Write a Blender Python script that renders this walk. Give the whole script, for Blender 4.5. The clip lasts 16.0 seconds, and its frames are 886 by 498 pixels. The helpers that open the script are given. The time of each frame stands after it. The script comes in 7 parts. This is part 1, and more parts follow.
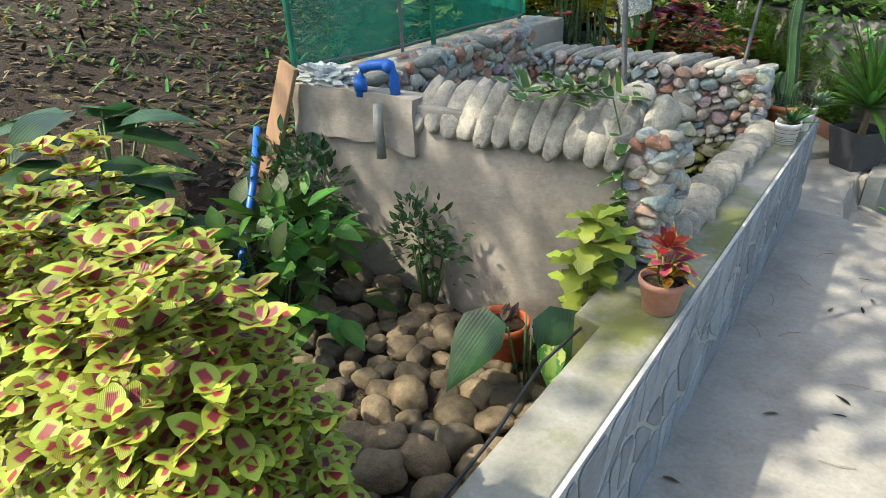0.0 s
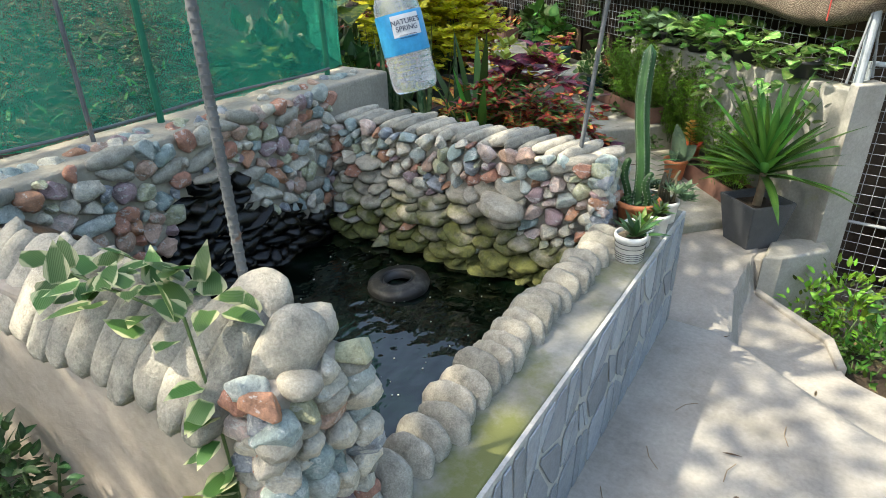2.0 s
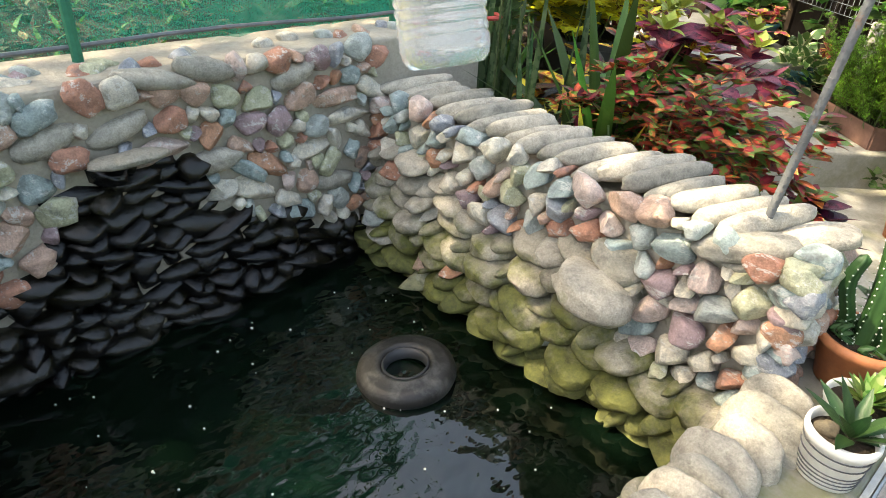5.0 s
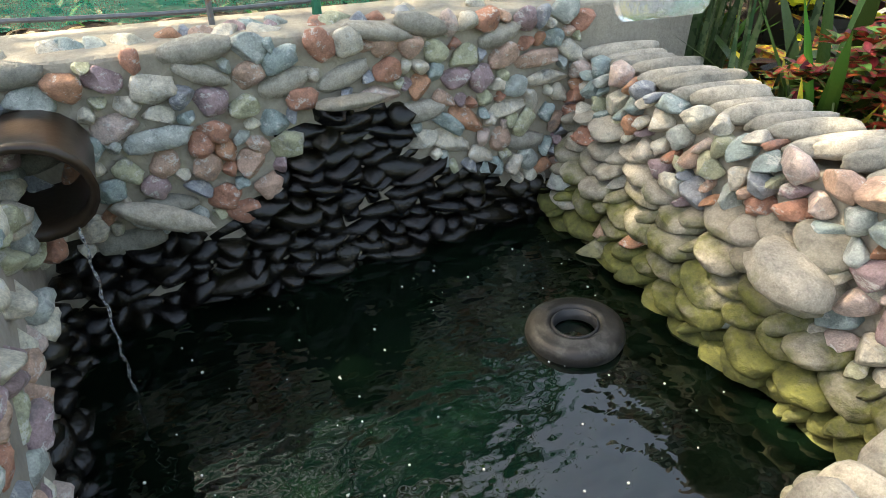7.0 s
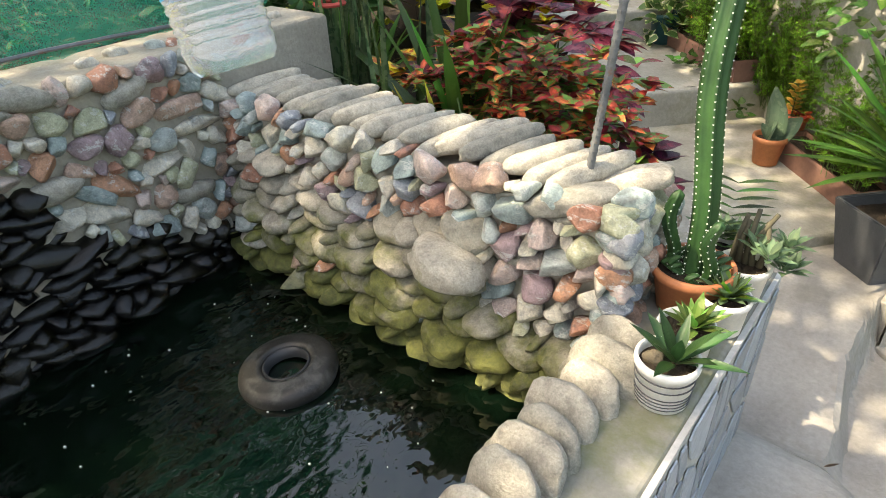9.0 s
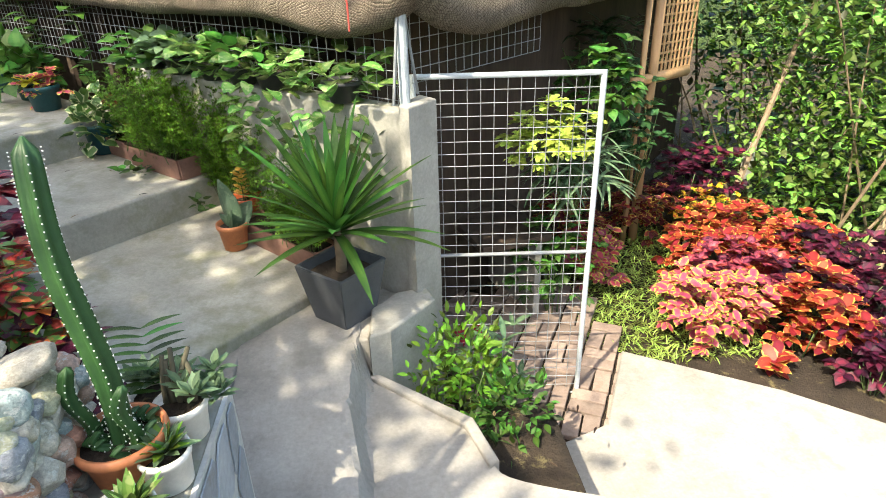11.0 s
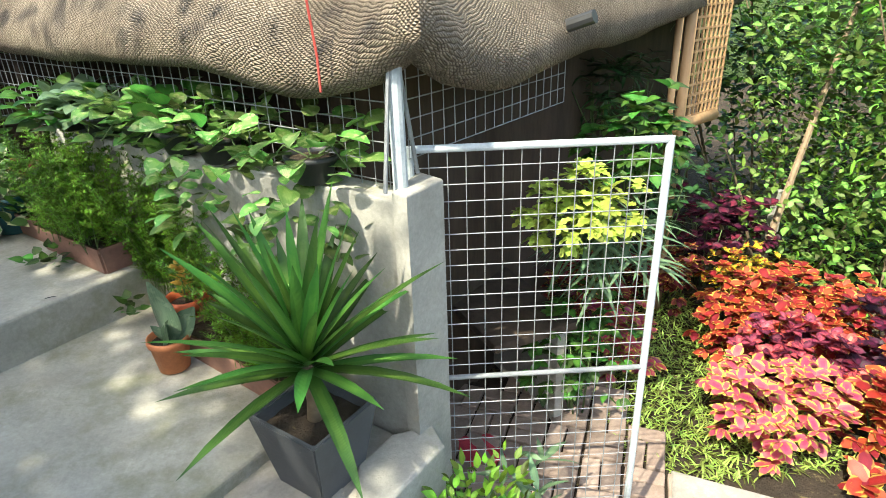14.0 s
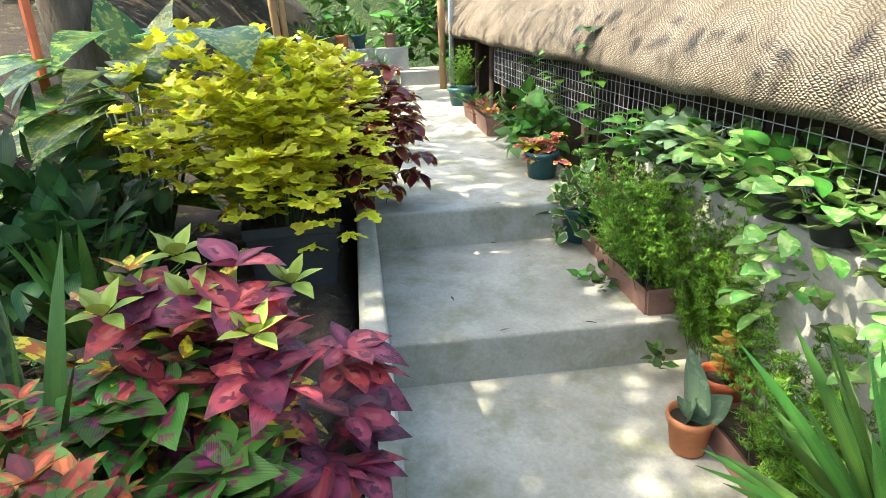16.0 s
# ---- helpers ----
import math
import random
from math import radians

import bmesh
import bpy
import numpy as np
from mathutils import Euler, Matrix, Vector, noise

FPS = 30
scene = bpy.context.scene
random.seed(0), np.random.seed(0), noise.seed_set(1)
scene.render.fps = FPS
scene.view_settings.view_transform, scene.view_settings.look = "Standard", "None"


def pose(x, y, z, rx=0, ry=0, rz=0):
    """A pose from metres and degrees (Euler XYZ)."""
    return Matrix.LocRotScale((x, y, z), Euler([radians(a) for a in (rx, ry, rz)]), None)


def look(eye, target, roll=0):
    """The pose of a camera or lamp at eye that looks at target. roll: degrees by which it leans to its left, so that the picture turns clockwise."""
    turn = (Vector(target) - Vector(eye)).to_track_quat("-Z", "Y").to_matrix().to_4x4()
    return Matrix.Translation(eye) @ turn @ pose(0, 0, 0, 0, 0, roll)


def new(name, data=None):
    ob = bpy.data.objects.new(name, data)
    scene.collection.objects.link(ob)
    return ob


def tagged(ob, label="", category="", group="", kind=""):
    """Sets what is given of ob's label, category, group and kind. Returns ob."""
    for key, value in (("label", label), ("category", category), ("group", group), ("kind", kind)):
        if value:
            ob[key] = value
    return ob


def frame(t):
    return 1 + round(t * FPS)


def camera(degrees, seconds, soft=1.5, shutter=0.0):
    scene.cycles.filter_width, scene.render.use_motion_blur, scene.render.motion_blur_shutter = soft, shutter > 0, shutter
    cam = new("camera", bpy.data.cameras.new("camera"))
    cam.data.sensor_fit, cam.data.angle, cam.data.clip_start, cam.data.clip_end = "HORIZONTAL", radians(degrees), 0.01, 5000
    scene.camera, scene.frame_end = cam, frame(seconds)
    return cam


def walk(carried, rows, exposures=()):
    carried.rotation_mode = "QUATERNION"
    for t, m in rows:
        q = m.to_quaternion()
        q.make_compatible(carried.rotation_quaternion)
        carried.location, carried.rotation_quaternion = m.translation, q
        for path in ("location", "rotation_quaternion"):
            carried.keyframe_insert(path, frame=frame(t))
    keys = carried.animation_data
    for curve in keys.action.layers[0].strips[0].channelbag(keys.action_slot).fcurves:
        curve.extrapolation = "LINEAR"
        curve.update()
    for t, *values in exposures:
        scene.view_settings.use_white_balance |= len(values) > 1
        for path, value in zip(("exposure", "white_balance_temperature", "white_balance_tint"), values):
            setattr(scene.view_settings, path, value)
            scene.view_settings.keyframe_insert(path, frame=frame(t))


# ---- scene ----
cam = camera(70.9, 16.0, soft=0.9)
PATH = [
    (0, (0.331, -0.759, 1.444), (-0.742, 0.66, 0.531), -1.9),
    (0.5, (0.446, -0.467, 1.427), (-0.606, 0.971, 0.517), -1.6),
    (1, (0.469, -0.122, 1.473), (-0.528, 1.357, 0.568), -1.1),
    (1.5, (0.466, 0.2, 1.486), (-0.51, 1.7, 0.593), -0.8),
    (2, (0.428, 0.497, 1.508), (-0.541, 2.005, 0.621), -1.0),
    (2.5, (0.34, 0.709, 1.514), (-0.618, 2.224, 0.628), -1.1),
    (3, (0.283, 0.943, 1.412), (-0.677, 2.457, 0.527), -0.8),
    (3.2, (0.265, 1.067, 1.326), (-0.72, 2.571, 0.45), -0.3),
    (5.3, (0.001, 1.483, 1.325), (-1.3, 2.611, 0.308), 3.4),
    (5.5, (0.014, 1.483, 1.314), (-1.317, 2.574, 0.295), 3.4),
    (6, (0.012, 1.44, 1.3), (-1.421, 2.372, 0.262), 2.1),
    (6.5, (0.031, 1.423, 1.305), (-1.496, 2.174, 0.254), 0.5),
    (7, (0.06, 1.423, 1.296), (-1.469, 2.133, 0.22), 0.7),
    (7.5, (0.077, 1.464, 1.303), (-1.431, 2.198, 0.213), 0.2),
    (8, (0.102, 1.512, 1.317), (-1.318, 2.406, 0.227), -0.6),
    (8.5, (0.139, 1.568, 1.321), (-1.133, 2.678, 0.249), -2.0),
    (9, (0.16, 1.607, 1.346), (-0.937, 2.902, 0.288), -2.6),
    (9.5, (0.212, 1.668, 1.364), (-0.6, 3.181, 0.339), -3.7),
    (10, (0.303, 1.724, 1.405), (-0.026, 3.434, 0.421), -3.2),
    (10.2, (0.339, 1.733, 1.418), (0.193, 3.479, 0.453), -2.2),
    (12.3, (0.431, 2.103, 1.444), (0.692, 3.905, 0.616), -1.7),
    (12.5, (0.41, 2.168, 1.444), (0.685, 3.971, 0.624), -1.8),
    (13, (0.38, 2.293, 1.429), (0.687, 4.093, 0.612), -2.1),
    (13.5, (0.411, 2.48, 1.418), (0.734, 4.275, 0.597), -2.1),
    (14, (0.382, 2.662, 1.416), (0.611, 4.47, 0.592), -1.9),
    (14.5, (0.174, 2.814, 1.43), (-0.058, 4.633, 0.632), -2.5),
    (15, (0.081, 2.883, 1.447), (-0.679, 4.566, 0.679), -1.3),
    (15.5, (0.091, 2.971, 1.437), (-0.961, 4.499, 0.69), -1.0),
    (16, (0.069, 2.986, 1.456), (-1.133, 4.413, 0.737), -1.9),
]
walk(cam, [(t, look(e, g, r)) for t, e, g, r in PATH], [(0, 1.42, 7100, 3), (1.5, 1.82, 7300, 4), (3, 1.72, 7400, 4), (5.5, 2.5, 8800, 8), (7, 2.4, 8800, 8), (9, 2.2, 8700, 8), (9.5, 1.98, 8300, 9), (10, 2.1, 8000, 8), (12.5, 2.0, 7100, 2), (14.5, 2.12, 7100, 1), (16, 2.5, 7200, 2)])

# ---- world and sun ----
SUN_TO = Vector((-0.43, -0.44, 0.79)).normalized()
world = bpy.data.worlds.new("sky")
scene.world = world
world.use_nodes = True
wn = world.node_tree.nodes
sky = wn.new("ShaderNodeTexSky")
sky.sky_type, sky.sun_disc = "NISHITA", False
sky.sun_elevation = math.asin(SUN_TO.z)
sky.sun_rotation = math.atan2(SUN_TO.x, SUN_TO.y)
sky.air_density, sky.dust_density = 1.0, 2.5
world.node_tree.links.new(sky.outputs[0], wn["Background"].inputs[0])
wn["Background"].inputs[1].default_value = 0.15
sun = new("sun", bpy.data.lights.new("sun", "SUN"))
sun.data.energy, sun.data.angle, sun.data.color = 2.8, radians(0.6), (1.0, 0.94, 0.84)
sun.matrix_basis = look(SUN_TO * 30, (0, 0, 0))


# ---- materials ----
def mat(name, rough=0.7, metal=0.0, spec=0.5):
    m = bpy.data.materials.new(name)
    m.use_nodes = True
    n, l = m.node_tree.nodes, m.node_tree.links
    b = n["Principled BSDF"]
    b.inputs["Roughness"].default_value = rough
    b.inputs["Metallic"].default_value = metal
    b.inputs["Specular IOR Level"].default_value = spec
    return m, n, l, b


def coords(n, l, scale, stretch=(1, 1, 1), obj=False):
    """Object or world coordinates, scaled."""
    if obj:
        src = n.new("ShaderNodeTexCoord").outputs["Object"]
    else:
        src = n.new("ShaderNodeNewGeometry").outputs["Position"]
    mp = n.new("ShaderNodeMapping")
    mp.inputs["Scale"].default_value = [scale * s for s in stretch]
    l.new(src, mp.inputs["Vector"])
    return mp.outputs[0]


def noise_tex(n, l, scale, detail=4, rough=0.6, stretch=(1, 1, 1), obj=False):
    t = n.new("ShaderNodeTexNoise")
    t.inputs["Scale"].default_value = 1.0
    t.inputs["Detail"].default_value = detail
    t.inputs["Roughness"].default_value = rough
    l.new(coords(n, l, scale, stretch, obj), t.inputs["Vector"])
    return t.outputs["Fac"]


def ramp(n, l, fac, stops, mode="LINEAR"):
    r = n.new("ShaderNodeValToRGB")
    r.color_ramp.interpolation = mode
    e = r.color_ramp.elements
    while len(e) < len(stops):
        e.new(0.5)
    for k, (p, c) in enumerate(stops):
        e[k].position = p
        e[k].color = (*c, 1) if len(c) == 3 else c
    if fac is not None:
        l.new(fac, r.inputs[0])
    return r.outputs[0]


def grey(v):
    return (v, v, v)


def mixc(n, l, fac, a, b, mode="MIX"):
    m = n.new("ShaderNodeMix")
    m.data_type, m.blend_type = "RGBA", mode
    for sock, v in ((m.inputs[0], fac), (m.inputs[6], a), (m.inputs[7], b)):
        if hasattr(v, "links"):
            l.new(v, sock)
        elif isinstance(v, (int, float)):
            sock.default_value = v
        else:
            sock.default_value = (*v, 1)
    return m.outputs[2]


def bump(n, l, b, height, strength=0.4, dist=0.01):
    k = n.new("ShaderNodeBump")
    k.inputs["Strength"].default_value = strength
    k.inputs["Distance"].default_value = dist
    l.new(height, k.inputs["Height"])
    l.new(k.outputs[0], b.inputs["Normal"])


def surface(name, stops, scale=6, fine=70, rough=0.8, bumps=0.4, dist=0.004, stain=None, stain_scale=2.0, stain_at=(0.5, 0.68), rand=0.0, obj=False, stretch=(1, 1, 1), metal=0.0, spec=0.4):
    """A material with broad variation, fine grain, and stains of one colour."""
    m, n, l, b = mat(name, rough, metal, spec)
    big = noise_tex(n, l, scale, 6, 0.65, stretch, obj)
    col = ramp(n, l, big, stops)
    f = noise_tex(n, l, fine, 5, 0.7, stretch, obj)
    col = mixc(n, l, 0.5, col, ramp(n, l, f, [(0.25, grey(0.45)), (0.75, grey(1.0))]), "MULTIPLY")
    if stain:
        s = noise_tex(n, l, stain_scale, 7, 0.7)
        col = mixc(n, l, ramp(n, l, s, [(stain_at[0], grey(0)), (stain_at[1], grey(1))]), col, stain)
    if rand:
        o = n.new("ShaderNodeObjectInfo")
        col = mixc(n, l, rand, col, ramp(n, l, o.outputs["Random"], [(0, grey(0.35)), (1, grey(1.25))]), "MULTIPLY")
    l.new(col, b.inputs["Base Color"])
    bump(n, l, b, f, bumps, dist)
    return m


def leaf_mat(name, centre, middle, edge, at=(0.25, 0.6), vary=0.25, rough=0.45, mottle=0.0, mottle_col=(0.5, 0.5, 0.1), vein=(0.2, 0.3, 0.08), base=0.0):
    """A leaf coloured from its midrib to its margin by its own uv."""
    m, n, l, b = mat(name, rough, 0, 0.4)
    uv = n.new("ShaderNodeUVMap")
    sep = n.new("ShaderNodeSeparateXYZ")
    l.new(uv.outputs[0], sep.inputs[0])
    d = n.new("ShaderNodeMath"); d.operation = "SUBTRACT"
    l.new(sep.outputs[0], d.inputs[0]); d.inputs[1].default_value = 0.5
    a = n.new("ShaderNodeMath"); a.operation = "ABSOLUTE"
    l.new(d.outputs[0], a.inputs[0])
    a2 = n.new("ShaderNodeMath"); a2.operation = "MULTIPLY"; a2.inputs[1].default_value = 2.0
    l.new(a.outputs[0], a2.inputs[0])
    # distance along the leaf from its middle, so that the margin runs round the tip
    e = n.new("ShaderNodeMath"); e.operation = "SUBTRACT"
    l.new(sep.outputs[1], e.inputs[0]); e.inputs[1].default_value = 0.42
    e1 = n.new("ShaderNodeMath"); e1.operation = "ABSOLUTE"; l.new(e.outputs[0], e1.inputs[0])
    e2 = n.new("ShaderNodeMath"); e2.operation = "MULTIPLY"; e2.inputs[1].default_value = 1.55
    l.new(e1.outputs[0], e2.inputs[0])
    mx = n.new("ShaderNodeMath"); mx.operation = "MAXIMUM"
    l.new(a2.outputs[0], mx.inputs[0]); l.new(e2.outputs[0], mx.inputs[1])
    nz = noise_tex(n, l, 60, 3, 0.6)
    ad = n.new("ShaderNodeMath"); ad.operation = "MULTIPLY_ADD"
    l.new(nz, ad.inputs[0]); ad.inputs[1].default_value = 0.3
    sh = n.new("ShaderNodeMath"); sh.operation = "SUBTRACT"; sh.inputs[1].default_value = 0.15
    l.new(mx.outputs[0], sh.inputs[0]); l.new(sh.outputs[0], ad.inputs[2])
    col = ramp(n, l, ad.outputs[0], [(max(0.0, at[0] + 0.06), centre), (at[0] + 0.2, middle), (at[1] + 0.12, middle), (min(1, at[1] + 0.25), edge)])
    if mottle:
        s = noise_tex(n, l, 38, 2, 0.5)
        col = mixc(n, l, ramp(n, l, s, [(0.60 - 0.35 * mottle, grey(0)), (0.66 - 0.35 * mottle, grey(1))]), col, mottle_col)
    # side veins
    w = n.new("ShaderNodeTexWave"); w.inputs["Scale"].default_value = 5; w.inputs["Distortion"].default_value = 1.0
    l.new(uv.outputs[0], w.inputs["Vector"])
    g = n.new("ShaderNodeNewGeometry")
    hue = n.new("ShaderNodeHueSaturation")
    v = n.new("ShaderNodeMapRange"); v.inputs["To Min"].default_value = 1 - vary * 1.6; v.inputs["To Max"].default_value = 1 + vary
    l.new(g.outputs["Random Per Island"], v.inputs["Value"]); l.new(v.outputs[0], hue.inputs["Value"])
    h = n.new("ShaderNodeMapRange"); h.inputs["To Min"].default_value = 0.5 - vary * 0.06; h.inputs["To Max"].default_value = 0.5 + vary * 0.06
    l.new(g.outputs["Random Per Island"], h.inputs["Value"]); l.new(h.outputs[0], hue.inputs["Hue"])
    l.new(col, hue.inputs["Color"])
    l.new(hue.outputs[0], b.inputs["Base Color"])
    bump(n, l, b, w.outputs["Fac"], 0.25, 0.002)
    tr = n.new("ShaderNodeBsdfTranslucent")
    l.new(hue.outputs[0], tr.inputs[0])
    ms = n.new("ShaderNodeMixShader"); ms.inputs[0].default_value = 0.28
    out = n["Material Output"]
    l.new(b.outputs[0], ms.inputs[1]); l.new(tr.outputs[0], ms.inputs[2]); l.new(ms.outputs[0], out.inputs[0])
    return m


M = {}
M["concrete"] = surface("worn_concrete", [(0.25, (0.2, 0.185, 0.165)), (0.5, (0.325, 0.305, 0.275)), (0.75, (0.42, 0.4, 0.36))], 2.6, 55, 0.85, 0.6, 0.005, (0.19, 0.175, 0.145), 2.3, (0.55, 0.72))
M["concrete_moss"] = surface("mossy_concrete", [(0.2, (0.24, 0.23, 0.19)), (0.55, (0.41, 0.395, 0.34)), (0.85, (0.53, 0.51, 0.455))], 3.0, 60, 0.85, 0.6, 0.005, (0.16, 0.165, 0.085), 3.2, (0.48, 0.74))
M["ledge"] = surface("mossy_ledge_cement", [(0.2, (0.15, 0.145, 0.1)), (0.5, (0.27, 0.26, 0.22)), (0.8, (0.4, 0.39, 0.36))], 4.0, 60, 0.7, 0.5, 0.004, (0.13, 0.14, 0.045), 2.6, (0.46, 0.62))
M["plaster"] = surface("rough_plaster", [(0.2, (0.24, 0.21, 0.175)), (0.5, (0.38, 0.335, 0.285)), (0.8, (0.47, 0.42, 0.37))], 3.0, 40, 0.9, 0.7, 0.006, (0.2, 0.17, 0.14), 2.4, (0.52, 0.7))
M["mortar"] = surface("stone_mortar", [(0.2, (0.34, 0.3, 0.24)), (0.8, (0.55, 0.495, 0.405))], 8, 70, 0.95, 0.9, 0.01)
M["soil"] = surface("dark_soil", [(0.25, (0.02, 0.014, 0.009)), (0.6, (0.055, 0.038, 0.025)), (0.85, (0.1, 0.072, 0.048))], 5, 45, 0.95, 1.0, 0.03, (0.16, 0.13, 0.06), 9, (0.58, 0.66))
M["block"] = surface("grey_cement_block", [(0.2, (0.25, 0.24, 0.21)), (0.8, (0.47, 0.46, 0.42))], 4, 60, 0.9, 0.5, 0.004, (0.25, 0.26, 0.13), 3, (0.55, 0.72))
M["slate"] = surface("blue_grey_slate", [(0.2, (0.24, 0.265, 0.3)), (0.5, (0.35, 0.38, 0.42)), (0.85, (0.46, 0.48, 0.5))], 9, 60, 0.6, 0.5, 0.003, (0.2, 0.2, 0.17), 7, (0.55, 0.75), rand=0.55)
M["grout"] = surface("pale_grout", [(0.2, (0.4, 0.4, 0.38)), (0.8, (0.6, 0.6, 0.57))], 12, 80, 0.9, 0.4, 0.003)
M["brick"] = surface("clay_paver", [(0.2, (0.23, 0.16, 0.125)), (0.8, (0.4, 0.31, 0.26))], 12, 90, 0.85, 0.5, 0.003, rand=0.5)
M["terracotta"] = surface("terracotta_plastic", [(0.2, (0.42, 0.135, 0.055)), (0.8, (0.6, 0.23, 0.1))], 9, 60, 0.55, 0.2, 0.002)
M["terracotta_pink"] = surface("faded_terracotta", [(0.2, (0.42, 0.19, 0.13)), (0.8, (0.6, 0.32, 0.23))], 9, 60, 0.6, 0.2, 0.002)
M["orange_pot"] = surface("red_orange_plastic", [(0.2, (0.5, 0.1, 0.04)), (0.8, (0.68, 0.17, 0.07))], 9, 60, 0.45, 0.15, 0.002)
M["brown_planter"] = surface("brown_plastic", [(0.2, (0.2, 0.1, 0.075)), (0.8, (0.32, 0.175, 0.135))], 7, 50, 0.6, 0.2, 0.002)
M["white_pot"] = surface("white_plastic", [(0.2, (0.72, 0.71, 0.67)), (0.8, (0.85, 0.84, 0.8))], 12, 50, 0.45, 0.1, 0.002)
M["dark_line"] = surface("dark_paint_line", [(0.2, (0.06, 0.06, 0.065)), (0.8, (0.12, 0.12, 0.13))], 12, 50, 0.6, 0.1, 0.002)
M["granite_pot"] = surface("speckled_dark_stone", [(0.2, (0.045, 0.05, 0.056)), (0.8, (0.11, 0.118, 0.13))], 5, 160, 0.55, 0.5, 0.002, (0.3, 0.31, 0.32), 60, (0.66, 0.72))
M["black_pot"] = surface("black_plastic", [(0.2, (0.02, 0.021, 0.022)), (0.8, (0.05, 0.052, 0.055))], 7, 50, 0.45, 0.2, 0.002)
M["teal_pot"] = surface("teal_plastic", [(0.2, (0.01, 0.06, 0.07)), (0.8, (0.025, 0.11, 0.12))], 7, 50, 0.45, 0.2, 0.002)
M["galv"] = surface("galvanised_steel", [(0.2, (0.22, 0.23, 0.24)), (0.8, (0.38, 0.4, 0.42))], 20, 120, 0.45, 0.2, 0.001, metal=0.35)
M["steel_paint"] = surface("pale_blue_grey_paint", [(0.2, (0.36, 0.41, 0.45)), (0.8, (0.52, 0.57, 0.6))], 12, 90, 0.5, 0.2, 0.001)
M["rebar"] = surface("grey_rebar", [(0.2, (0.1, 0.105, 0.11)), (0.8, (0.22, 0.23, 0.235))], 20, 120, 0.55, 0.5, 0.002, (0.2, 0.1, 0.06), 20, (0.6, 0.7), metal=0.3)
M["blue_pipe"] = surface("blue_pvc", [(0.2, (0.012, 0.11, 0.5)), (0.8, (0.03, 0.2, 0.68))], 9, 60, 0.4, 0.1, 0.001)
M["plank"] = surface("pale_raw_wood", [(0.2, (0.36, 0.2, 0.11)), (0.8, (0.56, 0.36, 0.23))], 9, 30, 0.8, 0.3, 0.002, stretch=(1, 1, 0.15))
M["bamboo"] = surface("dry_bamboo", [(0.2, (0.34, 0.19, 0.09)), (0.8, (0.55, 0.36, 0.19))], 9, 40, 0.6, 0.3, 0.002, stretch=(1, 1, 0.2))
M["wood_dark"] = surface("dark_weathered_wood", [(0.2, (0.04, 0.027, 0.02)), (0.8, (0.1, 0.07, 0.05))], 8, 40, 0.9, 0.4, 0.003, stretch=(1, 1, 0.2))
M["bark"] = surface("tree_bark", [(0.2, (0.06, 0.042, 0.03)), (0.8, (0.2, 0.15, 0.11))], 10, 40, 0.95, 1.0, 0.02, stretch=(1, 1, 0.3))
M["twig"] = surface("dry_twig", [(0.2, (0.16, 0.11, 0.07)), (0.8, (0.34, 0.26, 0.17))], 10, 60, 0.9, 0.5, 0.004)
M["stem"] = surface("green_stem", [(0.2, (0.06, 0.1, 0.03)), (0.8, (0.13, 0.2, 0.07))], 12, 60, 0.6, 0.2, 0.002)
M["tyre"] = surface("wet_worn_rubber", [(0.2, (0.008, 0.008, 0.008)), (0.8, (0.045, 0.045, 0.042))], 9, 50, 0.45, 0.5, 0.004, (0.09, 0.09, 0.08), 9, (0.5, 0.66))
M["red_string"] = surface("red_string", [(0.2, (0.4, 0.05, 0.04)), (0.8, (0.6, 0.1, 0.08))], 9, 60, 0.8, 0.2, 0.002)
M["blue_label"] = surface("blue_bottle_label", [(0.2, (0.03, 0.33, 0.66)), (0.8, (0.06, 0.42, 0.75))], 6, 60, 0.35, 0.1, 0.001)
M["white_ink"] = surface("white_print", [(0.2, grey(0.75)), (0.8, grey(0.85))], 9, 60, 0.5, 0.05, 0.001)
M["dark_ink"] = surface("dark_blue_print", [(0.2, (0.01, 0.02, 0.06)), (0.8, (0.02, 0.03, 0.09))], 9, 60, 0.5, 0.05, 0.001)
M["slipper"] = surface("red_cloth", [(0.2, (0.3, 0.02, 0.04)), (0.8, (0.5, 0.05, 0.07))], 9, 60, 0.8, 0.2, 0.002)


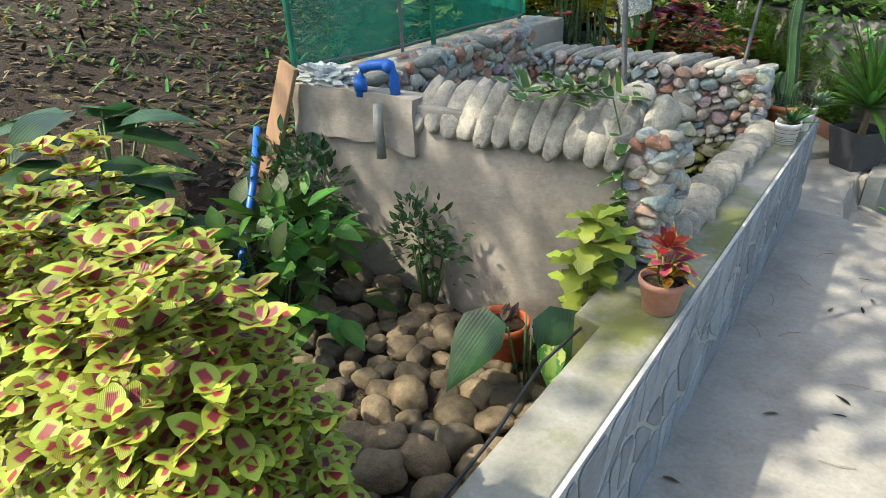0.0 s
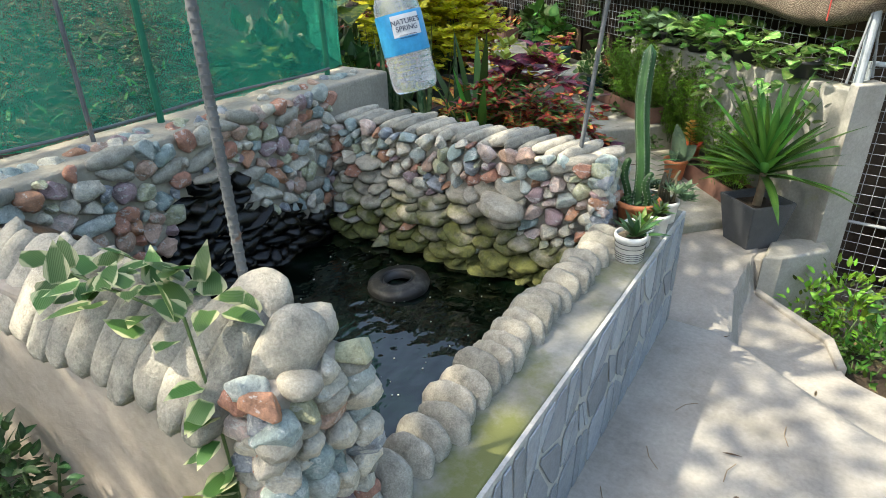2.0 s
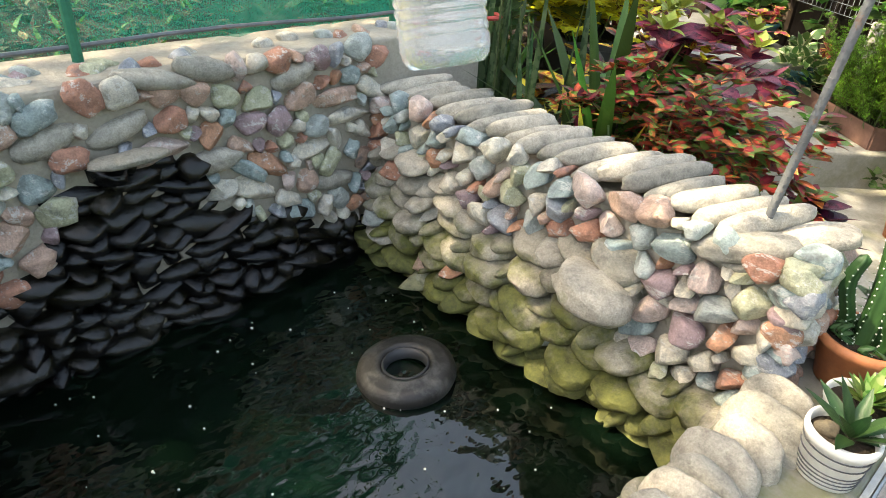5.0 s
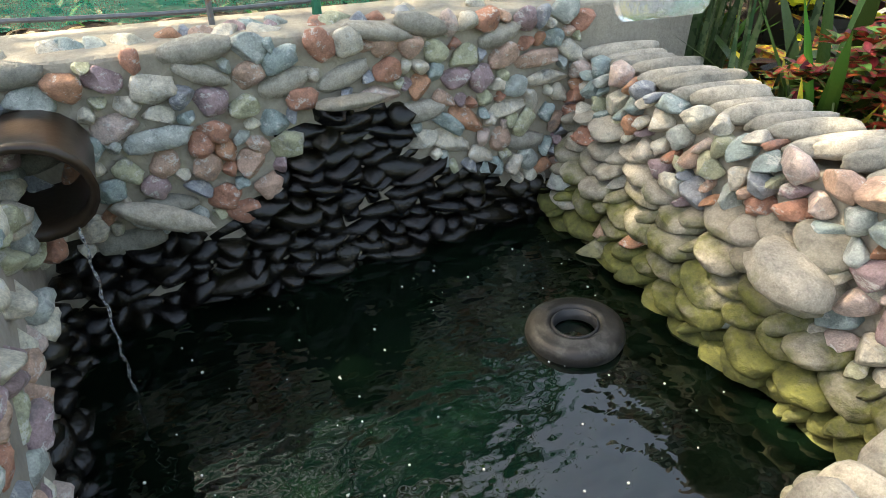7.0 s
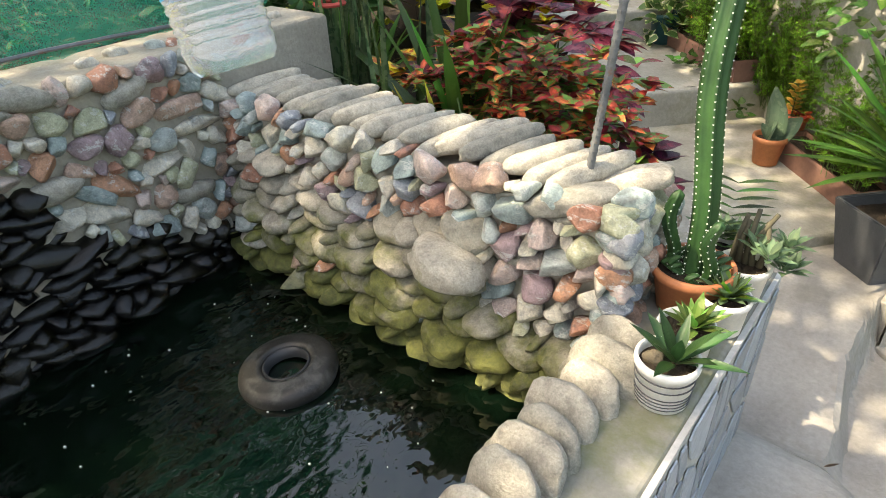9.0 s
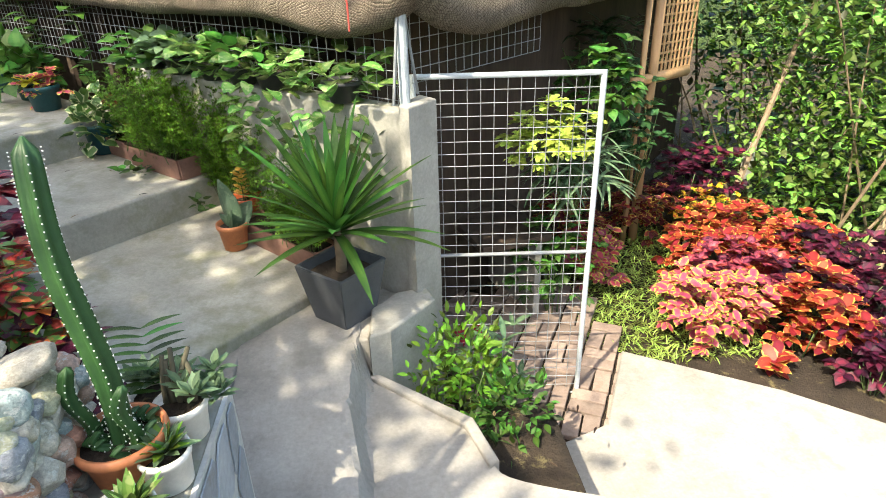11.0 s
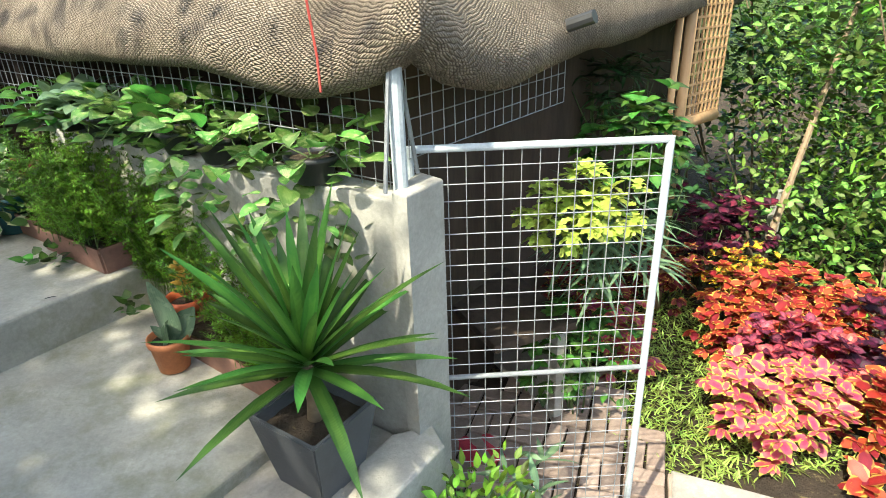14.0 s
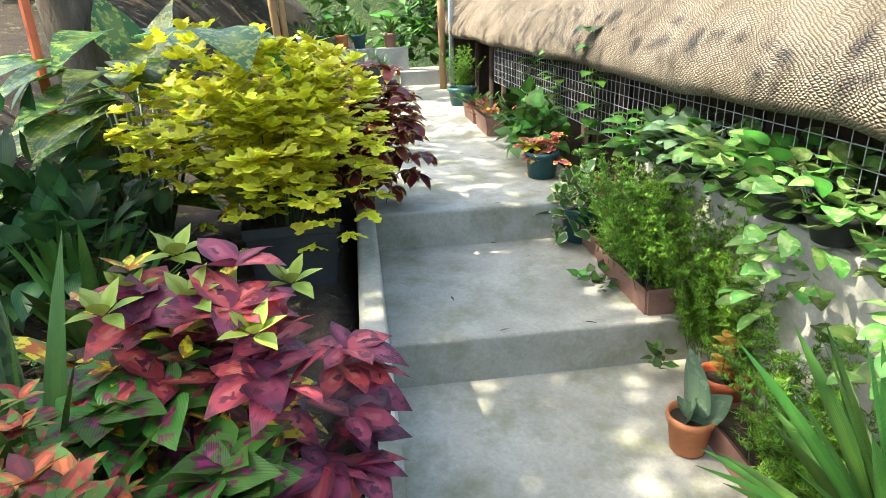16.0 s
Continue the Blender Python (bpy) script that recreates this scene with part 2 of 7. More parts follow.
def stone_mat(name, stops, rough=0.75, algae=0.0, level=0.3, spread=0.2, grain=30, wet=False, vein=0.0):
    m, n, l, b = mat(name, rough, 0, 0.4 if wet else 0.5)
    o = n.new("ShaderNodeObjectInfo")
    col = ramp(n, l, o.outputs["Random"], stops, "CONSTANT" if len(stops) > 4 else "LINEAR")
    f = noise_tex(n, l, grain, 6, 0.7)
    col = mixc(n, l, 0.75, col, ramp(n, l, f, [(0.28, grey(0.36)), (0.5, grey(0.92)), (0.75, grey(1.35))]), "MULTIPLY")
    f2 = noise_tex(n, l, 210, 4, 0.75)
    col = mixc(n, l, 0.6, col, ramp(n, l, f2, [(0.3, grey(0.45)), (0.7, grey(1.25))]), "MULTIPLY")
    if vein:
        # pale quartz streaks through some of the stones
        q = noise_tex(n, l, 16, 5, 0.75, (1, 2.2, 3.0))
        col = mixc(n, l, ramp(n, l, q, [(0.56, grey(0)), (0.62, grey(vein)), (0.68, grey(0))]), col, (0.66, 0.66, 0.62))
        q = noise_tex(n, l, 11, 4, 0.7)
        col = mixc(n, l, ramp(n, l, q, [(0.3, grey(0.7)), (0.42, grey(0))]), col, (0.1, 0.1, 0.105))
    if algae:
        # algae grows up from the water in ragged patches
        g = n.new("ShaderNodeNewGeometry")
        s = n.new("ShaderNodeSeparateXYZ"); l.new(g.outputs["Position"], s.inputs[0])
        r = n.new("ShaderNodeMapRange")
        l.new(s.outputs[2], r.inputs["Value"])
        r.inputs["From Min"].default_value, r.inputs["From Max"].default_value = level, level + spread
        r.inputs["To Min"].default_value, r.inputs["To Max"].default_value = 0.95, 0.0
        ns = noise_tex(n, l, 9, 5, 0.65)
        mu = n.new("ShaderNodeMath"); mu.operation = "MULTIPLY_ADD"
        l.new(ns, mu.inputs[0]); mu.inputs[1].default_value = 1.5
        su = n.new("ShaderNodeMath"); su.operation = "SUBTRACT"; l.new(r.outputs[0], su.inputs[0]); su.inputs[1].default_value = 0.9
        l.new(su.outputs[0], mu.inputs[2])
        k = ramp(n, l, mu.outputs[0], [(0.25, grey(0)), (0.6, grey(algae))])
        col = mixc(n, l, k, col, ramp(n, l, f, [(0.3, (0.035, 0.045, 0.01)), (0.7, (0.19, 0.2, 0.04))]))
    l.new(col, b.inputs["Base Color"])
    bump(n, l, b, f if wet else mixc(n, l, 0.22, f, f2), 0.6 if wet else 1.0, 0.007 if wet else 0.014)
    return m


M["river"] = stone_mat("pale_river_stone", [(0.0, (0.27, 0.26, 0.22)), (0.5, (0.4, 0.375, 0.315)), (1.0, (0.52, 0.475, 0.39))], 0.7)
M["river_algae"] = stone_mat("river_stone_with_algae", [(0.0, (0.27, 0.245, 0.19)), (0.55, (0.41, 0.375, 0.305)), (1.0, (0.53, 0.48, 0.39))], 0.65, 0.95, 0.29, 0.42)
M["mixed"] = stone_mat("mixed_colour_stone", [(0.0, (0.47, 0.51, 0.47)), (0.12, (0.52, 0.25, 0.17)), (0.2, (0.62, 0.57, 0.47)), (0.3, (0.36, 0.44, 0.42)), (0.4, (0.41, 0.29, 0.30)), (0.48, (0.72, 0.65, 0.53)), (0.58, (0.52, 0.52, 0.35)), (0.66, (0.57, 0.38, 0.29)), (0.74, (0.72, 0.67, 0.54)), (0.82, (0.35, 0.37, 0.40)), (0.88, (0.55, 0.28, 0.17)), (0.94, (0.64, 0.50, 0.44))], 0.6, 0.75, 0.24, 0.2, grain=34, vein=0.8)
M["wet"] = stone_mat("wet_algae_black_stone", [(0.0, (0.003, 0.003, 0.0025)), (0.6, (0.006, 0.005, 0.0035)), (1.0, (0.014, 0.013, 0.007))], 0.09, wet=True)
M["boulder"] = stone_mat("brown_river_boulder", [(0.0, (0.1, 0.085, 0.06)), (0.4, (0.19, 0.145, 0.088)), (1.0, (0.28, 0.205, 0.125))], 0.75, 0.0)

M["litter"] = leaf_mat("dead_leaf", (0.09, 0.055, 0.03), (0.17, 0.11, 0.06), (0.2, 0.14, 0.075), vary=0.75)
M["lf_green"] = leaf_mat("green_leaf", (0.09, 0.2, 0.035), (0.065, 0.17, 0.028), (0.06, 0.155, 0.026), vary=0.5)
M["lf_dark"] = leaf_mat("dark_green_leaf", (0.05, 0.125, 0.04), (0.033, 0.092, 0.03), (0.03, 0.085, 0.028), vary=0.35, rough=0.35)
M["lf_wild"] = leaf_mat("wild_green_leaf", (0.2, 0.32, 0.07), (0.15, 0.27, 0.055), (0.14, 0.25, 0.05), vary=0.6)
M["lf_gloss"] = leaf_mat("glossy_dark_leaf", (0.035, 0.085, 0.03), (0.018, 0.055, 0.018), (0.016, 0.05, 0.016), vary=0.2, rough=0.25)
M["lf_fern"] = leaf_mat("feathery_green", (0.18, 0.33, 0.035), (0.15, 0.3, 0.03), (0.15, 0.3, 0.03), vary=0.5)
M["lf_lime"] = leaf_mat("lime_yellow_leaf", (0.6, 0.6, 0.05), (0.76, 0.7, 0.06), (0.68, 0.68, 0.07), vary=0.25)
M["lf_pale"] = leaf_mat("pale_lime_leaf", (0.3, 0.4, 0.06), (0.36, 0.45, 0.08), (0.3, 0.42, 0.09), vary=0.3)
M["lf_redcentre"] = leaf_mat("lime_leaf_with_red_centre", (0.24, 0.03, 0.04), (0.36, 0.42, 0.06), (0.3, 0.38, 0.07), (0.26, 0.75), vary=0.3)
M["lf_pink"] = leaf_mat("magenta_coleus_leaf", (0.58, 0.13, 0.16), (0.42, 0.06, 0.1), (0.17, 0.03, 0.055), (0.12, 0.42), vary=0.45, mottle=0.12, mottle_col=(0.16, 0.025, 0.06))
M["lf_pinkgreen"] = leaf_mat("green_magenta_coleus_leaf", (0.55, 0.06, 0.2), (0.14, 0.03, 0.055), (0.08, 0.2, 0.03), (0.1, 0.35), vary=0.35, mottle=0.42, mottle_col=(0.07, 0.19, 0.03))
M["lf_redyellow"] = leaf_mat("maroon_leaf_yellow_margin", (0.16, 0.018, 0.022), (0.2, 0.022, 0.024), (0.45, 0.35, 0.07), (0.2, 0.5), vary=0.35)
M["lf_orange"] = leaf_mat("orange_red_coleus_leaf", (0.36, 0.036, 0.026), (0.3, 0.03, 0.022), (0.46, 0.29, 0.06), (0.2, 0.52), vary=0.3)
M["lf_salmon"] = leaf_mat("salmon_yellow_coleus_leaf", (0.5, 0.055, 0.12), (0.5, 0.09, 0.13), (0.5, 0.44, 0.08), (0.15, 0.42), vary=0.3)
M["lf_purple"] = leaf_mat("dark_purple_leaf", (0.14, 0.014, 0.05), (0.07, 0.012, 0.032), (0.06, 0.014, 0.03), vary=0.5)
M["lf_croton"] = leaf_mat("croton_leaf", (0.5, 0.3, 0.02), (0.3, 0.035, 0.015), (0.1, 0.12, 0.02), (0.12, 0.4), vary=0.7, mottle=0.3, mottle_col=(0.5, 0.33, 0.03))
M["lf_redbush"] = leaf_mat("red_green_shrub_leaf", (0.6, 0.09, 0.06), (0.4, 0.045, 0.03), (0.2, 0.06, 0.03), (0.15, 0.5), vary=0.5, mottle=0.3, mottle_col=(0.14, 0.24, 0.05))
M["lf_sans"] = leaf_mat("snake_plant_leaf", (0.07, 0.14, 0.05), (0.04, 0.09, 0.035), (0.035, 0.08, 0.03), vary=0.3, mottle=0.35, mottle_col=(0.11, 0.17, 0.08))
M["lf_paddle"] = leaf_mat("grey_green_paddle_leaf", (0.15, 0.23, 0.15), (0.11, 0.18, 0.115), (0.1, 0.16, 0.1), vary=0.2, mottle=0.12, mottle_col=(0.17, 0.24, 0.16))
M["lf_sans_y"] = leaf_mat("snake_plant_yellow_margin", (0.06, 0.12, 0.04), (0.06, 0.12, 0.04), (0.5, 0.45, 0.06), (0.2, 0.5), vary=0.2)
M["lf_yucca"] = leaf_mat("yucca_leaf", (0.11, 0.25, 0.045), (0.07, 0.19, 0.035), (0.05, 0.15, 0.03), vary=0.35, rough=0.35)
M["lf_cream"] = leaf_mat("green_leaf_cream_margin", (0.07, 0.16, 0.04), (0.07, 0.16, 0.04), (0.5, 0.52, 0.3), (0.2, 0.45), vary=0.25)
M["lf_pothos"] = leaf_mat("variegated_pothos_leaf", (0.16, 0.26, 0.05), (0.05, 0.16, 0.03), (0.045, 0.14, 0.03), vary=0.35, mottle=0.22, mottle_col=(0.36, 0.42, 0.07), rough=0.35)
M["lf_grey"] = leaf_mat("grey_green_succulent", (0.16, 0.26, 0.13), (0.13, 0.22, 0.12), (0.12, 0.2, 0.11), vary=0.2)
M["lf_hoya"] = leaf_mat("fresh_green_round_leaf", (0.2, 0.34, 0.09), (0.13, 0.28, 0.06), (0.12, 0.25, 0.06), vary=0.5, rough=0.35, mottle=0.15, mottle_col=(0.32, 0.42, 0.16))
M["lf_gold"] = leaf_mat("pale_gold_leaf", (0.6, 0.36, 0.06), (0.66, 0.42, 0.1), (0.68, 0.5, 0.18), vary=0.2)
M["grass"] = leaf_mat("lawn_blade", (0.3, 0.4, 0.09), (0.26, 0.36, 0.08), (0.26, 0.36, 0.08), vary=0.5)
M["cactus"] = surface("cactus_skin", [(0.2, (0.014, 0.055, 0.016)), (0.8, (0.035, 0.1, 0.026))], 14, 60, 0.5, 0.3, 0.003)
M["cactus_dry"] = surface("dry_brown_stem", [(0.2, (0.05, 0.045, 0.03)), (0.8, (0.11, 0.1, 0.06))], 14, 60, 0.8, 0.5, 0.004)

# water: dark green, rippled, reflecting
m, n, l, b = mat("pond_water", 0.015, 0, 1.0)
deep = noise_tex(n, l, 1.6, 3, 0.5)
l.new(ramp(n, l, deep, [(0.3, (0.0005, 0.0015, 0.001)), (0.75, (0.002, 0.008, 0.004))]), b.inputs["Base Color"])
b.inputs["IOR"].default_value = 1.4
rip = noise_tex(n, l, 17, 2, 0.4, (1, 0.7, 1))
bump(n, l, b, rip, 0.32, 0.02)
M["water"] = m
m, n, l, b = mat("running_water", 0.04, 0, 0.5)
b.inputs["Transmission Weight"].default_value = 0.9
b.inputs["IOR"].default_value = 1.33
b.inputs["Base Color"].default_value = (0.9, 0.93, 0.95, 1)
M["flow"] = m
m, n, l, b = mat("clear_bottle_plastic", 0.12, 0, 0.5)
b.inputs["Base Color"].default_value = (0.93, 0.96, 0.97, 1)
b.inputs["Transmission Weight"].default_value = 0.75
b.inputs["IOR"].default_value = 1.2
wob = noise_tex(n, l, 40, 2, 0.5)
bump(n, l, b, wob, 0.4, 0.006)
M["bottle"] = m

# green shade netting: a fine woven mesh, open between the threads
m, n, l, b = mat("green_netting", 0.7, 0, 0.2)
b.inputs["Base Color"].default_value = (0.018, 0.33, 0.2, 1)
wv = n.new("ShaderNodeTexNoise"); wv.inputs["Scale"].default_value = 1; l.new(coords(n, l, 260), wv.inputs["Vector"])
fold = noise_tex(n, l, 2.5, 4, 0.6)
ms = n.new("ShaderNodeMath"); ms.operation = "MULTIPLY_ADD"; l.new(fold, ms.inputs[0]); ms.inputs[1].default_value = 0.9; l.new(wv.outputs["Fac"], ms.inputs[2])
l.new(ramp(n, l, ms.outputs[0], [(0.62, grey(0.12)), (1.0, grey(0.66))]), b.inputs["Alpha"])
M["net"] = m

# thatch with a cord netting over it
m, n, l, b = mat("dry_thatch", 0.9, 0, 0.2)
uv = n.new("ShaderNodeUVMap")
mp = n.new("ShaderNodeMapping"); mp.inputs["Scale"].default_value = (120, 14, 1); l.new(uv.outputs[0], mp.inputs["Vector"])
st = n.new("ShaderNodeTexNoise"); st.inputs["Scale"].default_value = 1; st.inputs["Detail"].default_value = 5; st.inputs["Roughness"].default_value = 0.75
l.new(mp.outputs[0], st.inputs["Vector"])
sp = n.new("ShaderNodeSeparateXYZ"); l.new(uv.outputs[0], sp.inputs[0])
wob = noise_tex(n, l, 7, 3, 0.6)


def cross_cord(sign):
    """Distance from one set of the slanting cords, 0 on a cord."""
    a = n.new("ShaderNodeMath"); a.operation = "MULTIPLY"; a.inputs[1].default_value = 135.0
    l.new(sp.outputs[0], a.inputs[0])
    c = n.new("ShaderNodeMath"); c.operation = "MULTIPLY_ADD"; c.inputs[1].default_value = sign * 230.0
    l.new(sp.outputs[1], c.inputs[0]); l.new(a.outputs[0], c.inputs[2])
    e = n.new("ShaderNodeMath"); e.operation = "MULTIPLY_ADD"; e.inputs[1].default_value = 16.0
    l.new(wob, e.inputs[0]); l.new(c.outputs[0], e.inputs[2])
    g = n.new("ShaderNodeMath"); g.operation = "SINE"; l.new(e.outputs[0], g.inputs[0])
    h = n.new("ShaderNodeMath"); h.operation = "ABSOLUTE"; l.new(g.outputs[0], h.inputs[0])
    return h.outputs[0]


net = n.new("ShaderNodeMath"); net.operation = "MINIMUM"
l.new(cross_cord(1), net.inputs[0]); l.new(cross_cord(-1), net.inputs[1])
br = noise_tex(n, l, 2.6, 5, 0.6)
col = ramp(n, l, br, [(0.3, (0.18, 0.145, 0.108)), (0.5, (0.28, 0.23, 0.178)), (0.72, (0.39, 0.325, 0.255))])
col = mixc(n, l, 1.0, col, ramp(n, l, st.outputs["Fac"], [(0.3, grey(0.35)), (0.5, grey(0.95)), (0.7, grey(1.5))]), "MULTIPLY")
cord = ramp(n, l, net.outputs[0], [(0.1, grey(0.85)), (0.42, grey(0))])
col = mixc(n, l, cord, col, (0.07, 0.05, 0.035))
l.new(col, b.inputs["Base Color"])
hh = mixc(n, l, 0.5, st.outputs["Fac"], net.outputs[0])
bump(n, l, b, hh, 1.0, 0.02)
M["thatch"] = m


# ---- mesh helpers ----
def link(name, verts, faces, material, parent=None, label="", smooth=False, uvs=None):
    me = bpy.data.meshes.new(name)
    me.from_pydata(verts, [], faces)
    if uvs is not None:
        lay = me.uv_layers.new(name="UVMap")
        idx = np.empty(len(me.loops), dtype=np.int32)
        me.loops.foreach_get("vertex_index", idx)
        lay.data.foreach_set("uv", np.asarray(uvs, dtype=np.float32)[idx].ravel())
    if smooth:
        me.polygons.foreach_set("use_smooth", np.ones(len(me.polygons), dtype=bool))
    me.materials.append(M[material])
    me.update()
    ob = new(name, me)
    if parent:
        ob.parent = parent
    if label:
        tagged(ob, label)
    return ob


def part(name, bm, material, parent=None, label="", smooth=False):
    me = bpy.data.meshes.new(name)
    bm.to_mesh(me)
    bm.free()
    if smooth:
        me.polygons.foreach_set("use_smooth", np.ones(len(me.polygons), dtype=bool))
    me.materials.append(M[material])
    ob = new(name, me)
    if parent:
        ob.parent = parent
    if label:
        tagged(ob, label)
    return ob


def share(name, me, m, parent):
    ob = new(name, me)
    ob.parent = parent
    ob.matrix_basis = m
    return ob


def empty(name, m, label, category, group="", kind=""):
    ob = new(name)
    ob.matrix_basis = m
    return tagged(ob, label, category, group, kind)


def box(bm, c, s, rz=0.0, bevel=0.0, m=None):
    r = bmesh.ops.create_cube(bm, size=1.0)
    mm = Matrix.Translation(c) @ Matrix.Rotation(rz, 4, "Z") @ Matrix.Diagonal((*s, 1))
    if m:
        mm = m @ mm
    bmesh.ops.transform(bm, matrix=mm, verts=r["verts"])
    if bevel:
        es = list({e for v in r["verts"] for e in v.link_edges})
        bmesh.ops.bevel(bm, geom=es, offset=bevel, segments=2, affect="EDGES", profile=0.6)
    return bm


def prism(pts, z0, z1, bevel=0.0, rough=0.0):
    """An upright slab on a plan outline."""
    bm = bmesh.new()
    lo = [bm.verts.new((x, y, z0)) for x, y in pts]
    hi = [bm.verts.new((x, y, z1)) for x, y in pts]
    bm.faces.new(hi)
    bm.faces.new(lo[::-1])
    k = len(pts)
    for i in range(k):
        bm.faces.new((lo[i], lo[(i + 1) % k], hi[(i + 1) % k], hi[i]))
    bmesh.ops.recalc_face_normals(bm, faces=bm.faces)
    if bevel:
        es = [e for e in bm.edges if all(v.co.z > z1 - 1e-5 for v in e.verts)]
        bmesh.ops.bevel(bm, geom=es, offset=bevel, segments=3, affect="EDGES", profile=0.5)
    return bm


def tube(bm, pts, r, sides=8, taper=None, cap=True):
    """A round bar along points; taper: the radius at the far end."""
    pts = [Vector(p) for p in pts]
    rings = []
    for i, p in enumerate(pts):
        d = (pts[min(i + 1, len(pts) - 1)] - pts[max(i - 1, 0)]).normalized()
        a = d.orthogonal().normalized() if abs(d.z) > 0.9 else d.cross(Vector((0, 0, 1))).normalized()
        b2 = d.cross(a)
        rr = r if taper is None else r + (taper - r) * i / (len(pts) - 1)
        rings.append([bm.verts.new(p + (a * math.cos(2 * math.pi * k / sides) + b2 * math.sin(2 * math.pi * k / sides)) * rr) for k in range(sides)])
    for a, c in zip(rings, rings[1:]):
        for k in range(sides):
            bm.faces.new((a[k], a[(k + 1) % sides], c[(k + 1) % sides], c[k]))
    if cap:
        bm.faces.new(rings[0][::-1])
        bm.faces.new(rings[-1])
    return bm


def lathe(bm, prof, sides=24):
    """A turned shape about z from (radius, height) pairs."""
    rings = []
    for r, z in prof:
        rings.append([bm.verts.new((r * math.cos(2 * math.pi * k / sides), r * math.sin(2 * math.pi * k / sides), z)) for k in range(sides)])
    for a, c in zip(rings, rings[1:]):
        for k in range(sides):
            bm.faces.new((a[k], a[(k + 1) % sides], c[(k + 1) % sides], c[k]))
    bm.faces.new(rings[0][::-1])
    bm.faces.new(rings[-1])
    return bm


def stone_mesh(name, material, sub, seed, rough=0.12, flat=1.0, pw=2.5, cuts=0):
    bm = bmesh.new()
    bmesh.ops.create_icosphere(bm, subdivisions=sub, radius=0.5)
    off = Vector((seed * 7.3, seed * 3.1, seed * 1.7))
    for v in bm.verts:
        d = v.co.normalized()
        k = 1 + rough * 2 * noise.noise(d * 1.6 + off) + rough * 0.7 * noise.noise(d * 4 + off)
        p = (abs(d.x) ** pw + abs(d.y) ** pw + abs(d.z) ** pw) ** (-1 / pw)
        v.co *= k * p
        v.co.z *= flat
    rr = random.Random(seed)
    for _ in range(cuts):
        nn = Vector((rr.uniform(-1, 1), rr.uniform(-1, 1), rr.uniform(-1, 1))).normalized()
        h = rr.uniform(0.26, 0.42)
        for v in bm.verts:
            q = v.co.dot(nn) - h
            if q > 0:
                v.co -= nn * q
    me = bpy.data.meshes.new(name)
    bm.to_mesh(me)
    bm.free()
    me.polygons.foreach_set("use_smooth", np.ones(len(me.polygons), dtype=bool))
    me.materials.append(M[material])
    return me


RNG = random.Random(4)


# ---- leaves ----
SHAPES = {
    "ovate": (0.10, 0.75, 1.0, 0.82, 0.42, 0.0),
    "heart": (0.55, 1.0, 0.92, 0.66, 0.32, 0.0),
    "lance": (0.25, 0.8, 1.0, 0.8, 0.45, 0.0),
    "sword": (0.8, 0.95, 1.0, 0.85, 0.55, 0.02),
    "round": (0.5, 0.95, 1.0, 0.9, 0.6, 0.1),
    "strap": (0.6, 0.9, 1.0, 0.95, 0.75, 0.1),
    "needle": (0.5, 1.0, 0.0),
    "jag": (0.2, 1.0, 0.62, 1.0, 0.5, 0.7, 0.1),
}


class Leaves:
    """Gathers many leaves into one mesh."""

    def __init__(self):
        self.v, self.f, self.uv = [], [], []

    def add(self, p, d, length, width, shape="ovate", droop=0.3, cup=0.18, roll=0.0):
        prof = SHAPES[shape]
        k = len(prof)
        d = Vector(d).normalized()
        side = d.cross(Vector((0, 0, 1)))
        side = side.normalized() if side.length > 1e-3 else Vector((1, 0, 0))
        if roll:
            side = Matrix.Rotation(roll, 3, d) @ side
        up = side.cross(d)
        p = Vector(p)
        base = len(self.v)
        step = length / (k - 1)
        cur = d.copy()
        for i, w in enumerate(prof):
            s = i / (k - 1)
            hw = width * 0.5 * w
            for q, u in ((-1, 0.0), (0, 0.5), (1, 1.0)):
                co = p + side * (hw * q) + up * (abs(q) * hw * cup)
                self.v.append(co[:])
                self.uv.append((0.5 + (u - 0.5) * max(w, 0.35), s))
            cur = (cur + Vector((0, 0, -droop / (k - 1)))).normalized()
            p = p + cur * step
        for i in range(k - 1):
            a = base + i * 3
            self.f.append((a, a + 1, a + 4, a + 3))
            self.f.append((a + 1, a + 2, a + 5, a + 4))

    def make(self, name, material, parent=None, label=""):
        return link(name, self.v, self.f, material, parent, label, True, self.uv)


def hemi(r, lo=-0.1):
    while True:
        d = Vector((r.uniform(-1, 1), r.uniform(-1, 1), r.uniform(lo, 1)))
        if 0.1 < d.length < 1:
            return d.normalized()


def stems(name, r, base, spread, count, parent, material="stem", rad=0.006, height=0.3):
    bm = bmesh.new()
    for _ in range(count):
        a = r.uniform(0, 6.283)
        q = r.uniform(0.2, 1)
        tip = Vector(base) + Vector((math.cos(a) * spread * q, math.sin(a) * spread * q, height * r.uniform(0.6, 1)))
        mid = (Vector(base) + tip) / 2 + Vector((math.cos(a), math.sin(a), 0)) * spread * 0.1
        tube(bm, [Vector(base) + Vector((math.cos(a), math.sin(a), 0)) * spread * 0.15, mid, tip], rad, 5, rad * 0.5)
    return tagged(part(name, bm, material, parent, smooth=True), kind="stuff")


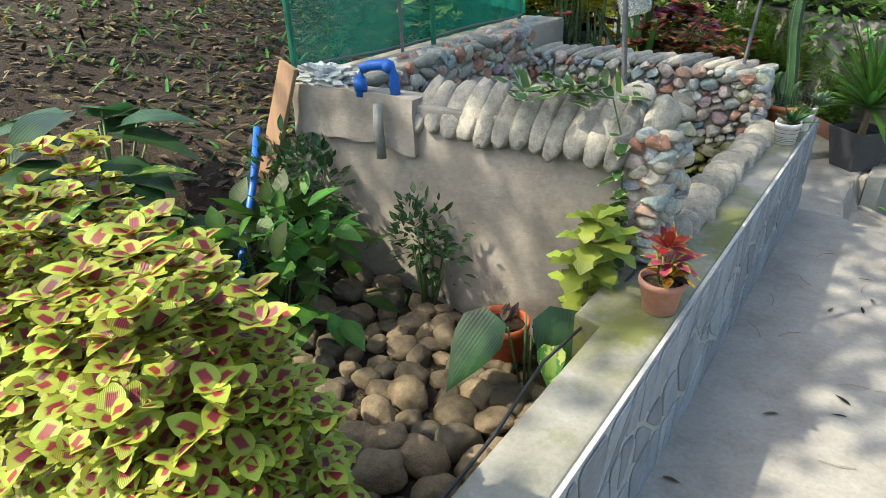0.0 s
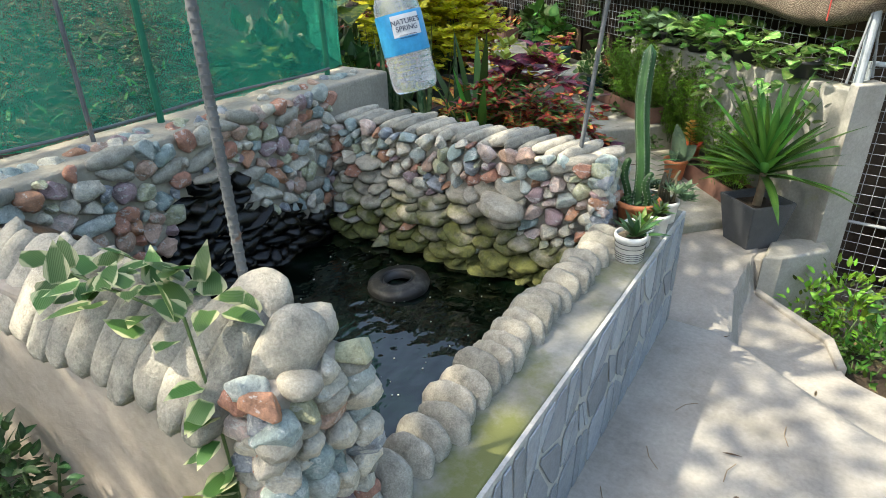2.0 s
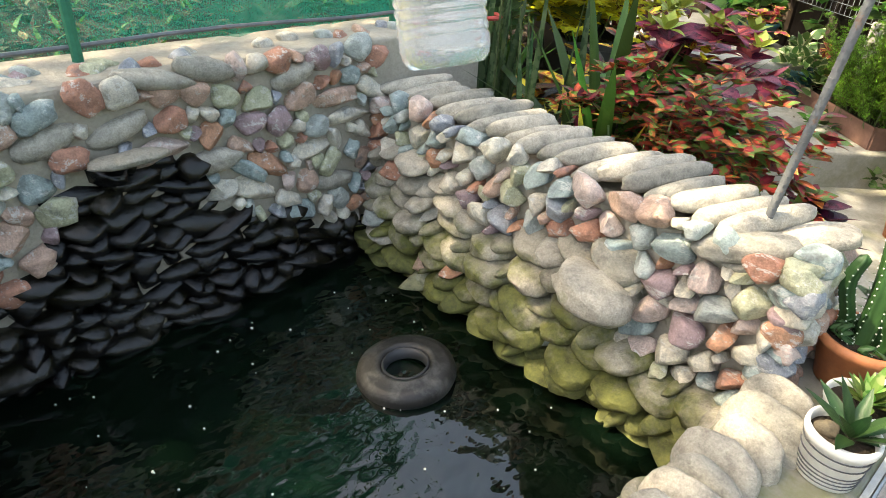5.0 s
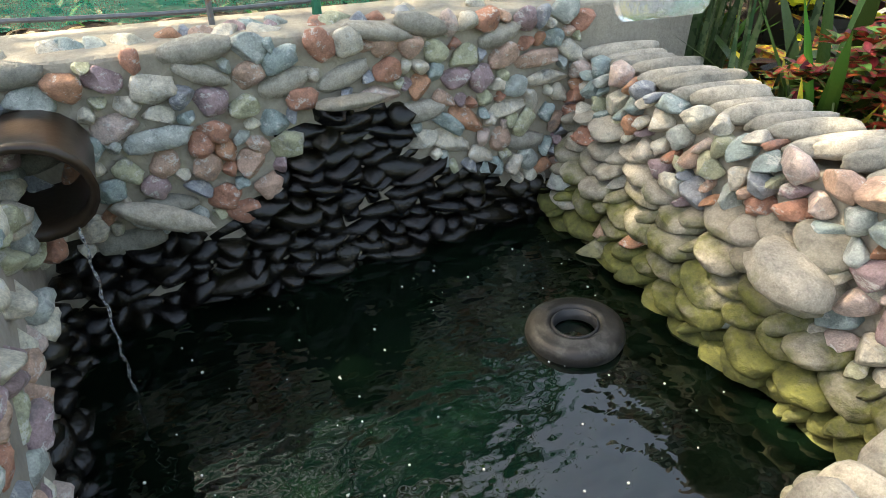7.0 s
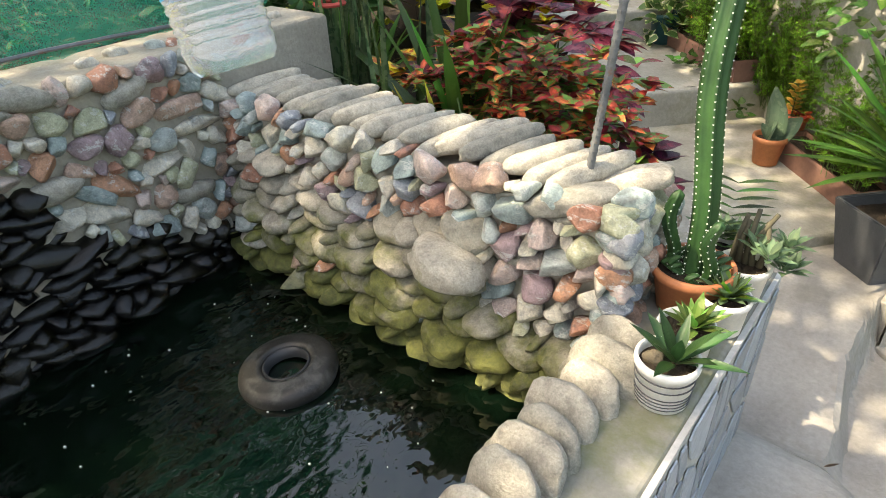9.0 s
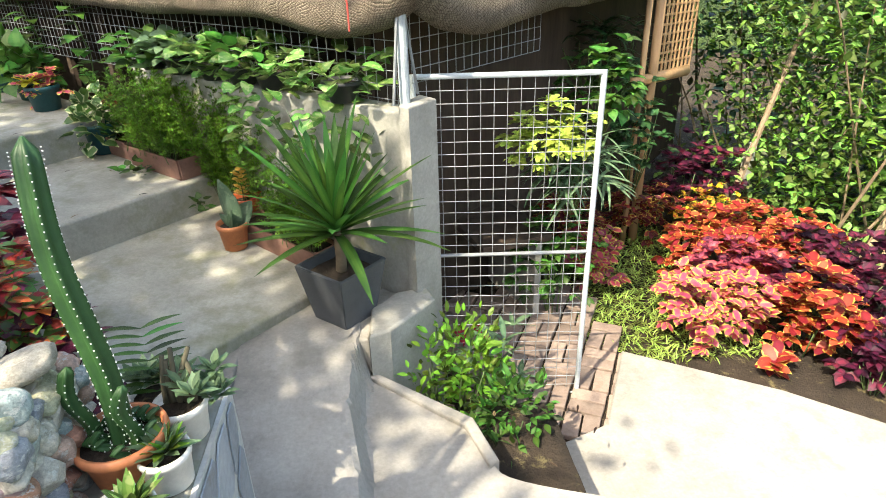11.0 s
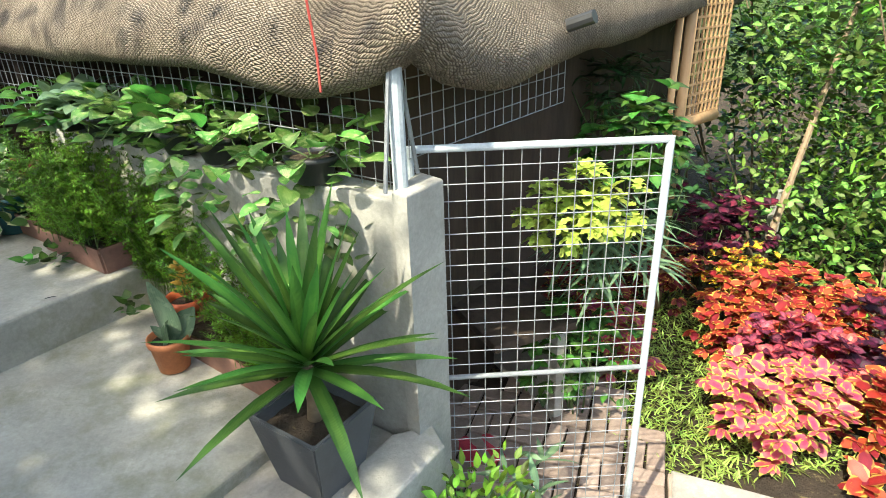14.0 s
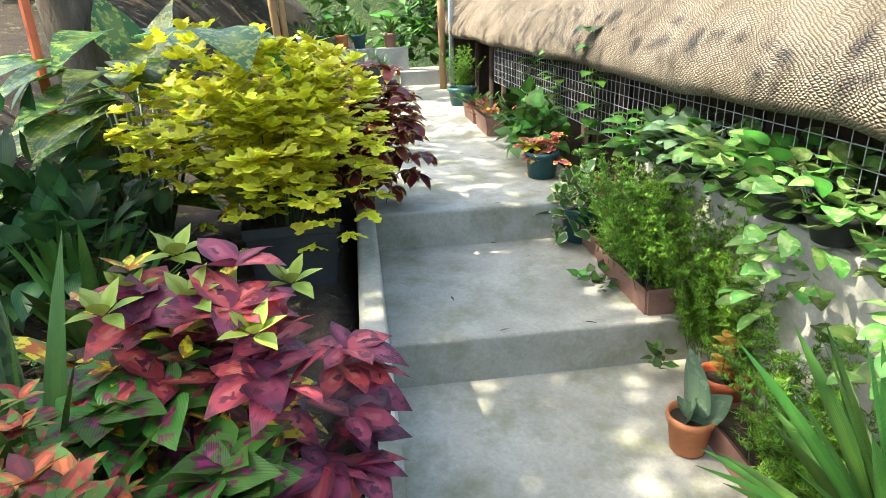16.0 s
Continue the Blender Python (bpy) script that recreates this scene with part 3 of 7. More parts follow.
def bush(name, base, size, count, leaf, shape, material, label, category, seed=1, lumps=6, droop=0.5, whorl=True, group="", inner=0.45, parent=None):
    """A leafy plant: rosettes of leaves over the outer part of several lumps, with stems inside."""
    r = random.Random(seed)
    ob = parent or empty(name, Matrix.Translation(base), label, category, group)
    sx, sy, sz = size
    L = Leaves()
    centres = []
    for k in range(lumps):
        a = 6.283 * (k + r.random() * 0.6) / lumps
        q = r.uniform(0.25, 0.62)
        centres.append((Vector((math.cos(a) * sx * q, math.sin(a) * sy * q, sz * r.uniform(0.32, 0.62))), r.uniform(0.38, 0.55)))
    centres.append((Vector((0, 0, sz * 0.6)), 0.5))
    done = 0
    while done < count:
        c, rad = r.choice(centres)
        d = hemi(r, -0.35)
        q = r.uniform(inner, 1.0) ** 0.5
        p = c + Vector((d.x * sx * rad * q, d.y * sy * rad * q, d.z * sz * rad * 0.85 * q))
        if p.z < 0.02:
            continue
        if whorl:
            k = r.choice((4, 5, 6))
            a0 = r.uniform(0, 6.28)
            for j in range(k):
                a = a0 + 6.283 * j / k
                t = Vector((math.cos(a), math.sin(a), 0))
                e = (t * 0.9 + d * 0.55 + Vector((0, 0, r.uniform(-0.1, 0.3)))).normalized()
                s = r.uniform(0.7, 1.15)
                L.add(p, e, leaf[0] * s, leaf[1] * s, shape, droop * r.uniform(0.5, 1.6), 0.15, r.uniform(-0.5, 0.5))
            done += k
        else:
            e = (d + Vector((r.uniform(-0.6, 0.6), r.uniform(-0.6, 0.6), r.uniform(-0.2, 0.5)))).normalized()
            s = r.uniform(0.65, 1.2)
            L.add(p, e, leaf[0] * s, leaf[1] * s, shape, droop * r.uniform(0.4, 1.6), 0.2, r.uniform(-0.7, 0.7))
            done += 1
    L.make("foliage", material, ob)
    stems("stem_cluster", r, (0, 0, -0.02), max(sx, sy) * 0.6, 10, ob, height=sz * 0.75)
    return ob


# ---- plan of the upper path: a runs along it, b across it to the hut ----
PO, PU, PV = Vector((-1.52, 4.51)), Vector((-0.735, 0.678)), Vector((0.678, 0.735))
LEAN = math.atan2(PU.y, PU.x)


def pl(a, b, z=None):
    q = PO + PU * a + PV * b
    return (q.x, q.y) if z is None else Vector((q.x, q.y, z))


def smooth(e0, e1, x):
    t = min(1, max(0, (x - e0) / (e1 - e0)))
    return t * t * (3 - 2 * t)


def walk_z(x, y):
    """Worn concrete: level walkway, a rounded drop, a ramp up to the landing, a lower slab beside it."""
    start = 3.0 - 0.5 * smooth(0.0, 1.0, x)
    low = -0.35 * smooth(start, start + 0.45, y)
    left = -0.27 * smooth(2.95, 3.32, y) + 0.128 * min(1, max(0, (y - 3.4) / 0.72))
    k = smooth(0.2, 0.26, x + 0.02 * math.sin(y * 7))
    z = left * (1 - k) + low * k
    return z + 0.006 * noise.noise(Vector((x * 3, y * 3, 0)))


def ground_z(x, y):
    d = Vector((x, y)) - PO
    a, b = d.dot(PU), d.dot(PV)
    n1 = noise.noise(Vector((x * 0.9, y * 0.9, 3))) * 0.06 + noise.noise(Vector((x * 4, y * 4, 1))) * 0.02
    west = 0.42 + 0.23 * max(0, -1.75 - x) - 0.25 * smooth(0.9, 0.2, y) * smooth(-2.6, -1.9, x)
    west = min(west, 2.6 + 0.02 * -x)
    bed = 0.14
    z = west + (bed - west) * smooth(-1.75, -1.55, x)
    if y > 1.0:
        z2 = -0.5 + 0.86 * smooth(2.7, 2.9, y)
        z = west + (z2 - west) * smooth(-1.78, -1.66, x)
    if y > 2.9 and b > -2.5:
        z = z + (0.34 + 0.05 * max(a, 0) - z) * smooth(-2.5, -1.0, b)
    # under the slabs and down to the hut's yard
    low = -0.93 if y > 4.2 or x > 1.15 else -0.55
    k = max(smooth(-0.15, -0.05, x) if y < 3.2 else 0, smooth(-0.14, -0.04, b) if y >= 3.2 or x > 0 else 0)
    z = z + (low - z) * k
    if x > 2.5:
        z -= 0.18 * (x - 2.5) if x < 9 else 1.17
    return z + n1


def spaced(lo, hi, mid0, mid1, step, far):
    out = []
    x = mid0
    while x < mid1:
        out.append(x)
        x += step
    s = step
    x = mid1
    while x < hi:
        out.append(x)
        s *= 1.35
        x += s
    out.append(hi)
    s, x = step, mid0 - step
    left = []
    while x > lo:
        left.append(x)
        s *= 1.35
        x -= s
    left.append(lo)
    return left[::-1] + out


gx, gy = spaced(-300, 300, -6, 6, 0.1, 300), spaced(-300, 300, -2.5, 9, 0.1, 300)
V = [(x, y, ground_z(x, y)) for y in gy for x in gx]
nx = len(gx)
F = [(j * nx + i, j * nx + i + 1, (j + 1) * nx + i + 1, (j + 1) * nx + i) for j in range(len(gy) - 1) for i in range(nx - 1)]
tagged(link("ground", V, F, "soil", smooth=True), "dark earth strewn with dead leaves", "ground", kind="structure")

# ---- walkway: a worn concrete slab with a skirt ----
xs = [0.0 + 0.03 * i for i in range(46)]
ys = [-3.0 + 0.05 * i for i in range(110)] + [2.5 + 0.025 * i for i in range(92)]


def right_edge(y):
    if y < 3.5:
        return 1.3 - 0.57 * smooth(3.2, 3.5, y)
    if y < 3.75:
        return 0.73 - 0.08 * (y - 3.5) / 0.25
    return max(0.265, 0.65 - 0.385 * (y - 3.75) / 0.35) + 0.008 * math.sin(y * 40)


V, F = [], []
for y in ys:
    for i, x in enumerate(xs):
        lx = -0.3 * smooth(3.03, 3.06, y)
        xx = lx + (right_edge(y) - lx) * x / xs[-1]
        V.append((xx, y, walk_z(xx, y)))
nx = len(xs)
F = [(j * nx + i, j * nx + i + 1, (j + 1) * nx + i + 1, (j + 1) * nx + i) for j in range(len(ys) - 1) for i in range(nx - 1)]
k = len(V)
rim = [j * nx + nx - 1 for j in range(len(ys))]
for q, i in enumerate(rim):
    yy = V[i][1]
    V.append((V[i][0] + 0.02 + 0.5 * smooth(3.7, 3.4, yy), yy, -0.92))
F += [(rim[q], k + q, k + q + 1, rim[q + 1]) for q in range(len(rim) - 1)]
tagged(link("pavement", V, F, "concrete", smooth=False), "worn grey concrete walkway with a rounded step down", "pavement", kind="structure")

# landing with the stone pot, then the steps of the upper path
part_of_path = tagged(part("landing", prism([(-0.95, 3.25), (-0.29, 3.07), (-0.29, 4.12), (0.262, 4.12), (0.29, 4.3), (0.5, 4.48), pl(-1.48, 1.3), pl(-0.6, 1.3), pl(-0.6, -0.1)], -0.9, -0.152, 0.012), "concrete"), "grey concrete landing below the steps", "landing", kind="structure")
for a0, a1, z0, z1, nm in ((-1.15, 0.02, -0.4, 0.0, "step"), (0.0, 1.09, -0.3, 0.205, "step"), (1.06, 7.6, -0.2, 0.42, "path")):
    bm = prism([pl(a0, 0.0), pl(a0, 1.33), pl(a1, 1.33), pl(a1, 0.0)], z0, z1, 0.018)
    if a0 < -1:
        # the lowest slab falls towards the landing
        for v in bm.verts:
            if v.co.z > -0.1:
                v.co.z += 0.075 * min(0, (Vector(v.co.xy) - PO).dot(PU))
    tagged(part(nm, bm, "concrete_moss"), "worn mossy concrete step of the garden path", "step", kind="structure")
tagged(part("path_curb", prism([pl(-1.0, -0.1), pl(-1.0, 0.0), pl(7.5, 0.0), pl(7.5, -0.1)], -0.3, 0.44, 0.02), "concrete_moss"), "mossy cement curb along the path", "curb", kind="structure")

tagged(part("slab_lip", prism([(0.27, 4.12), (0.255, 4.08), (0.64, 3.72), (0.705, 3.5), (0.745, 3.52), (0.68, 3.76)], -0.6, -0.325, 0.012), "concrete"), "low rounded cement lip along the edge of the slab", "curb", kind="structure")

# small planting curb beside the landing
tagged(part("planting_curb", prism([(0.268, 4.08), (0.36, 4.12), (0.58, 4.36), (0.55, 4.48), (0.4, 4.45), (0.275, 4.32)], -0.9, -0.11, 0.015), "block"), "low mossy cement block beside the stone pot", "curb", kind="structure")

# lower yard: concrete apron, brick paving, lawn
tagged(part("lower_apron", prism([(0.8, 3.5), (0.92, 4.02), (1.2, 4.12), (1.45, 4.22), (1.75, 4.83), (2.5, 4.36), (3.4, 3.6), (3.0, 1.0), (0.8, 1.0)], -1.2, -0.86, 0.015), "concrete"), "sunlit pale concrete apron", "pavement", kind="structure")
tagged(part("lower_step", prism([(2.5, 4.36), (2.6, 4.45), (3.9, 3.6), (3.6, 1.0), (3.0, 1.0), (3.38, 3.6)], -1.3, -1.02, 0.015), "concrete"), "lower pale concrete step", "step", kind="structure")

# ---- pond ----
# slate-faced low wall and its ledge
W = tagged(part("low_wall", prism([(-0.012, -3), (-0.012, 3.02), (-0.25, 3.02), (-0.25, 0.6), (-0.17, 0.58), (-0.17, -3)], -0.6, 0.50, 0.012), "ledge"), "low cement wall faced with blue-grey slate", "wall", kind="structure")
part("grout", prism([(-0.013, -3), (-0.002, -3), (-0.002, 3.02), (-0.013, 3.02)], -0.5, 0.497), "grout", W, "pale cement joints")

# near wall: plaster front
near = tagged(part("near_wall", prism([(-0.19, 0.97), (-0.19, 1.15), (-1.62, 1.07), (-1.62, 0.90)], -0.4, 0.90, 0.015), "plaster"), "plastered pond wall capped with river stones", "wall", kind="structure")
bm = bmesh.new()
box(bm, (-1.34, 0.925, 0.83), (0.60, 0.07, 0.19), 0.05, 0.0)
bmesh.ops.subdivide_edges(bm, edges=bm.edges[:], cuts=12, use_grid_fill=True)
for v in bm.verts:
    w = Vector((v.co.x * 9, v.co.y * 9, v.co.z * 9))
    v.co += Vector((0.006 * noise.noise(w), 0.012 * noise.noise(w + Vector((4, 0, 0))), (0.05 if v.co.z < 0.8 else 0.012) * noise.noise(Vector((v.co.x * 7, 0, 1)))))
part("settling_box", bm, "plaster", near, "cracked cement box on the wall")
left = tagged(part("left_wall", prism([(-1.41, 1.05), (-1.53, 2.62), (-1.53, 3.05), (-1.82, 3.05), (-1.70, 1.0)], -0.5, 0.93, 0.015), "mortar"), "pond wall of mixed stones set in mortar with a small waterfall", "wall", kind="structure")
far = tagged(part("far_wall", prism([(-1.53, 2.615), (-0.27, 2.615), (-0.25, 2.63), (-0.24, 2.84), (-1.53, 2.86)], -0.5, 0.74, 0.02), "mortar"), "pond wall of stacked river stones under a slanted stone cap", "wall", kind="structure")
side = tagged(part("side_wall", prism([(-0.25, 1.12), (-0.25, 2.6), (-0.268, 2.6), (-0.268, 1.12)], -0.5, 0.46, 0.01), "mortar"), "low pond edge set with leaning river stones", "wall", kind="structure")
V, F = [], []
for j in range(41):
    for i in range(37):
        V.append((-1.5 + 1.24 * i / 36, 1.05 + 1.56 * j / 40, 0.255))
F = [(j * 37 + i, j * 37 + i + 1, (j + 1) * 37 + i + 1, (j + 1) * 37 + i) for j in range(40) for i in range(36)]
tagged(link("water", V, F, "water", smooth=True), "dark green rippled pond water", "water", kind="structure")


# ---- hut ----
PROF = [(0.55, 1.30), (0.28, 1.17), (0.10, 1.095), (0.02, 1.10), (-0.03, 1.15), (-0.02, 1.23), (0.08, 1.38), (0.35, 1.66), (0.9, 2.12), (1.9, 2.85), (3.6, 3.9)]


def roof_strip(name, along, material):
    V, F, UV = [], [], []
    for i, (fn, s, t) in enumerate(along):
        w = 0.05 * noise.noise(Vector((s * 0.9, 2.2, 0))) + 0.02 * noise.noise(Vector((s * 3, 5, 0)))
        run = 0.0
        for j, (d, z) in enumerate(PROF):
            if j:
                run += math.hypot(d - PROF[j - 1][0], z - PROF[j - 1][1])
            q = fn(d)
            k = smooth(0.0, 0.4, max(0, t - d))
            bulge = 0.02 * noise.noise(Vector((s * 2, j * 0.5, 9)))
            V.append((q[0], q[1], z + k * (w * max(0, 1 - j * 0.06) + bulge) + q[2]))
            UV.append((s, run))
    k = len(PROF)
    F = [(i * k + j, (i + 1) * k + j, (i + 1) * k + j + 1, i * k + j + 1) for i in range(len(along) - 1) for j in range(k - 1)]
    return link(name, V, F, material, smooth=True, uvs=UV)


CA, CB = -1.62, 1.30
HUT = empty("hut", Matrix.Identity(4), "open-sided hut under a low thatched roof netted with cord", "hut")


def notch(t):
    return 0.12 * math.exp(-(t / 0.16) ** 2) - 0.05 * math.exp(-((t - 0.55) / 0.3) ** 2)


strip = []
for i in range(120):
    a = 8.5 - (8.5 - CA + 0.035) * i / 119
    strip.append(((lambda d, a=a: (*pl(max(a, CA + d), CB + d), notch(max(a - CA, d)))), a, a - CA))
r1 = roof_strip("thatch_roof", strip, "thatch")
r1.parent = HUT
strip = []
for i in range(90):
    b = CB - 0.035 + 6.0 * i / 89
    strip.append(((lambda d, b=b: (*pl(CA + d, max(b, CB + d)), notch(max(b - CB, d)))), -b + 20, b - CB))
r2 = roof_strip("thatch_roof", strip, "thatch")
r2.parent = HUT
# posts behind the mesh, then added dark walls standing in for the shaded interior
for a in (-0.9, 0.4, 1.1, 1.8, 2.5, 3.2, 3.9, 4.6, 5.3, 6.0, 7.0):
    bm = bmesh.new()
    tube(bm, [pl(a, 1.72, -0.95), pl(a, 1.72, 1.75)], 0.045, 8)
    part("post", bm, "wood_dark", HUT)
# dark backing added along the hut so its inside reads as deep shade
bm = prism([pl(-0.6, 2.9), pl(8.3, 2.9), pl(8.3, 3.0), pl(-0.6, 3.0)], -0.95, 2.2)
part("inner_shade_wall", bm, "wood_dark", HUT)
# added dark wall behind the gate, blocks the sun and darkens the interior
bm = prism([pl(-0.95, 1.75), pl(-0.85, 1.75), pl(-0.85, 7.0), pl(-0.95, 7.0)], -0.95, 1.9)
part("side_wall", bm, "wood_dark", HUT)
# added dark wall closing off the light at the far end
bm = prism([pl(8.2, 1.5), pl(8.3, 1.5), pl(8.3, 3.0), pl(8.2, 3.0)], -0.95, 2.2)
part("end_wall", bm, "wood_dark", HUT)

# retaining wall with its corner post
RW = tagged(part("retaining_wall", prism([pl(-1.49, 1.33), pl(-1.49, 1.46), pl(0.75, 1.46), pl(0.75, 1.33)], -0.95, 0.76, 0.012), "block"), "grey cement block retaining wall beside the path", "wall", kind="structure")
part("corner_post", prism([(0.46, 4.47), (0.50, 4.42), (0.63, 4.56), (0.56, 4.66)], -0.95, 0.80, 0.01), "block", RW, "squared cement corner post")


def wire_grid(name, p0, p1, z0, z1, step, rad, parent, material="galv", lift=0.0):
    """A welded wire panel between two plan points."""
    bm = bmesh.new()
    p0, p1 = Vector((*p0, 0)), Vector((*p1, 0))
    ln = (p1 - p0).length
    d = (p1 - p0) / ln
    k = int(round(ln / step))
    for i in range(k + 1):
        q = p0 + d * (ln * i / k)
        tube(bm, [q + Vector((0, 0, z0)), q + Vector((0, 0, z1))], rad, 4, cap=False)
    k = int(round((z1 - z0) / step))
    nrm = Vector((-d.y, d.x, 0)) * rad * 1.6
    for i in range(k + 1):
        z = Vector((0, 0, z0 + (z1 - z0) * i / k))
        tube(bm, [p0 + z + nrm, p1 + z + nrm], rad, 4, cap=False)
    return part(name, bm, material, parent)


wire_grid("wire_mesh", pl(-1.45, 1.42), pl(4.5, 1.42), 0.72, 1.3, 0.062, 0.0022, HUT)
wire_grid("wire_mesh", pl(-1.45, 1.45), pl(-1.5, 2.5), 0.86, 1.3, 0.062, 0.0022, HUT)
bm = bmesh.new()
tube(bm, [pl(-1.48, 1.36, 0.78), pl(-1.48, 1.36, 2.1)], 0.024, 12)
part("steel_post", bm, "steel_paint", HUT, "pale grey painted steel pipe")
for off, bot in ((-0.075, 0.8), (0.09, 0.82)):
    bm = bmesh.new()
    tube(bm, [pl(-1.48, 1.36 + off, bot), pl(-1.48, 1.355, 1.3)], 0.007, 6)
    part("brace", bm, "galv", HUT, "thin galvanised bracing rod")

# gate
GATE = empty("wire_gate", Matrix.Translation((0.53, 4.615, 0)), "open steel-framed gate of square welded wire mesh", "gate")
g0, g1 = Vector((0, 0)), Vector((0.85, -0.078))
wire_grid("wire_mesh", g0, g1, -0.91, 0.88, 0.0605, 0.0021, GATE)
for z in (-0.915, 0.885):
    bm = bmesh.new(); tube(bm, [(*g0, z), (*g1, z)], 0.013, 10); part("rail", bm, "steel_paint", GATE)
bm = bmesh.new(); tube(bm, [(*g0, -0.01), (*g1, -0.005)], 0.010, 8); part("middle_rail", bm, "galv", GATE)
for g in (g0, g1):
    bm = bmesh.new(); tube(bm, [(*g, -0.93), (*g, 0.895)], 0.014, 10); part("stile", bm, "steel_paint", GATE)


# ---- stones of the pond ----
ICO = [stone_mesh("stone", "river", 3, s, 0.06, pw=3.0) for s in range(6)]
ICO_A = [stone_mesh("stone", "river_algae", 3, s + 10, 0.09, pw=2.5) for s in range(6)]
ICO_M = [stone_mesh("stone", "mixed", 3, s + 20, 0.1, pw=2.9, cuts=4) for s in range(9)]
ICO_R = [stone_mesh("stone", "river", 2, s + 60, 0.1) for s in range(4)]
ICO_W = [stone_mesh("stone", "wet", 2, s + 30, 0.22, cuts=6) for s in range(4)]
ICO_B = [stone_mesh("stone", "boulder", 3, s + 40, 0.13) for s in range(6)]


def spot(p, axes, size):
    """A pose whose x, y, z lie along the given axes, scaled."""
    x = Vector(axes[0]).normalized()
    z = Vector(axes[1])
    z = (z - x * z.dot(x)).normalized()
    y = z.cross(x)
    m = Matrix((x, y, z)).transposed().to_4x4()
    return Matrix.Translation(p) @ m @ Matrix.Diagonal((*size, 1))


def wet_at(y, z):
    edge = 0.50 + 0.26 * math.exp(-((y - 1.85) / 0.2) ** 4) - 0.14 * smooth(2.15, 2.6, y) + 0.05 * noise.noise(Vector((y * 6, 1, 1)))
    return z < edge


def pack(r, wide, high, kinds, ok, lap=0.1):
    """Fits elongated stones of falling size into a wall face: (u, v, length, height, tilt)."""
    cell = 0.005
    occ = np.zeros((int(high / cell) + 1, int(wide / cell) + 1), dtype=bool)
    out = []
    for l0, l1, h0, h1, t0, t1, tries in kinds:
        for _ in range(tries):
            u, v = r.uniform(0, wide), r.uniform(0, high)
            ln, hh, t = r.uniform(l0, l1), r.uniform(h0, h1), r.uniform(t0, t1)
            if not ok(u, v):
                continue
            k = int(ln * 0.6 / cell) + 1
            i0, j0 = int(v / cell), int(u / cell)
            a, c = max(0, i0 - k), max(0, j0 - k)
            sub = occ[a:i0 + k, c:j0 + k]
            vv, uu = np.mgrid[a:a + sub.shape[0], c:c + sub.shape[1]] * cell
            du, dv = uu - u, vv - v
            p, q = du * math.cos(t) + dv * math.sin(t), dv * math.cos(t) - du * math.sin(t)
            mask = (abs(p) / (ln * 0.5)) ** 2.4 + (abs(q) / (hh * 0.5)) ** 2.4 < 1
            if mask.sum() and (sub & mask).sum() <= lap * mask.sum():
                sub |= mask
                out.append((u, v, ln, hh, t))
    return out


def left_x(y):
    return -1.41 - 0.12 * (y - 1.05) / 1.57


r = random.Random(11)
for u, v, ln, hh, t in pack(r, 1.56, 0.68, ((0.11, 0.15, 0.04, 0.055, -0.7, 0.4, 60), (0.06, 0.09, 0.05, 0.068, -0.9, 0.9, 900), (0.05, 0.07, 0.035, 0.05, -1.5, 1.5, 1800), (0.03, 0.045, 0.025, 0.036, -1.5, 1.5, 3500)), lambda u, v: not wet_at(u + 1.07, v + 0.245), 0.04):
    y, z = u + 1.07, v + 0.245
    m = spot((left_x(y) + 0.006 + r.uniform(-0.006, 0.006), y, z), ((0.05 * r.uniform(-1, 1), math.cos(t), math.sin(t)), (r.uniform(-0.12, 0.12), 0, 1)), (ln * 1.1, 0.055, hh * 1.12))
    share("stone", r.choice(ICO_M if ln < 0.11 or r.random() < 0.6 else ICO_R), m, left)
z = 0.235
while z < 0.78:
    y = 1.08 + r.uniform(0, 0.05)
    hrow = r.uniform(0.03, 0.05)
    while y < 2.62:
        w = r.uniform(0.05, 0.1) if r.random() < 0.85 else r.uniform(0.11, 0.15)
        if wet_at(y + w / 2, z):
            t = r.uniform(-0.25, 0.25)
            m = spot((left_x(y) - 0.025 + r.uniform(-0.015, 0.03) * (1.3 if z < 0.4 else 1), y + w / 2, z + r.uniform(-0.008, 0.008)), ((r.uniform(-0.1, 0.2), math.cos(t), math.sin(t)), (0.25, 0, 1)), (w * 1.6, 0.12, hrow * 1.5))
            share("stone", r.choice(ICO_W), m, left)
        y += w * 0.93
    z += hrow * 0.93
# the lip of the waterfall, and the long stone beside the spout
share("stone", ICO_A[0], spot((-1.40, 1.84, 0.77), ((0.05, 1, 0.03), (0, 0, 1)), (0.17, 0.07, 0.026)), left)
share("stone", ICO_R[0], spot((-1.475, 1.94, 0.915), ((0, 1, -0.22), (0, 0, 1)), (0.19, 0.07, 0.045)), left)
share("stone", ICO_A[1], spot((-1.38, 1.36, 0.56), ((0, 1, -0.45), (0, 0, 1)), (0.22, 0.07, 0.05)), left)
# rounded pebbles bedded in the top of the left wall
for _ in range(34):
    y = r.uniform(1.05, 3.0)
    x = -1.47 - 0.12 * (y - 1.05) / 1.57 - r.uniform(0, 0.07)
    share("stone", r.choice(ICO_M), spot((x, y, 0.928), ((r.uniform(-1, 1), r.uniform(-1, 1), 0), (0, 0, 1)), (r.uniform(0.05, 0.09), 0.05, 0.045)), left)

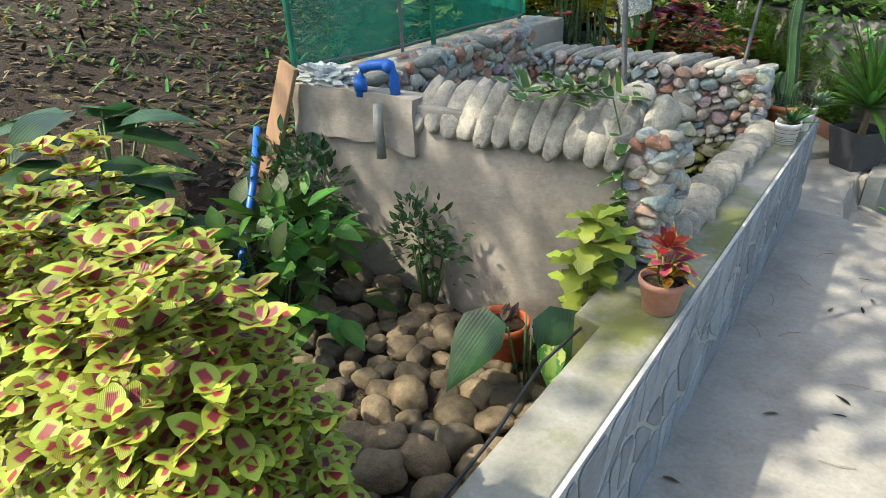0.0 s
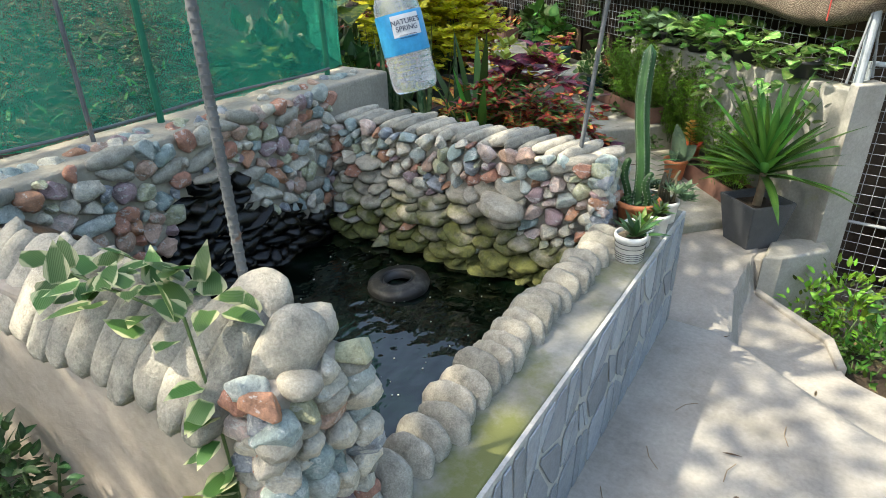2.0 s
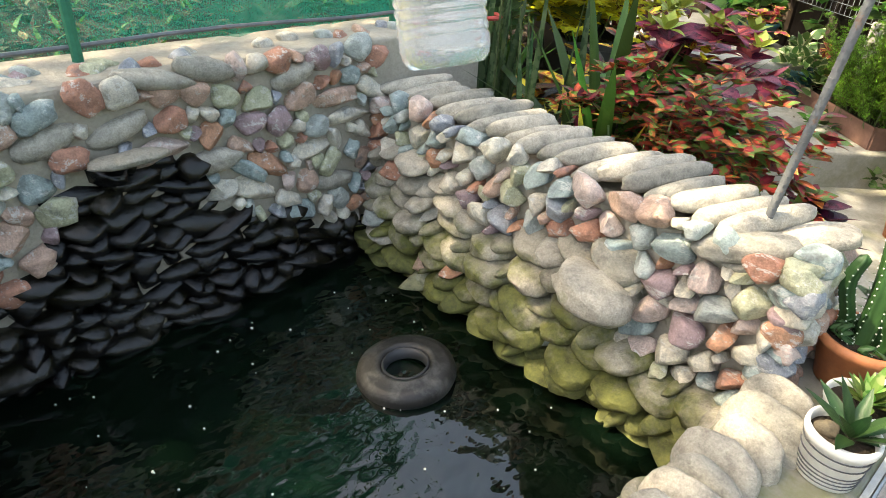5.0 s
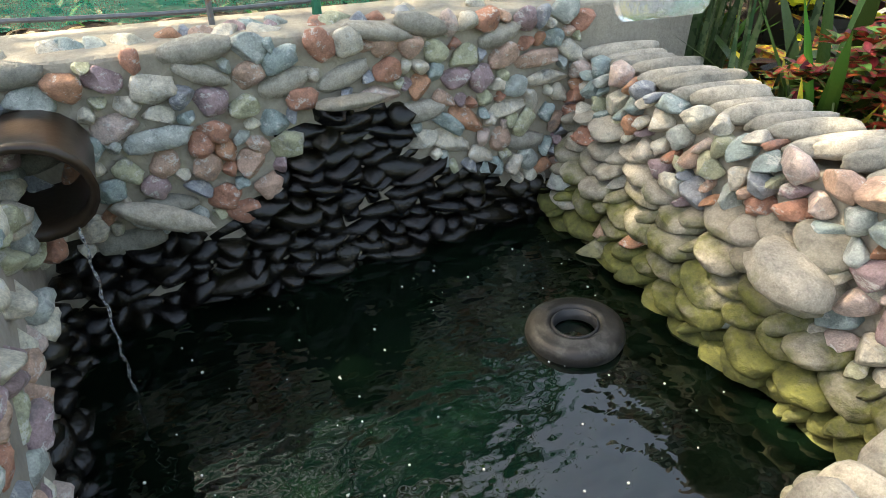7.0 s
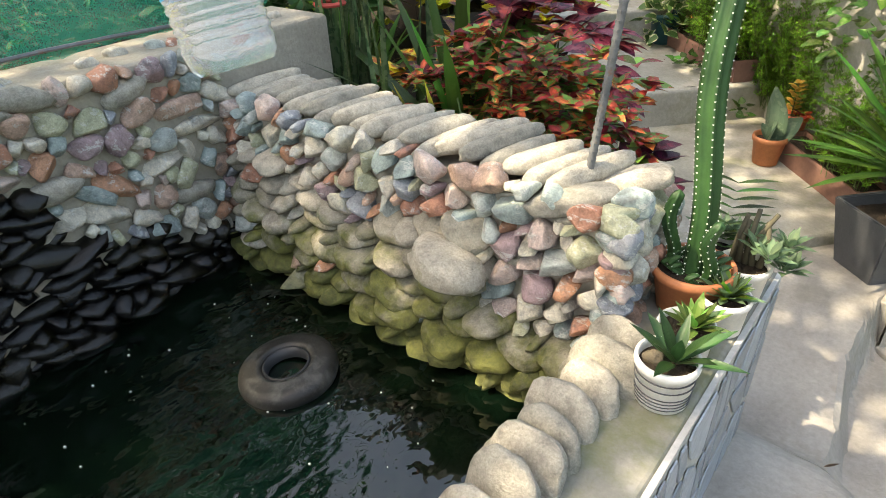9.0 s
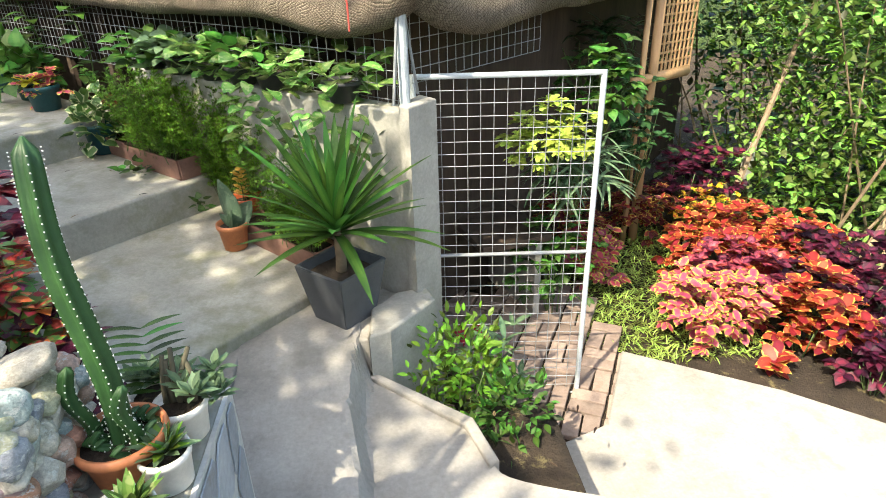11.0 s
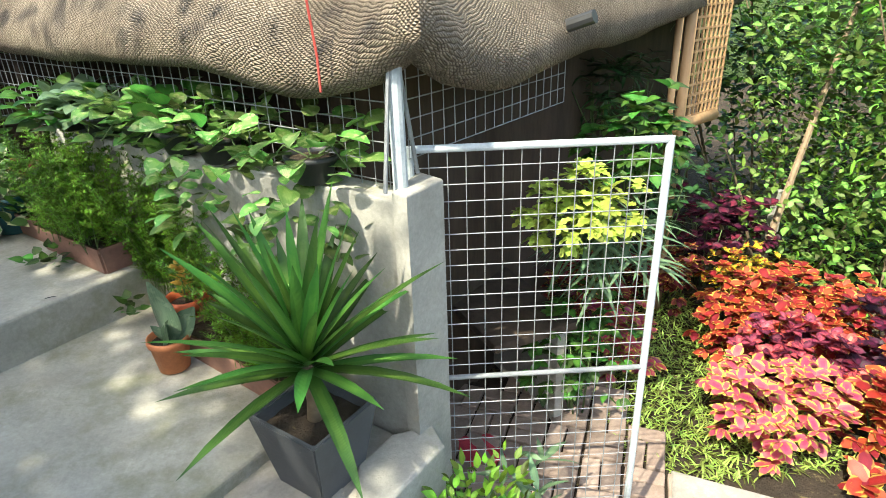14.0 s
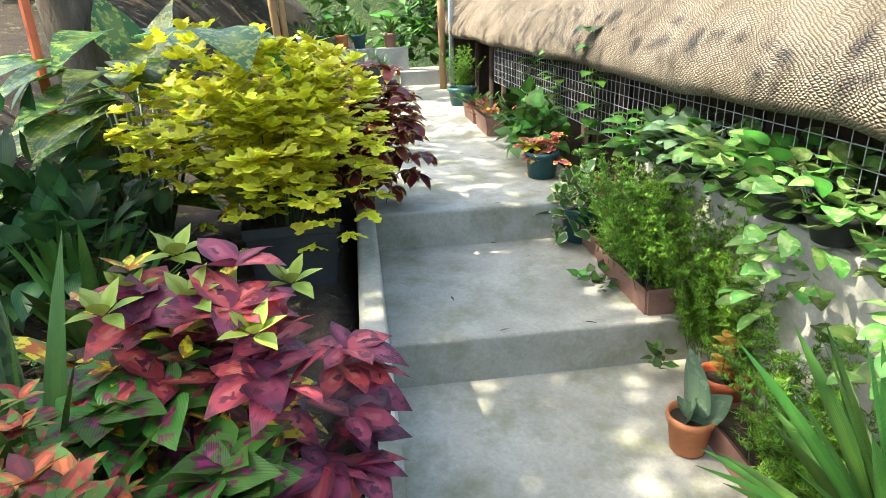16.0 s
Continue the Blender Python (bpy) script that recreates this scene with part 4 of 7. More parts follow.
# far wall: long stones stacked flat, bulging towards the water, rougher stones above
for u, v, ln, hh, t in pack(r, 1.24, 0.5, ((0.11, 0.16, 0.045, 0.065, -0.5, 0.05, 350), (0.075, 0.11, 0.035, 0.052, -0.65, 0.25, 1500), (0.05, 0.075, 0.03, 0.042, -0.8, 0.4, 2500), (0.035, 0.05, 0.025, 0.034, -1.2, 1.2, 2500)), lambda u, v: v < 0.36 + 0.05 * math.sin(u * 9) and not (u > 0.95 + 0.25 * (v - 0.3) and v > 0.2), 0.16):
    x, z = u - 1.5, v + 0.23
    yf = 2.56 + 0.06 * smooth(0.26, 0.66, z)
    m = spot((x, yf + r.uniform(-0.028, 0.018), z), ((math.cos(t), r.uniform(-0.55, 0.1), math.sin(t)), (0, -0.25, 1)), (ln * 1.05, 0.14, hh))
    share("stone", r.choice(ICO_A if r.random() < 0.9 else ICO_M), m, far)
for u, v, ln, hh, t in pack(r, 1.26, 0.54, ((0.06, 0.09, 0.05, 0.065, -0.9, 0.9, 700), (0.045, 0.06, 0.035, 0.05, -1.5, 1.5, 1500), (0.028, 0.04, 0.022, 0.034, -1.5, 1.5, 2500)), lambda u, v: v > 0.36 + 0.05 * math.sin(u * 9) or (u > 0.95 + 0.25 * (v - 0.3) and v > 0.2), 0.08):
    x, z = u - 1.5, v + 0.23
    m = spot((x, 2.60 - 0.012 * smooth(0.7, 0.5, z) + r.uniform(-0.012, 0.012), z), ((math.cos(t), r.uniform(-0.3, 0.3), math.sin(t)), (0, r.uniform(-0.4, 0.2), 1)), (ln, 0.075, hh))
    share("stone", r.choice(ICO_M), m, far)
for x in [-1.46 + 0.085 * k for k in range(14)]:
    share("stone", r.choice(ICO_A), spot((x, 2.565 + r.uniform(-0.02, 0.01), 0.225), ((1, r.uniform(-0.4, 0.1), r.uniform(-0.2, 0.1)), (0, 0, 1)), (0.12, 0.14, 0.06)), far)
share("stone", ICO_A[2], spot((-0.59, 2.50, 0.575), ((1, -0.1, -0.22), (0, 0, 1)), (0.19, 0.13, 0.085)), far)
# end of the far wall, turned to the walkway
for k in range(44):
    zz = 0.5 + 0.26 * (k // 6) / 7 + r.uniform(-0.01, 0.01)
    yy = 2.60 + 0.24 * (k % 6) / 5
    share("stone", r.choice(ICO_M), spot((-0.238 + r.uniform(-0.012, 0.012), yy, zz), ((0.1, 1, r.uniform(-0.5, 0.5)), (0, 0, 1)), (r.uniform(0.05, 0.08), 0.07, r.uniform(0.045, 0.06))), far)
# slanted cap stones
x = -1.5
while x < -0.34:
    w = r.uniform(0.05, 0.072)
    ln = r.uniform(0.19, 0.25)
    m = spot((x + w / 2, 2.72 + r.uniform(-0.015, 0.015), 0.785 + r.uniform(-0.008, 0.01)), ((0.42 + r.uniform(-0.1, 0.1), 0.9, 0.1), (-0.45, 0, 0.9)), (ln, w * 1.12, 0.05))
    share("stone", r.choice(ICO), m, far)
    x += w * 0.98
for p, s in (((-0.36, 2.63, 0.755), (0.19, 0.1, 0.05)), ((-0.30, 2.65, 0.735), (0.19, 0.1, 0.045)), ((-0.29, 2.76, 0.765), (0.17, 0.1, 0.045))):
    share("stone", r.choice(ICO), spot(p, ((0.9, 0.35, 0.25), (-0.2, 0, 1)), s), far)

# leaning stones along the low edge
y = 1.22
while y < 2.56:
    w = r.uniform(0.058, 0.074)
    m = spot((-0.184 + r.uniform(-0.012, 0.012), y, 0.512 + r.uniform(-0.01, 0.01)), ((1, r.uniform(-0.25, 0.0), r.uniform(-0.02, 0.15)), (r.uniform(-0.1, 0.1), 0.45, 0.9)), (r.uniform(0.12, 0.155), w * 0.66, r.uniform(0.115, 0.145)))
    share("stone", r.choice(ICO), m, side)
    y += w
# below them on the pond's side
for k in range(60):
    share("stone", r.choice(ICO_A), spot((-0.268, 1.15 + 1.4 * r.random(), r.uniform(0.24, 0.45)), ((0.1, 1, r.uniform(-0.3, 0.3)), (0, 0, 1)), (r.uniform(0.06, 0.1), 0.05, 0.045)), side)

# near wall: long stones draped over the front edge
x = -1.06
while x < -0.33:
    w = r.uniform(0.058, 0.076)
    m = spot((x + w / 2, 0.985, 0.895 + r.uniform(-0.008, 0.008)), ((0.10 + r.uniform(-0.08, 0.05), 0.62, 0.74), (0.15, -0.7, 0.6)), (r.uniform(0.20, 0.25), w * 1.12, 0.07))
    share("stone", r.choice(ICO), m, near)
    x += w * 0.98
share("stone", ICO[1], spot((-0.225, 1.05, 0.925), ((0.3, 0.5, 0.7), (0.7, -0.4, 0.3)), (0.15, 0.1, 0.06)), near)
share("stone", ICO[2], spot((-0.33, 1.06, 0.945), ((0.25, 0.6, 0.6), (0.2, -0.6, 0.7)), (0.19, 0.11, 0.065)), near)
share("stone", ICO[3], spot((-0.26, 1.1, 0.92), ((0.5, 0.8, 0.15), (0, 0, 1)), (0.15, 0.11, 0.06)), near)
for k in range(52):
    zz = 0.48 + 0.44 * (k // 4) / 13 + r.uniform(-0.01, 0.01)
    yy = 0.965 + 0.19 * (k % 4) / 3
    share("stone", r.choice(ICO_M if r.random() < 0.8 else ICO_R), spot((-0.19 + r.uniform(-0.012, 0.014), yy, zz), ((0.1, 1, r.uniform(-0.4, 0.4)), (0, 0, 1)), (r.uniform(0.055, 0.085), 0.07, r.uniform(0.04, 0.055))), near)
for k in range(16):
    share("stone", r.choice(ICO_M), spot((-0.215 - 0.05 * r.random(), 0.968, 0.5 + 0.027 * k), ((1, 0.1, r.uniform(-0.4, 0.4)), (0, 0, 1)), (r.uniform(0.045, 0.07), 0.05, r.uniform(0.04, 0.05))), near)
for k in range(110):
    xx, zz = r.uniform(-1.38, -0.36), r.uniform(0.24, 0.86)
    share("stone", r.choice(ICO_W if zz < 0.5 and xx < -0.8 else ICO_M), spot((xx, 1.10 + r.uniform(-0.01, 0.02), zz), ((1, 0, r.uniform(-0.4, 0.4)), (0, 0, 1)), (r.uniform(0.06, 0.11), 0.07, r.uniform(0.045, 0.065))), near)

# boulders of the dry bed
BED = empty("stone_bed", Matrix.Translation((-0.7, 0.4, 0.14)), "bed of loose brown river boulders in dark soil", "stones", kind="stuff")
placed = []
for k in range(1500):
    x, y = r.uniform(-1.3, -0.2), r.uniform(-0.75, 0.86)
    s = r.uniform(0.06, 0.135)
    if y > 0.62 and x > -0.5 or any((x - a) ** 2 + (y - c) ** 2 < ((s + q) * 0.38) ** 2 for a, c, q in placed):
        continue
    placed.append((x, y, s))
    m = spot((x + 0.7, y - 0.4, ground_z(x, y) - 0.14 + s * 0.22), ((r.uniform(-1, 1), r.uniform(-1, 1), r.uniform(-0.3, 0.3)), (r.uniform(-0.3, 0.3), r.uniform(-0.3, 0.3), 1)), (s * 1.15, s * r.uniform(0.8, 1.0), s * r.uniform(0.6, 0.85)))
    share("boulder", r.choice(ICO_B), m, BED)

# ---- pond fittings ----
# clay spout
SP = empty("clay_spout", Matrix.Translation((-1.42, 1.155, 0.75)), "broken clay pipe spout set in the stone wall, dripping water", "spout")
bm = bmesh.new()
prof = []
N = 20
rings = []
for (xo, rad) in ((0.0, 0.105), (0.10, 0.108), (0.2, 0.112), (0.235, 0.118), (0.235, 0.102), (0.2, 0.098), (0.02, 0.09)):
    ring = []
    for k in range(N + 1):
        a = 2 * math.pi * k / N
        ring.append(bm.verts.new((xo + 0.02 * math.sin(a), math.cos(a) * rad, math.sin(a) * rad * 0.92)))
    rings.append(ring)
for a, c in zip(rings, rings[1:]):
    for k in range(N):
        bm.faces.new((a[k], a[k + 1], c[k + 1], c[k]))
M["spout"] = surface("wet_dark_clay", [(0.2, (0.018, 0.012, 0.008)), (0.8, (0.055, 0.033, 0.02))], 9, 60, 0.3, 0.4, 0.003)
part("pipe", bm, "spout", SP, smooth=True)
bm = bmesh.new()
path = [Vector((0.225, 0.06, -0.085)), Vector((0.245, 0.063, -0.1))]
path += [Vector((0.252 + 0.0007 * k + 0.003 * math.sin(k * 1.9), 0.065 + 0.003 * math.cos(k * 1.3), -0.12 - 0.0155 * k)) for k in range(25)]
for k in range(len(path) - 1):
    tube(bm, [path[k], path[k + 1]], 0.0028 + 0.0016 * math.sin(k * 2.3), 7, 0.0028 + 0.0016 * math.sin(k * 2.3 + 2.3))
part("water_stream", bm, "flow", SP, "thin falling stream of water", smooth=True)
# tyre
TY = empty("tyre", pose(-0.915, 2.25, 0.262, 3, -4, 20), "old worn rubber tyre floating in the pond", "tyre")
bm = bmesh.new()
lathe(bm, [(0.062, -0.02), (0.085, -0.035), (0.118, -0.025), (0.128, 0.0), (0.122, 0.022), (0.1, 0.032), (0.085, 0.03), (0.078, 0.036), (0.066, 0.034), (0.060, 0.02), (0.057, -0.005)], 40)
for f in list(bm.faces):
    if len(f.verts) > 4:
        bm.faces.remove(f)
part("tread", bm, "tyre", TY, smooth=True)
bm = bmesh.new()
lathe(bm, [(0.0605, 0.0), (0.0605, 0.03), (0.055, 0.032), (0.053, 0.0)], 32)
for f in list(bm.faces):
    if len(f.verts) > 4:
        bm.faces.remove(f)
part("rim", bm, "black_pot", TY, smooth=True)

# blue pipe elbow on the near wall and the long blue pipe on the slope
EL = empty("pipe_elbow", Matrix.Translation((-1.2, 0.92, 0.93)), "blue plastic pipe bend standing on the pond wall", "pipe")
bm = bmesh.new()
tube(bm, [(-0.075, -0.02, -0.02), (-0.075, -0.02, 0.05), (-0.06, -0.018, 0.078), (-0.03, -0.01, 0.092), (0.03, 0.0, 0.098), (0.05, 0.01, 0.088), (0.058, 0.015, 0.06), (0.06, 0.015, -0.03)], 0.019, 12)
part("bend", bm, "blue_pipe", EL, smooth=True)
for p, q in (((-0.075, -0.02, 0.0), (-0.075, -0.02, 0.045)), ((0.028, 0.0, 0.098), (0.052, 0.011, 0.086))):
    bm = bmesh.new()
    tube(bm, [p, q], 0.024, 12)
    part("collar", bm, "blue_pipe", EL, smooth=True)
DP = empty("drain_pipe", Matrix.Translation((-1.17, 0.82, 0.7)), "thin grey pipe stuck in the cement box", "pipe")
bm = bmesh.new()
tube(bm, [(0, 0.05, 0.2), (0, 0.045, 0.12), (0.0, 0.05, 0.0)], 0.018, 10)
part("tube", bm, "block", DP, smooth=True)
BP = empty("water_pipe", Matrix.Translation((-1.26, 0.16, 0.15)), "long blue plastic water pipe lying up the slope", "pipe")
bm = bmesh.new()
tube(bm, [(0.18, -0.18, 0.02), (-0.1, 0.1, 0.13), (-0.42, 0.5, 0.42), (-0.5, 0.62, 0.6)], 0.015, 10)
part("tube", bm, "blue_pipe", BP, smooth=True)

# plank leaning on the wall
PK = empty("plank", Matrix.Translation((-1.74, 0.80, 0.42)), "pale raw plank leaning against the pond wall", "plank")
bm = bmesh.new()
box(bm, (0, 0, 0), (0.085, 0.02, 0.66), 0, 0.002, Matrix.Translation((0.05, 0.0, 0.28)) @ Matrix.Rotation(0.36, 4, "Y") @ Matrix.Rotation(-0.1, 4, "X"))
part("board", bm, "plank", PK)

# plastic rag on the wall corner
bm = bmesh.new()
bmesh.ops.create_icosphere(bm, subdivisions=4, radius=0.5)
for v in bm.verts:
    d = v.co.normalized()
    v.co = Vector((d.x * 0.13, d.y * 0.075, max(-0.02, d.z * 0.05))) * (1 + 0.5 * noise.noise(d * 3.3) + 0.25 * noise.noise(d * 8))
RG = empty("plastic_sheet", Matrix.Translation((-1.50, 0.96, 0.945)), "crumpled grey plastic sheet on the wall", "plastic")
M["rag"] = surface("grey_plastic_sheet", [(0.2, (0.34, 0.37, 0.37)), (0.8, (0.5, 0.54, 0.54))], 20, 80, 0.4, 0.6, 0.006)
part("sheet", bm, "rag", RG)

# ---- net fence behind the left wall ----
NF = empty("net_fence", Matrix.Identity(4), "green shade-net fence tied to thin posts", "fence")
fence = [(-1.66, 0.93), (-1.665, 1.25), (-1.675, 1.84), (-1.70, 2.4), (-1.725, 2.82), (-1.78, 3.0), (-2.6, 3.6)]
V, F = [], []
pts = []
for (x0, y0), (x1, y1) in zip(fence, fence[1:]):
    for k in range(12):
        t = k / 12
        pts.append((x0 + (x1 - x0) * t, y0 + (y1 - y0) * t))
pts.append(fence[-1])
for i, (x, y) in enumerate(pts):
    for j in range(9):
        z = 0.945 + 0.9 * j / 8
        V.append((x + 0.02 * noise.noise(Vector((i * 0.35, j * 0.4, 0))), y, z + 0.012 * noise.noise(Vector((i * 0.5, j, 4)))))
F = [(i * 9 + j, (i + 1) * 9 + j, (i + 1) * 9 + j + 1, i * 9 + j + 1) for i in range(len(pts) - 1) for j in range(8)]
link("netting", V, F, "net", NF, smooth=True)
M["net_post"] = surface("green_fence_post", [(0.2, (0.01, 0.13, 0.075)), (0.8, (0.02, 0.22, 0.12))], 12, 60, 0.6, 0.2, 0.002)
for (x, y) in ((-1.655, 0.93), (-1.65, 1.84), (-1.72, 2.82)):
    bm = bmesh.new()
    tube(bm, [(x, y, 0.9), (x - 0.01, y, 1.95)], 0.013, 8)
    part("post", bm, "net_post", NF)
bm = bmesh.new()
tube(bm, [(x + 0.02, y, 0.965 + 0.006 * math.sin(i)) for i, (x, y) in enumerate(pts[:50:4])], 0.006, 6)
part("bottom_bar", bm, "rebar", NF, "thin rusty steel bar")
bm = bmesh.new()
tube(bm, [(-1.63, 1.57, 0.92), (-1.64, 1.57, 1.9)], 0.008, 6)
part("thin_post", bm, "rebar", NF)

# ---- bent rods at the corners, the string and the hanging bottle ----
for base, top in (((-0.352, 1.09, 0.9), (-0.46, 1.16, 1.85)), ((-0.36, 2.69, 0.75), (-0.30, 2.80, 1.75))):
    ST = empty("steel_rod", Matrix.Translation(base), "grey ribbed steel rod standing in the stone wall", "rod", "rods round the pond")
    d = Vector(top) - Vector(base)
    bm = bmesh.new()
    tube(bm, [d * (k / 40) for k in range(41)], 0.0085, 8)
    part("bar", bm, "rebar", ST, smooth=True)
    bm = bmesh.new()
    for k in range(60):
        tube(bm, [d * (k / 60), d * (k / 60) + Vector((0, 0, 0.005))], 0.0098, 6)
    part("ribs", bm, "rebar", ST)

BT = empty("water_bottle", pose(-0.745, 2.18, 1.075, 4, -14, -12), "clear plastic water bottle with blue label hanging on string", "bottle")
bm = bmesh.new()
prof = [(0.004, 0.012), (0.045, 0.006), (0.062, 0.0), (0.071, 0.012), (0.074, 0.03)]
for k in range(6):
    z = 0.04 + k * 0.016
    prof += [(0.0745, z), (0.0715, z + 0.006), (0.0745, z + 0.012)]
prof += [(0.0735, 0.14), (0.0735, 0.24), (0.07, 0.27), (0.05, 0.32), (0.025, 0.35), (0.018, 0.38)]
lathe(bm, prof, 28)
part("body", bm, "bottle", BT, smooth=True)
bm = bmesh.new()
lathe(bm, [(0.0746, 0.118), (0.0752, 0.12), (0.0752, 0.238), (0.0746, 0.24)], 36)
for f in list(bm.faces):
    if len(f.verts) > 4:
        bm.faces.remove(f)
part("label", bm, "blue_label", BT, "sky blue wrap label", smooth=True)
bm = bmesh.new()
tube(bm, [(0, 0, 0.37), (0.0, 0, 0.43), (0.02, 0, 0.9)], 0.0015, 4)
part("string", bm, "rebar", BT)


def lettering(text, parent, radius, z, angle, size, material, flip=1):
    """Raised text wrapped round a bottle."""
    cu = bpy.data.curves.new("lettering", "FONT")
    cu.body, cu.size, cu.align_x, cu.extrude = text, size, "CENTER", 0.0006
    tmp = new("lettering", cu)
    me = bpy.data.meshes.new_from_object(tmp)
    bpy.data.objects.remove(tmp)
    for v in me.vertices:
        a = angle + v.co.x / radius
        rr = radius + v.co.z + 0.0008
        v.co = Vector((math.cos(a) * rr, math.sin(a) * rr, z + v.co.y))
    me.materials.append(M[material])
    ob = new("lettering", me)
    ob.parent = parent
    return ob


face = math.atan2(1.0 - 2.18, 0.3 + 0.745) + radians(12) + 0.15
V, F = [], []
for k in range(9):
    a = face - 0.62 + 1.24 * k / 8
    for z in (0.168, 0.232):
        V.append((math.cos(a) * 0.0756, math.sin(a) * 0.0756, z))
F = [(k * 2, k * 2 + 2, k * 2 + 3, k * 2 + 1) for k in range(8)]
link("label_panel", V, F, "white_ink", BT, "white panel of the label")
lettering("NATURE'S", BT, 0.076, 0.204, face, 0.0215, "dark_ink")
lettering("SPRING", BT, 0.076, 0.184, face, 0.0215, "dark_ink")
for k in range(2):
    lettering("~~~~~", BT, 0.076, 0.166 - k * 0.008, face, 0.02, "dark_ink")


# ---- pots ----
def pot(name, base, rt, rb, h, material, label, group="", rz=0, soil=True, lines=(), category="plant pot"):
    ob = empty(name, pose(*base, 0, 0, rz), label, category, group)
    bm = bmesh.new()
    lip = rt * 0.09
    lathe(bm, [(rb * 0.9, 0.0), (rb, 0.004), (rb + (rt - rb) * 0.8 - lip * 0.3, h * 0.8), (rt, h * 0.82), (rt + lip * 0.3, h * 0.9), (rt, h), (rt - lip, h), (rt - lip * 1.4, h * 0.86), (rt * 0.82, h * 0.7)], 32)
    part("pot", bm, material, ob, smooth=True)
    if soil:
        bm = bmesh.new()
        lathe(bm, [(0.001, h * 0.8), (rt * 0.45, h * 0.84), (rt - lip * 1.2, h * 0.82), (rt - lip * 1.2, h * 0.8)], 20)
        part("potting_soil", bm, "soil", ob, smooth=True)
    for z in lines:
        bm = bmesh.new()
        rr = rb + (rt - rb) * z * 1.0
        lathe(bm, [(rr - 0.004, h * z), (rr + 0.0012, h * z + 0.0005), (rr + 0.0012, h * z + 0.0016), (rr - 0.004, h * z + 0.002)], 32)
        part("line", bm, "dark_line", ob)
    return ob


def trough(name, m, ln, w, h, material, label, group=""):
    """A long flared planter box with a rolled rim and soil."""
    ob = empty(name, m, label, "planter", group)
    bm = bmesh.new()
    def ring(l2, w2, z):
        return [bm.verts.new((sx * l2 / 2, sy * w2 / 2, z)) for sx, sy in ((-1, -1), (1, -1), (1, 1), (-1, 1))]
    rs = [ring(ln * 0.93, w * 0.8, 0), ring(ln * 0.985, w * 0.95, h * 0.86), ring(ln * 1.0, w * 1.0, h * 0.87), ring(ln, w, h), ring(ln - 0.02, w - 0.02, h), ring(ln - 0.025, w - 0.025, h * 0.8)]
    bm.faces.new(rs[0][::-1])
    for a, c in zip(rs, rs[1:]):
        for k in range(4):
            bm.faces.new((a[k], a[(k + 1) % 4], c[(k + 1) % 4], c[k]))
    es = [e for e in bm.edges if abs(e.verts[0].co.z - e.verts[1].co.z) > 0.01]
    bmesh.ops.bevel(bm, geom=es, offset=min(0.012, w * 0.06), segments=2, affect="EDGES")
    part("trough", bm, material, ob)
    bm = bmesh.new()
    bmesh.ops.create_grid(bm, x_segments=14, y_segments=6, size=0.5)
    for v in bm.verts:
        v.co = Vector((v.co.x * (ln - 0.026), v.co.y * (w - 0.026), h * 0.82 + 0.008 * noise.noise(v.co * 30)))
    part("potting_soil", bm, "soil", ob, smooth=True)
    return ob


def leaves_on(ob, r, centre, count, leaf, shape, material, spread, height=(0.0, 0.2), up=0.5, droop=0.4, name="leaves", cup=0.2):
    L = Leaves()
    for k in range(count):
        a = r.uniform(0, 6.283)
        q = spread * math.sqrt(r.random())
        p = Vector(centre) + Vector((math.cos(a) * q, math.sin(a) * q, r.uniform(*height)))
        d = Vector((math.cos(a) * r.uniform(0.4, 1), math.sin(a) * r.uniform(0.4, 1), up + r.uniform(-0.3, 0.4)))
        s = r.uniform(0.7, 1.15)
        L.add(p, d, leaf[0] * s, leaf[1] * s, shape, droop * r.uniform(0.5, 1.5), cup, r.uniform(-0.5, 0.5))
    return L.make(name, material, ob)


def rosette(ob, r, centre, count, leaf, shape, material, low=0.1, high=1.2, droop=0.3, name="leaves", cup=0.25, base=0.01, vary=0.15):
    """Leaves radiating from one point, the outer ones lower."""
    L = Leaves()
    for k in range(count):
        a = k * 2.39996 + r.uniform(-0.15, 0.15)
        t = (k + 0.5) / count
        el = low + (high - low) * t
        d = Vector((math.cos(a) * math.cos(el), math.sin(a) * math.cos(el), math.sin(el)))
        s = r.uniform(1 - vary, 1 + vary)
        L.add(Vector(centre) + Vector((d.x, d.y, 0)) * base, d, leaf[0] * s, leaf[1] * s, shape, droop * r.uniform(0.4, 1.5) * (1.2 - t * 0.7), cup)
    return L.make(name, material, ob)


r = random.Random(21)
Z = 0.5
# terracotta pot with the tall cactus, standing on the ledge
CP = pot("cactus_pot", (-0.135, 2.76, Z), 0.085, 0.06, 0.115, "terracotta", "orange terracotta pot with a tall ribbed cactus")


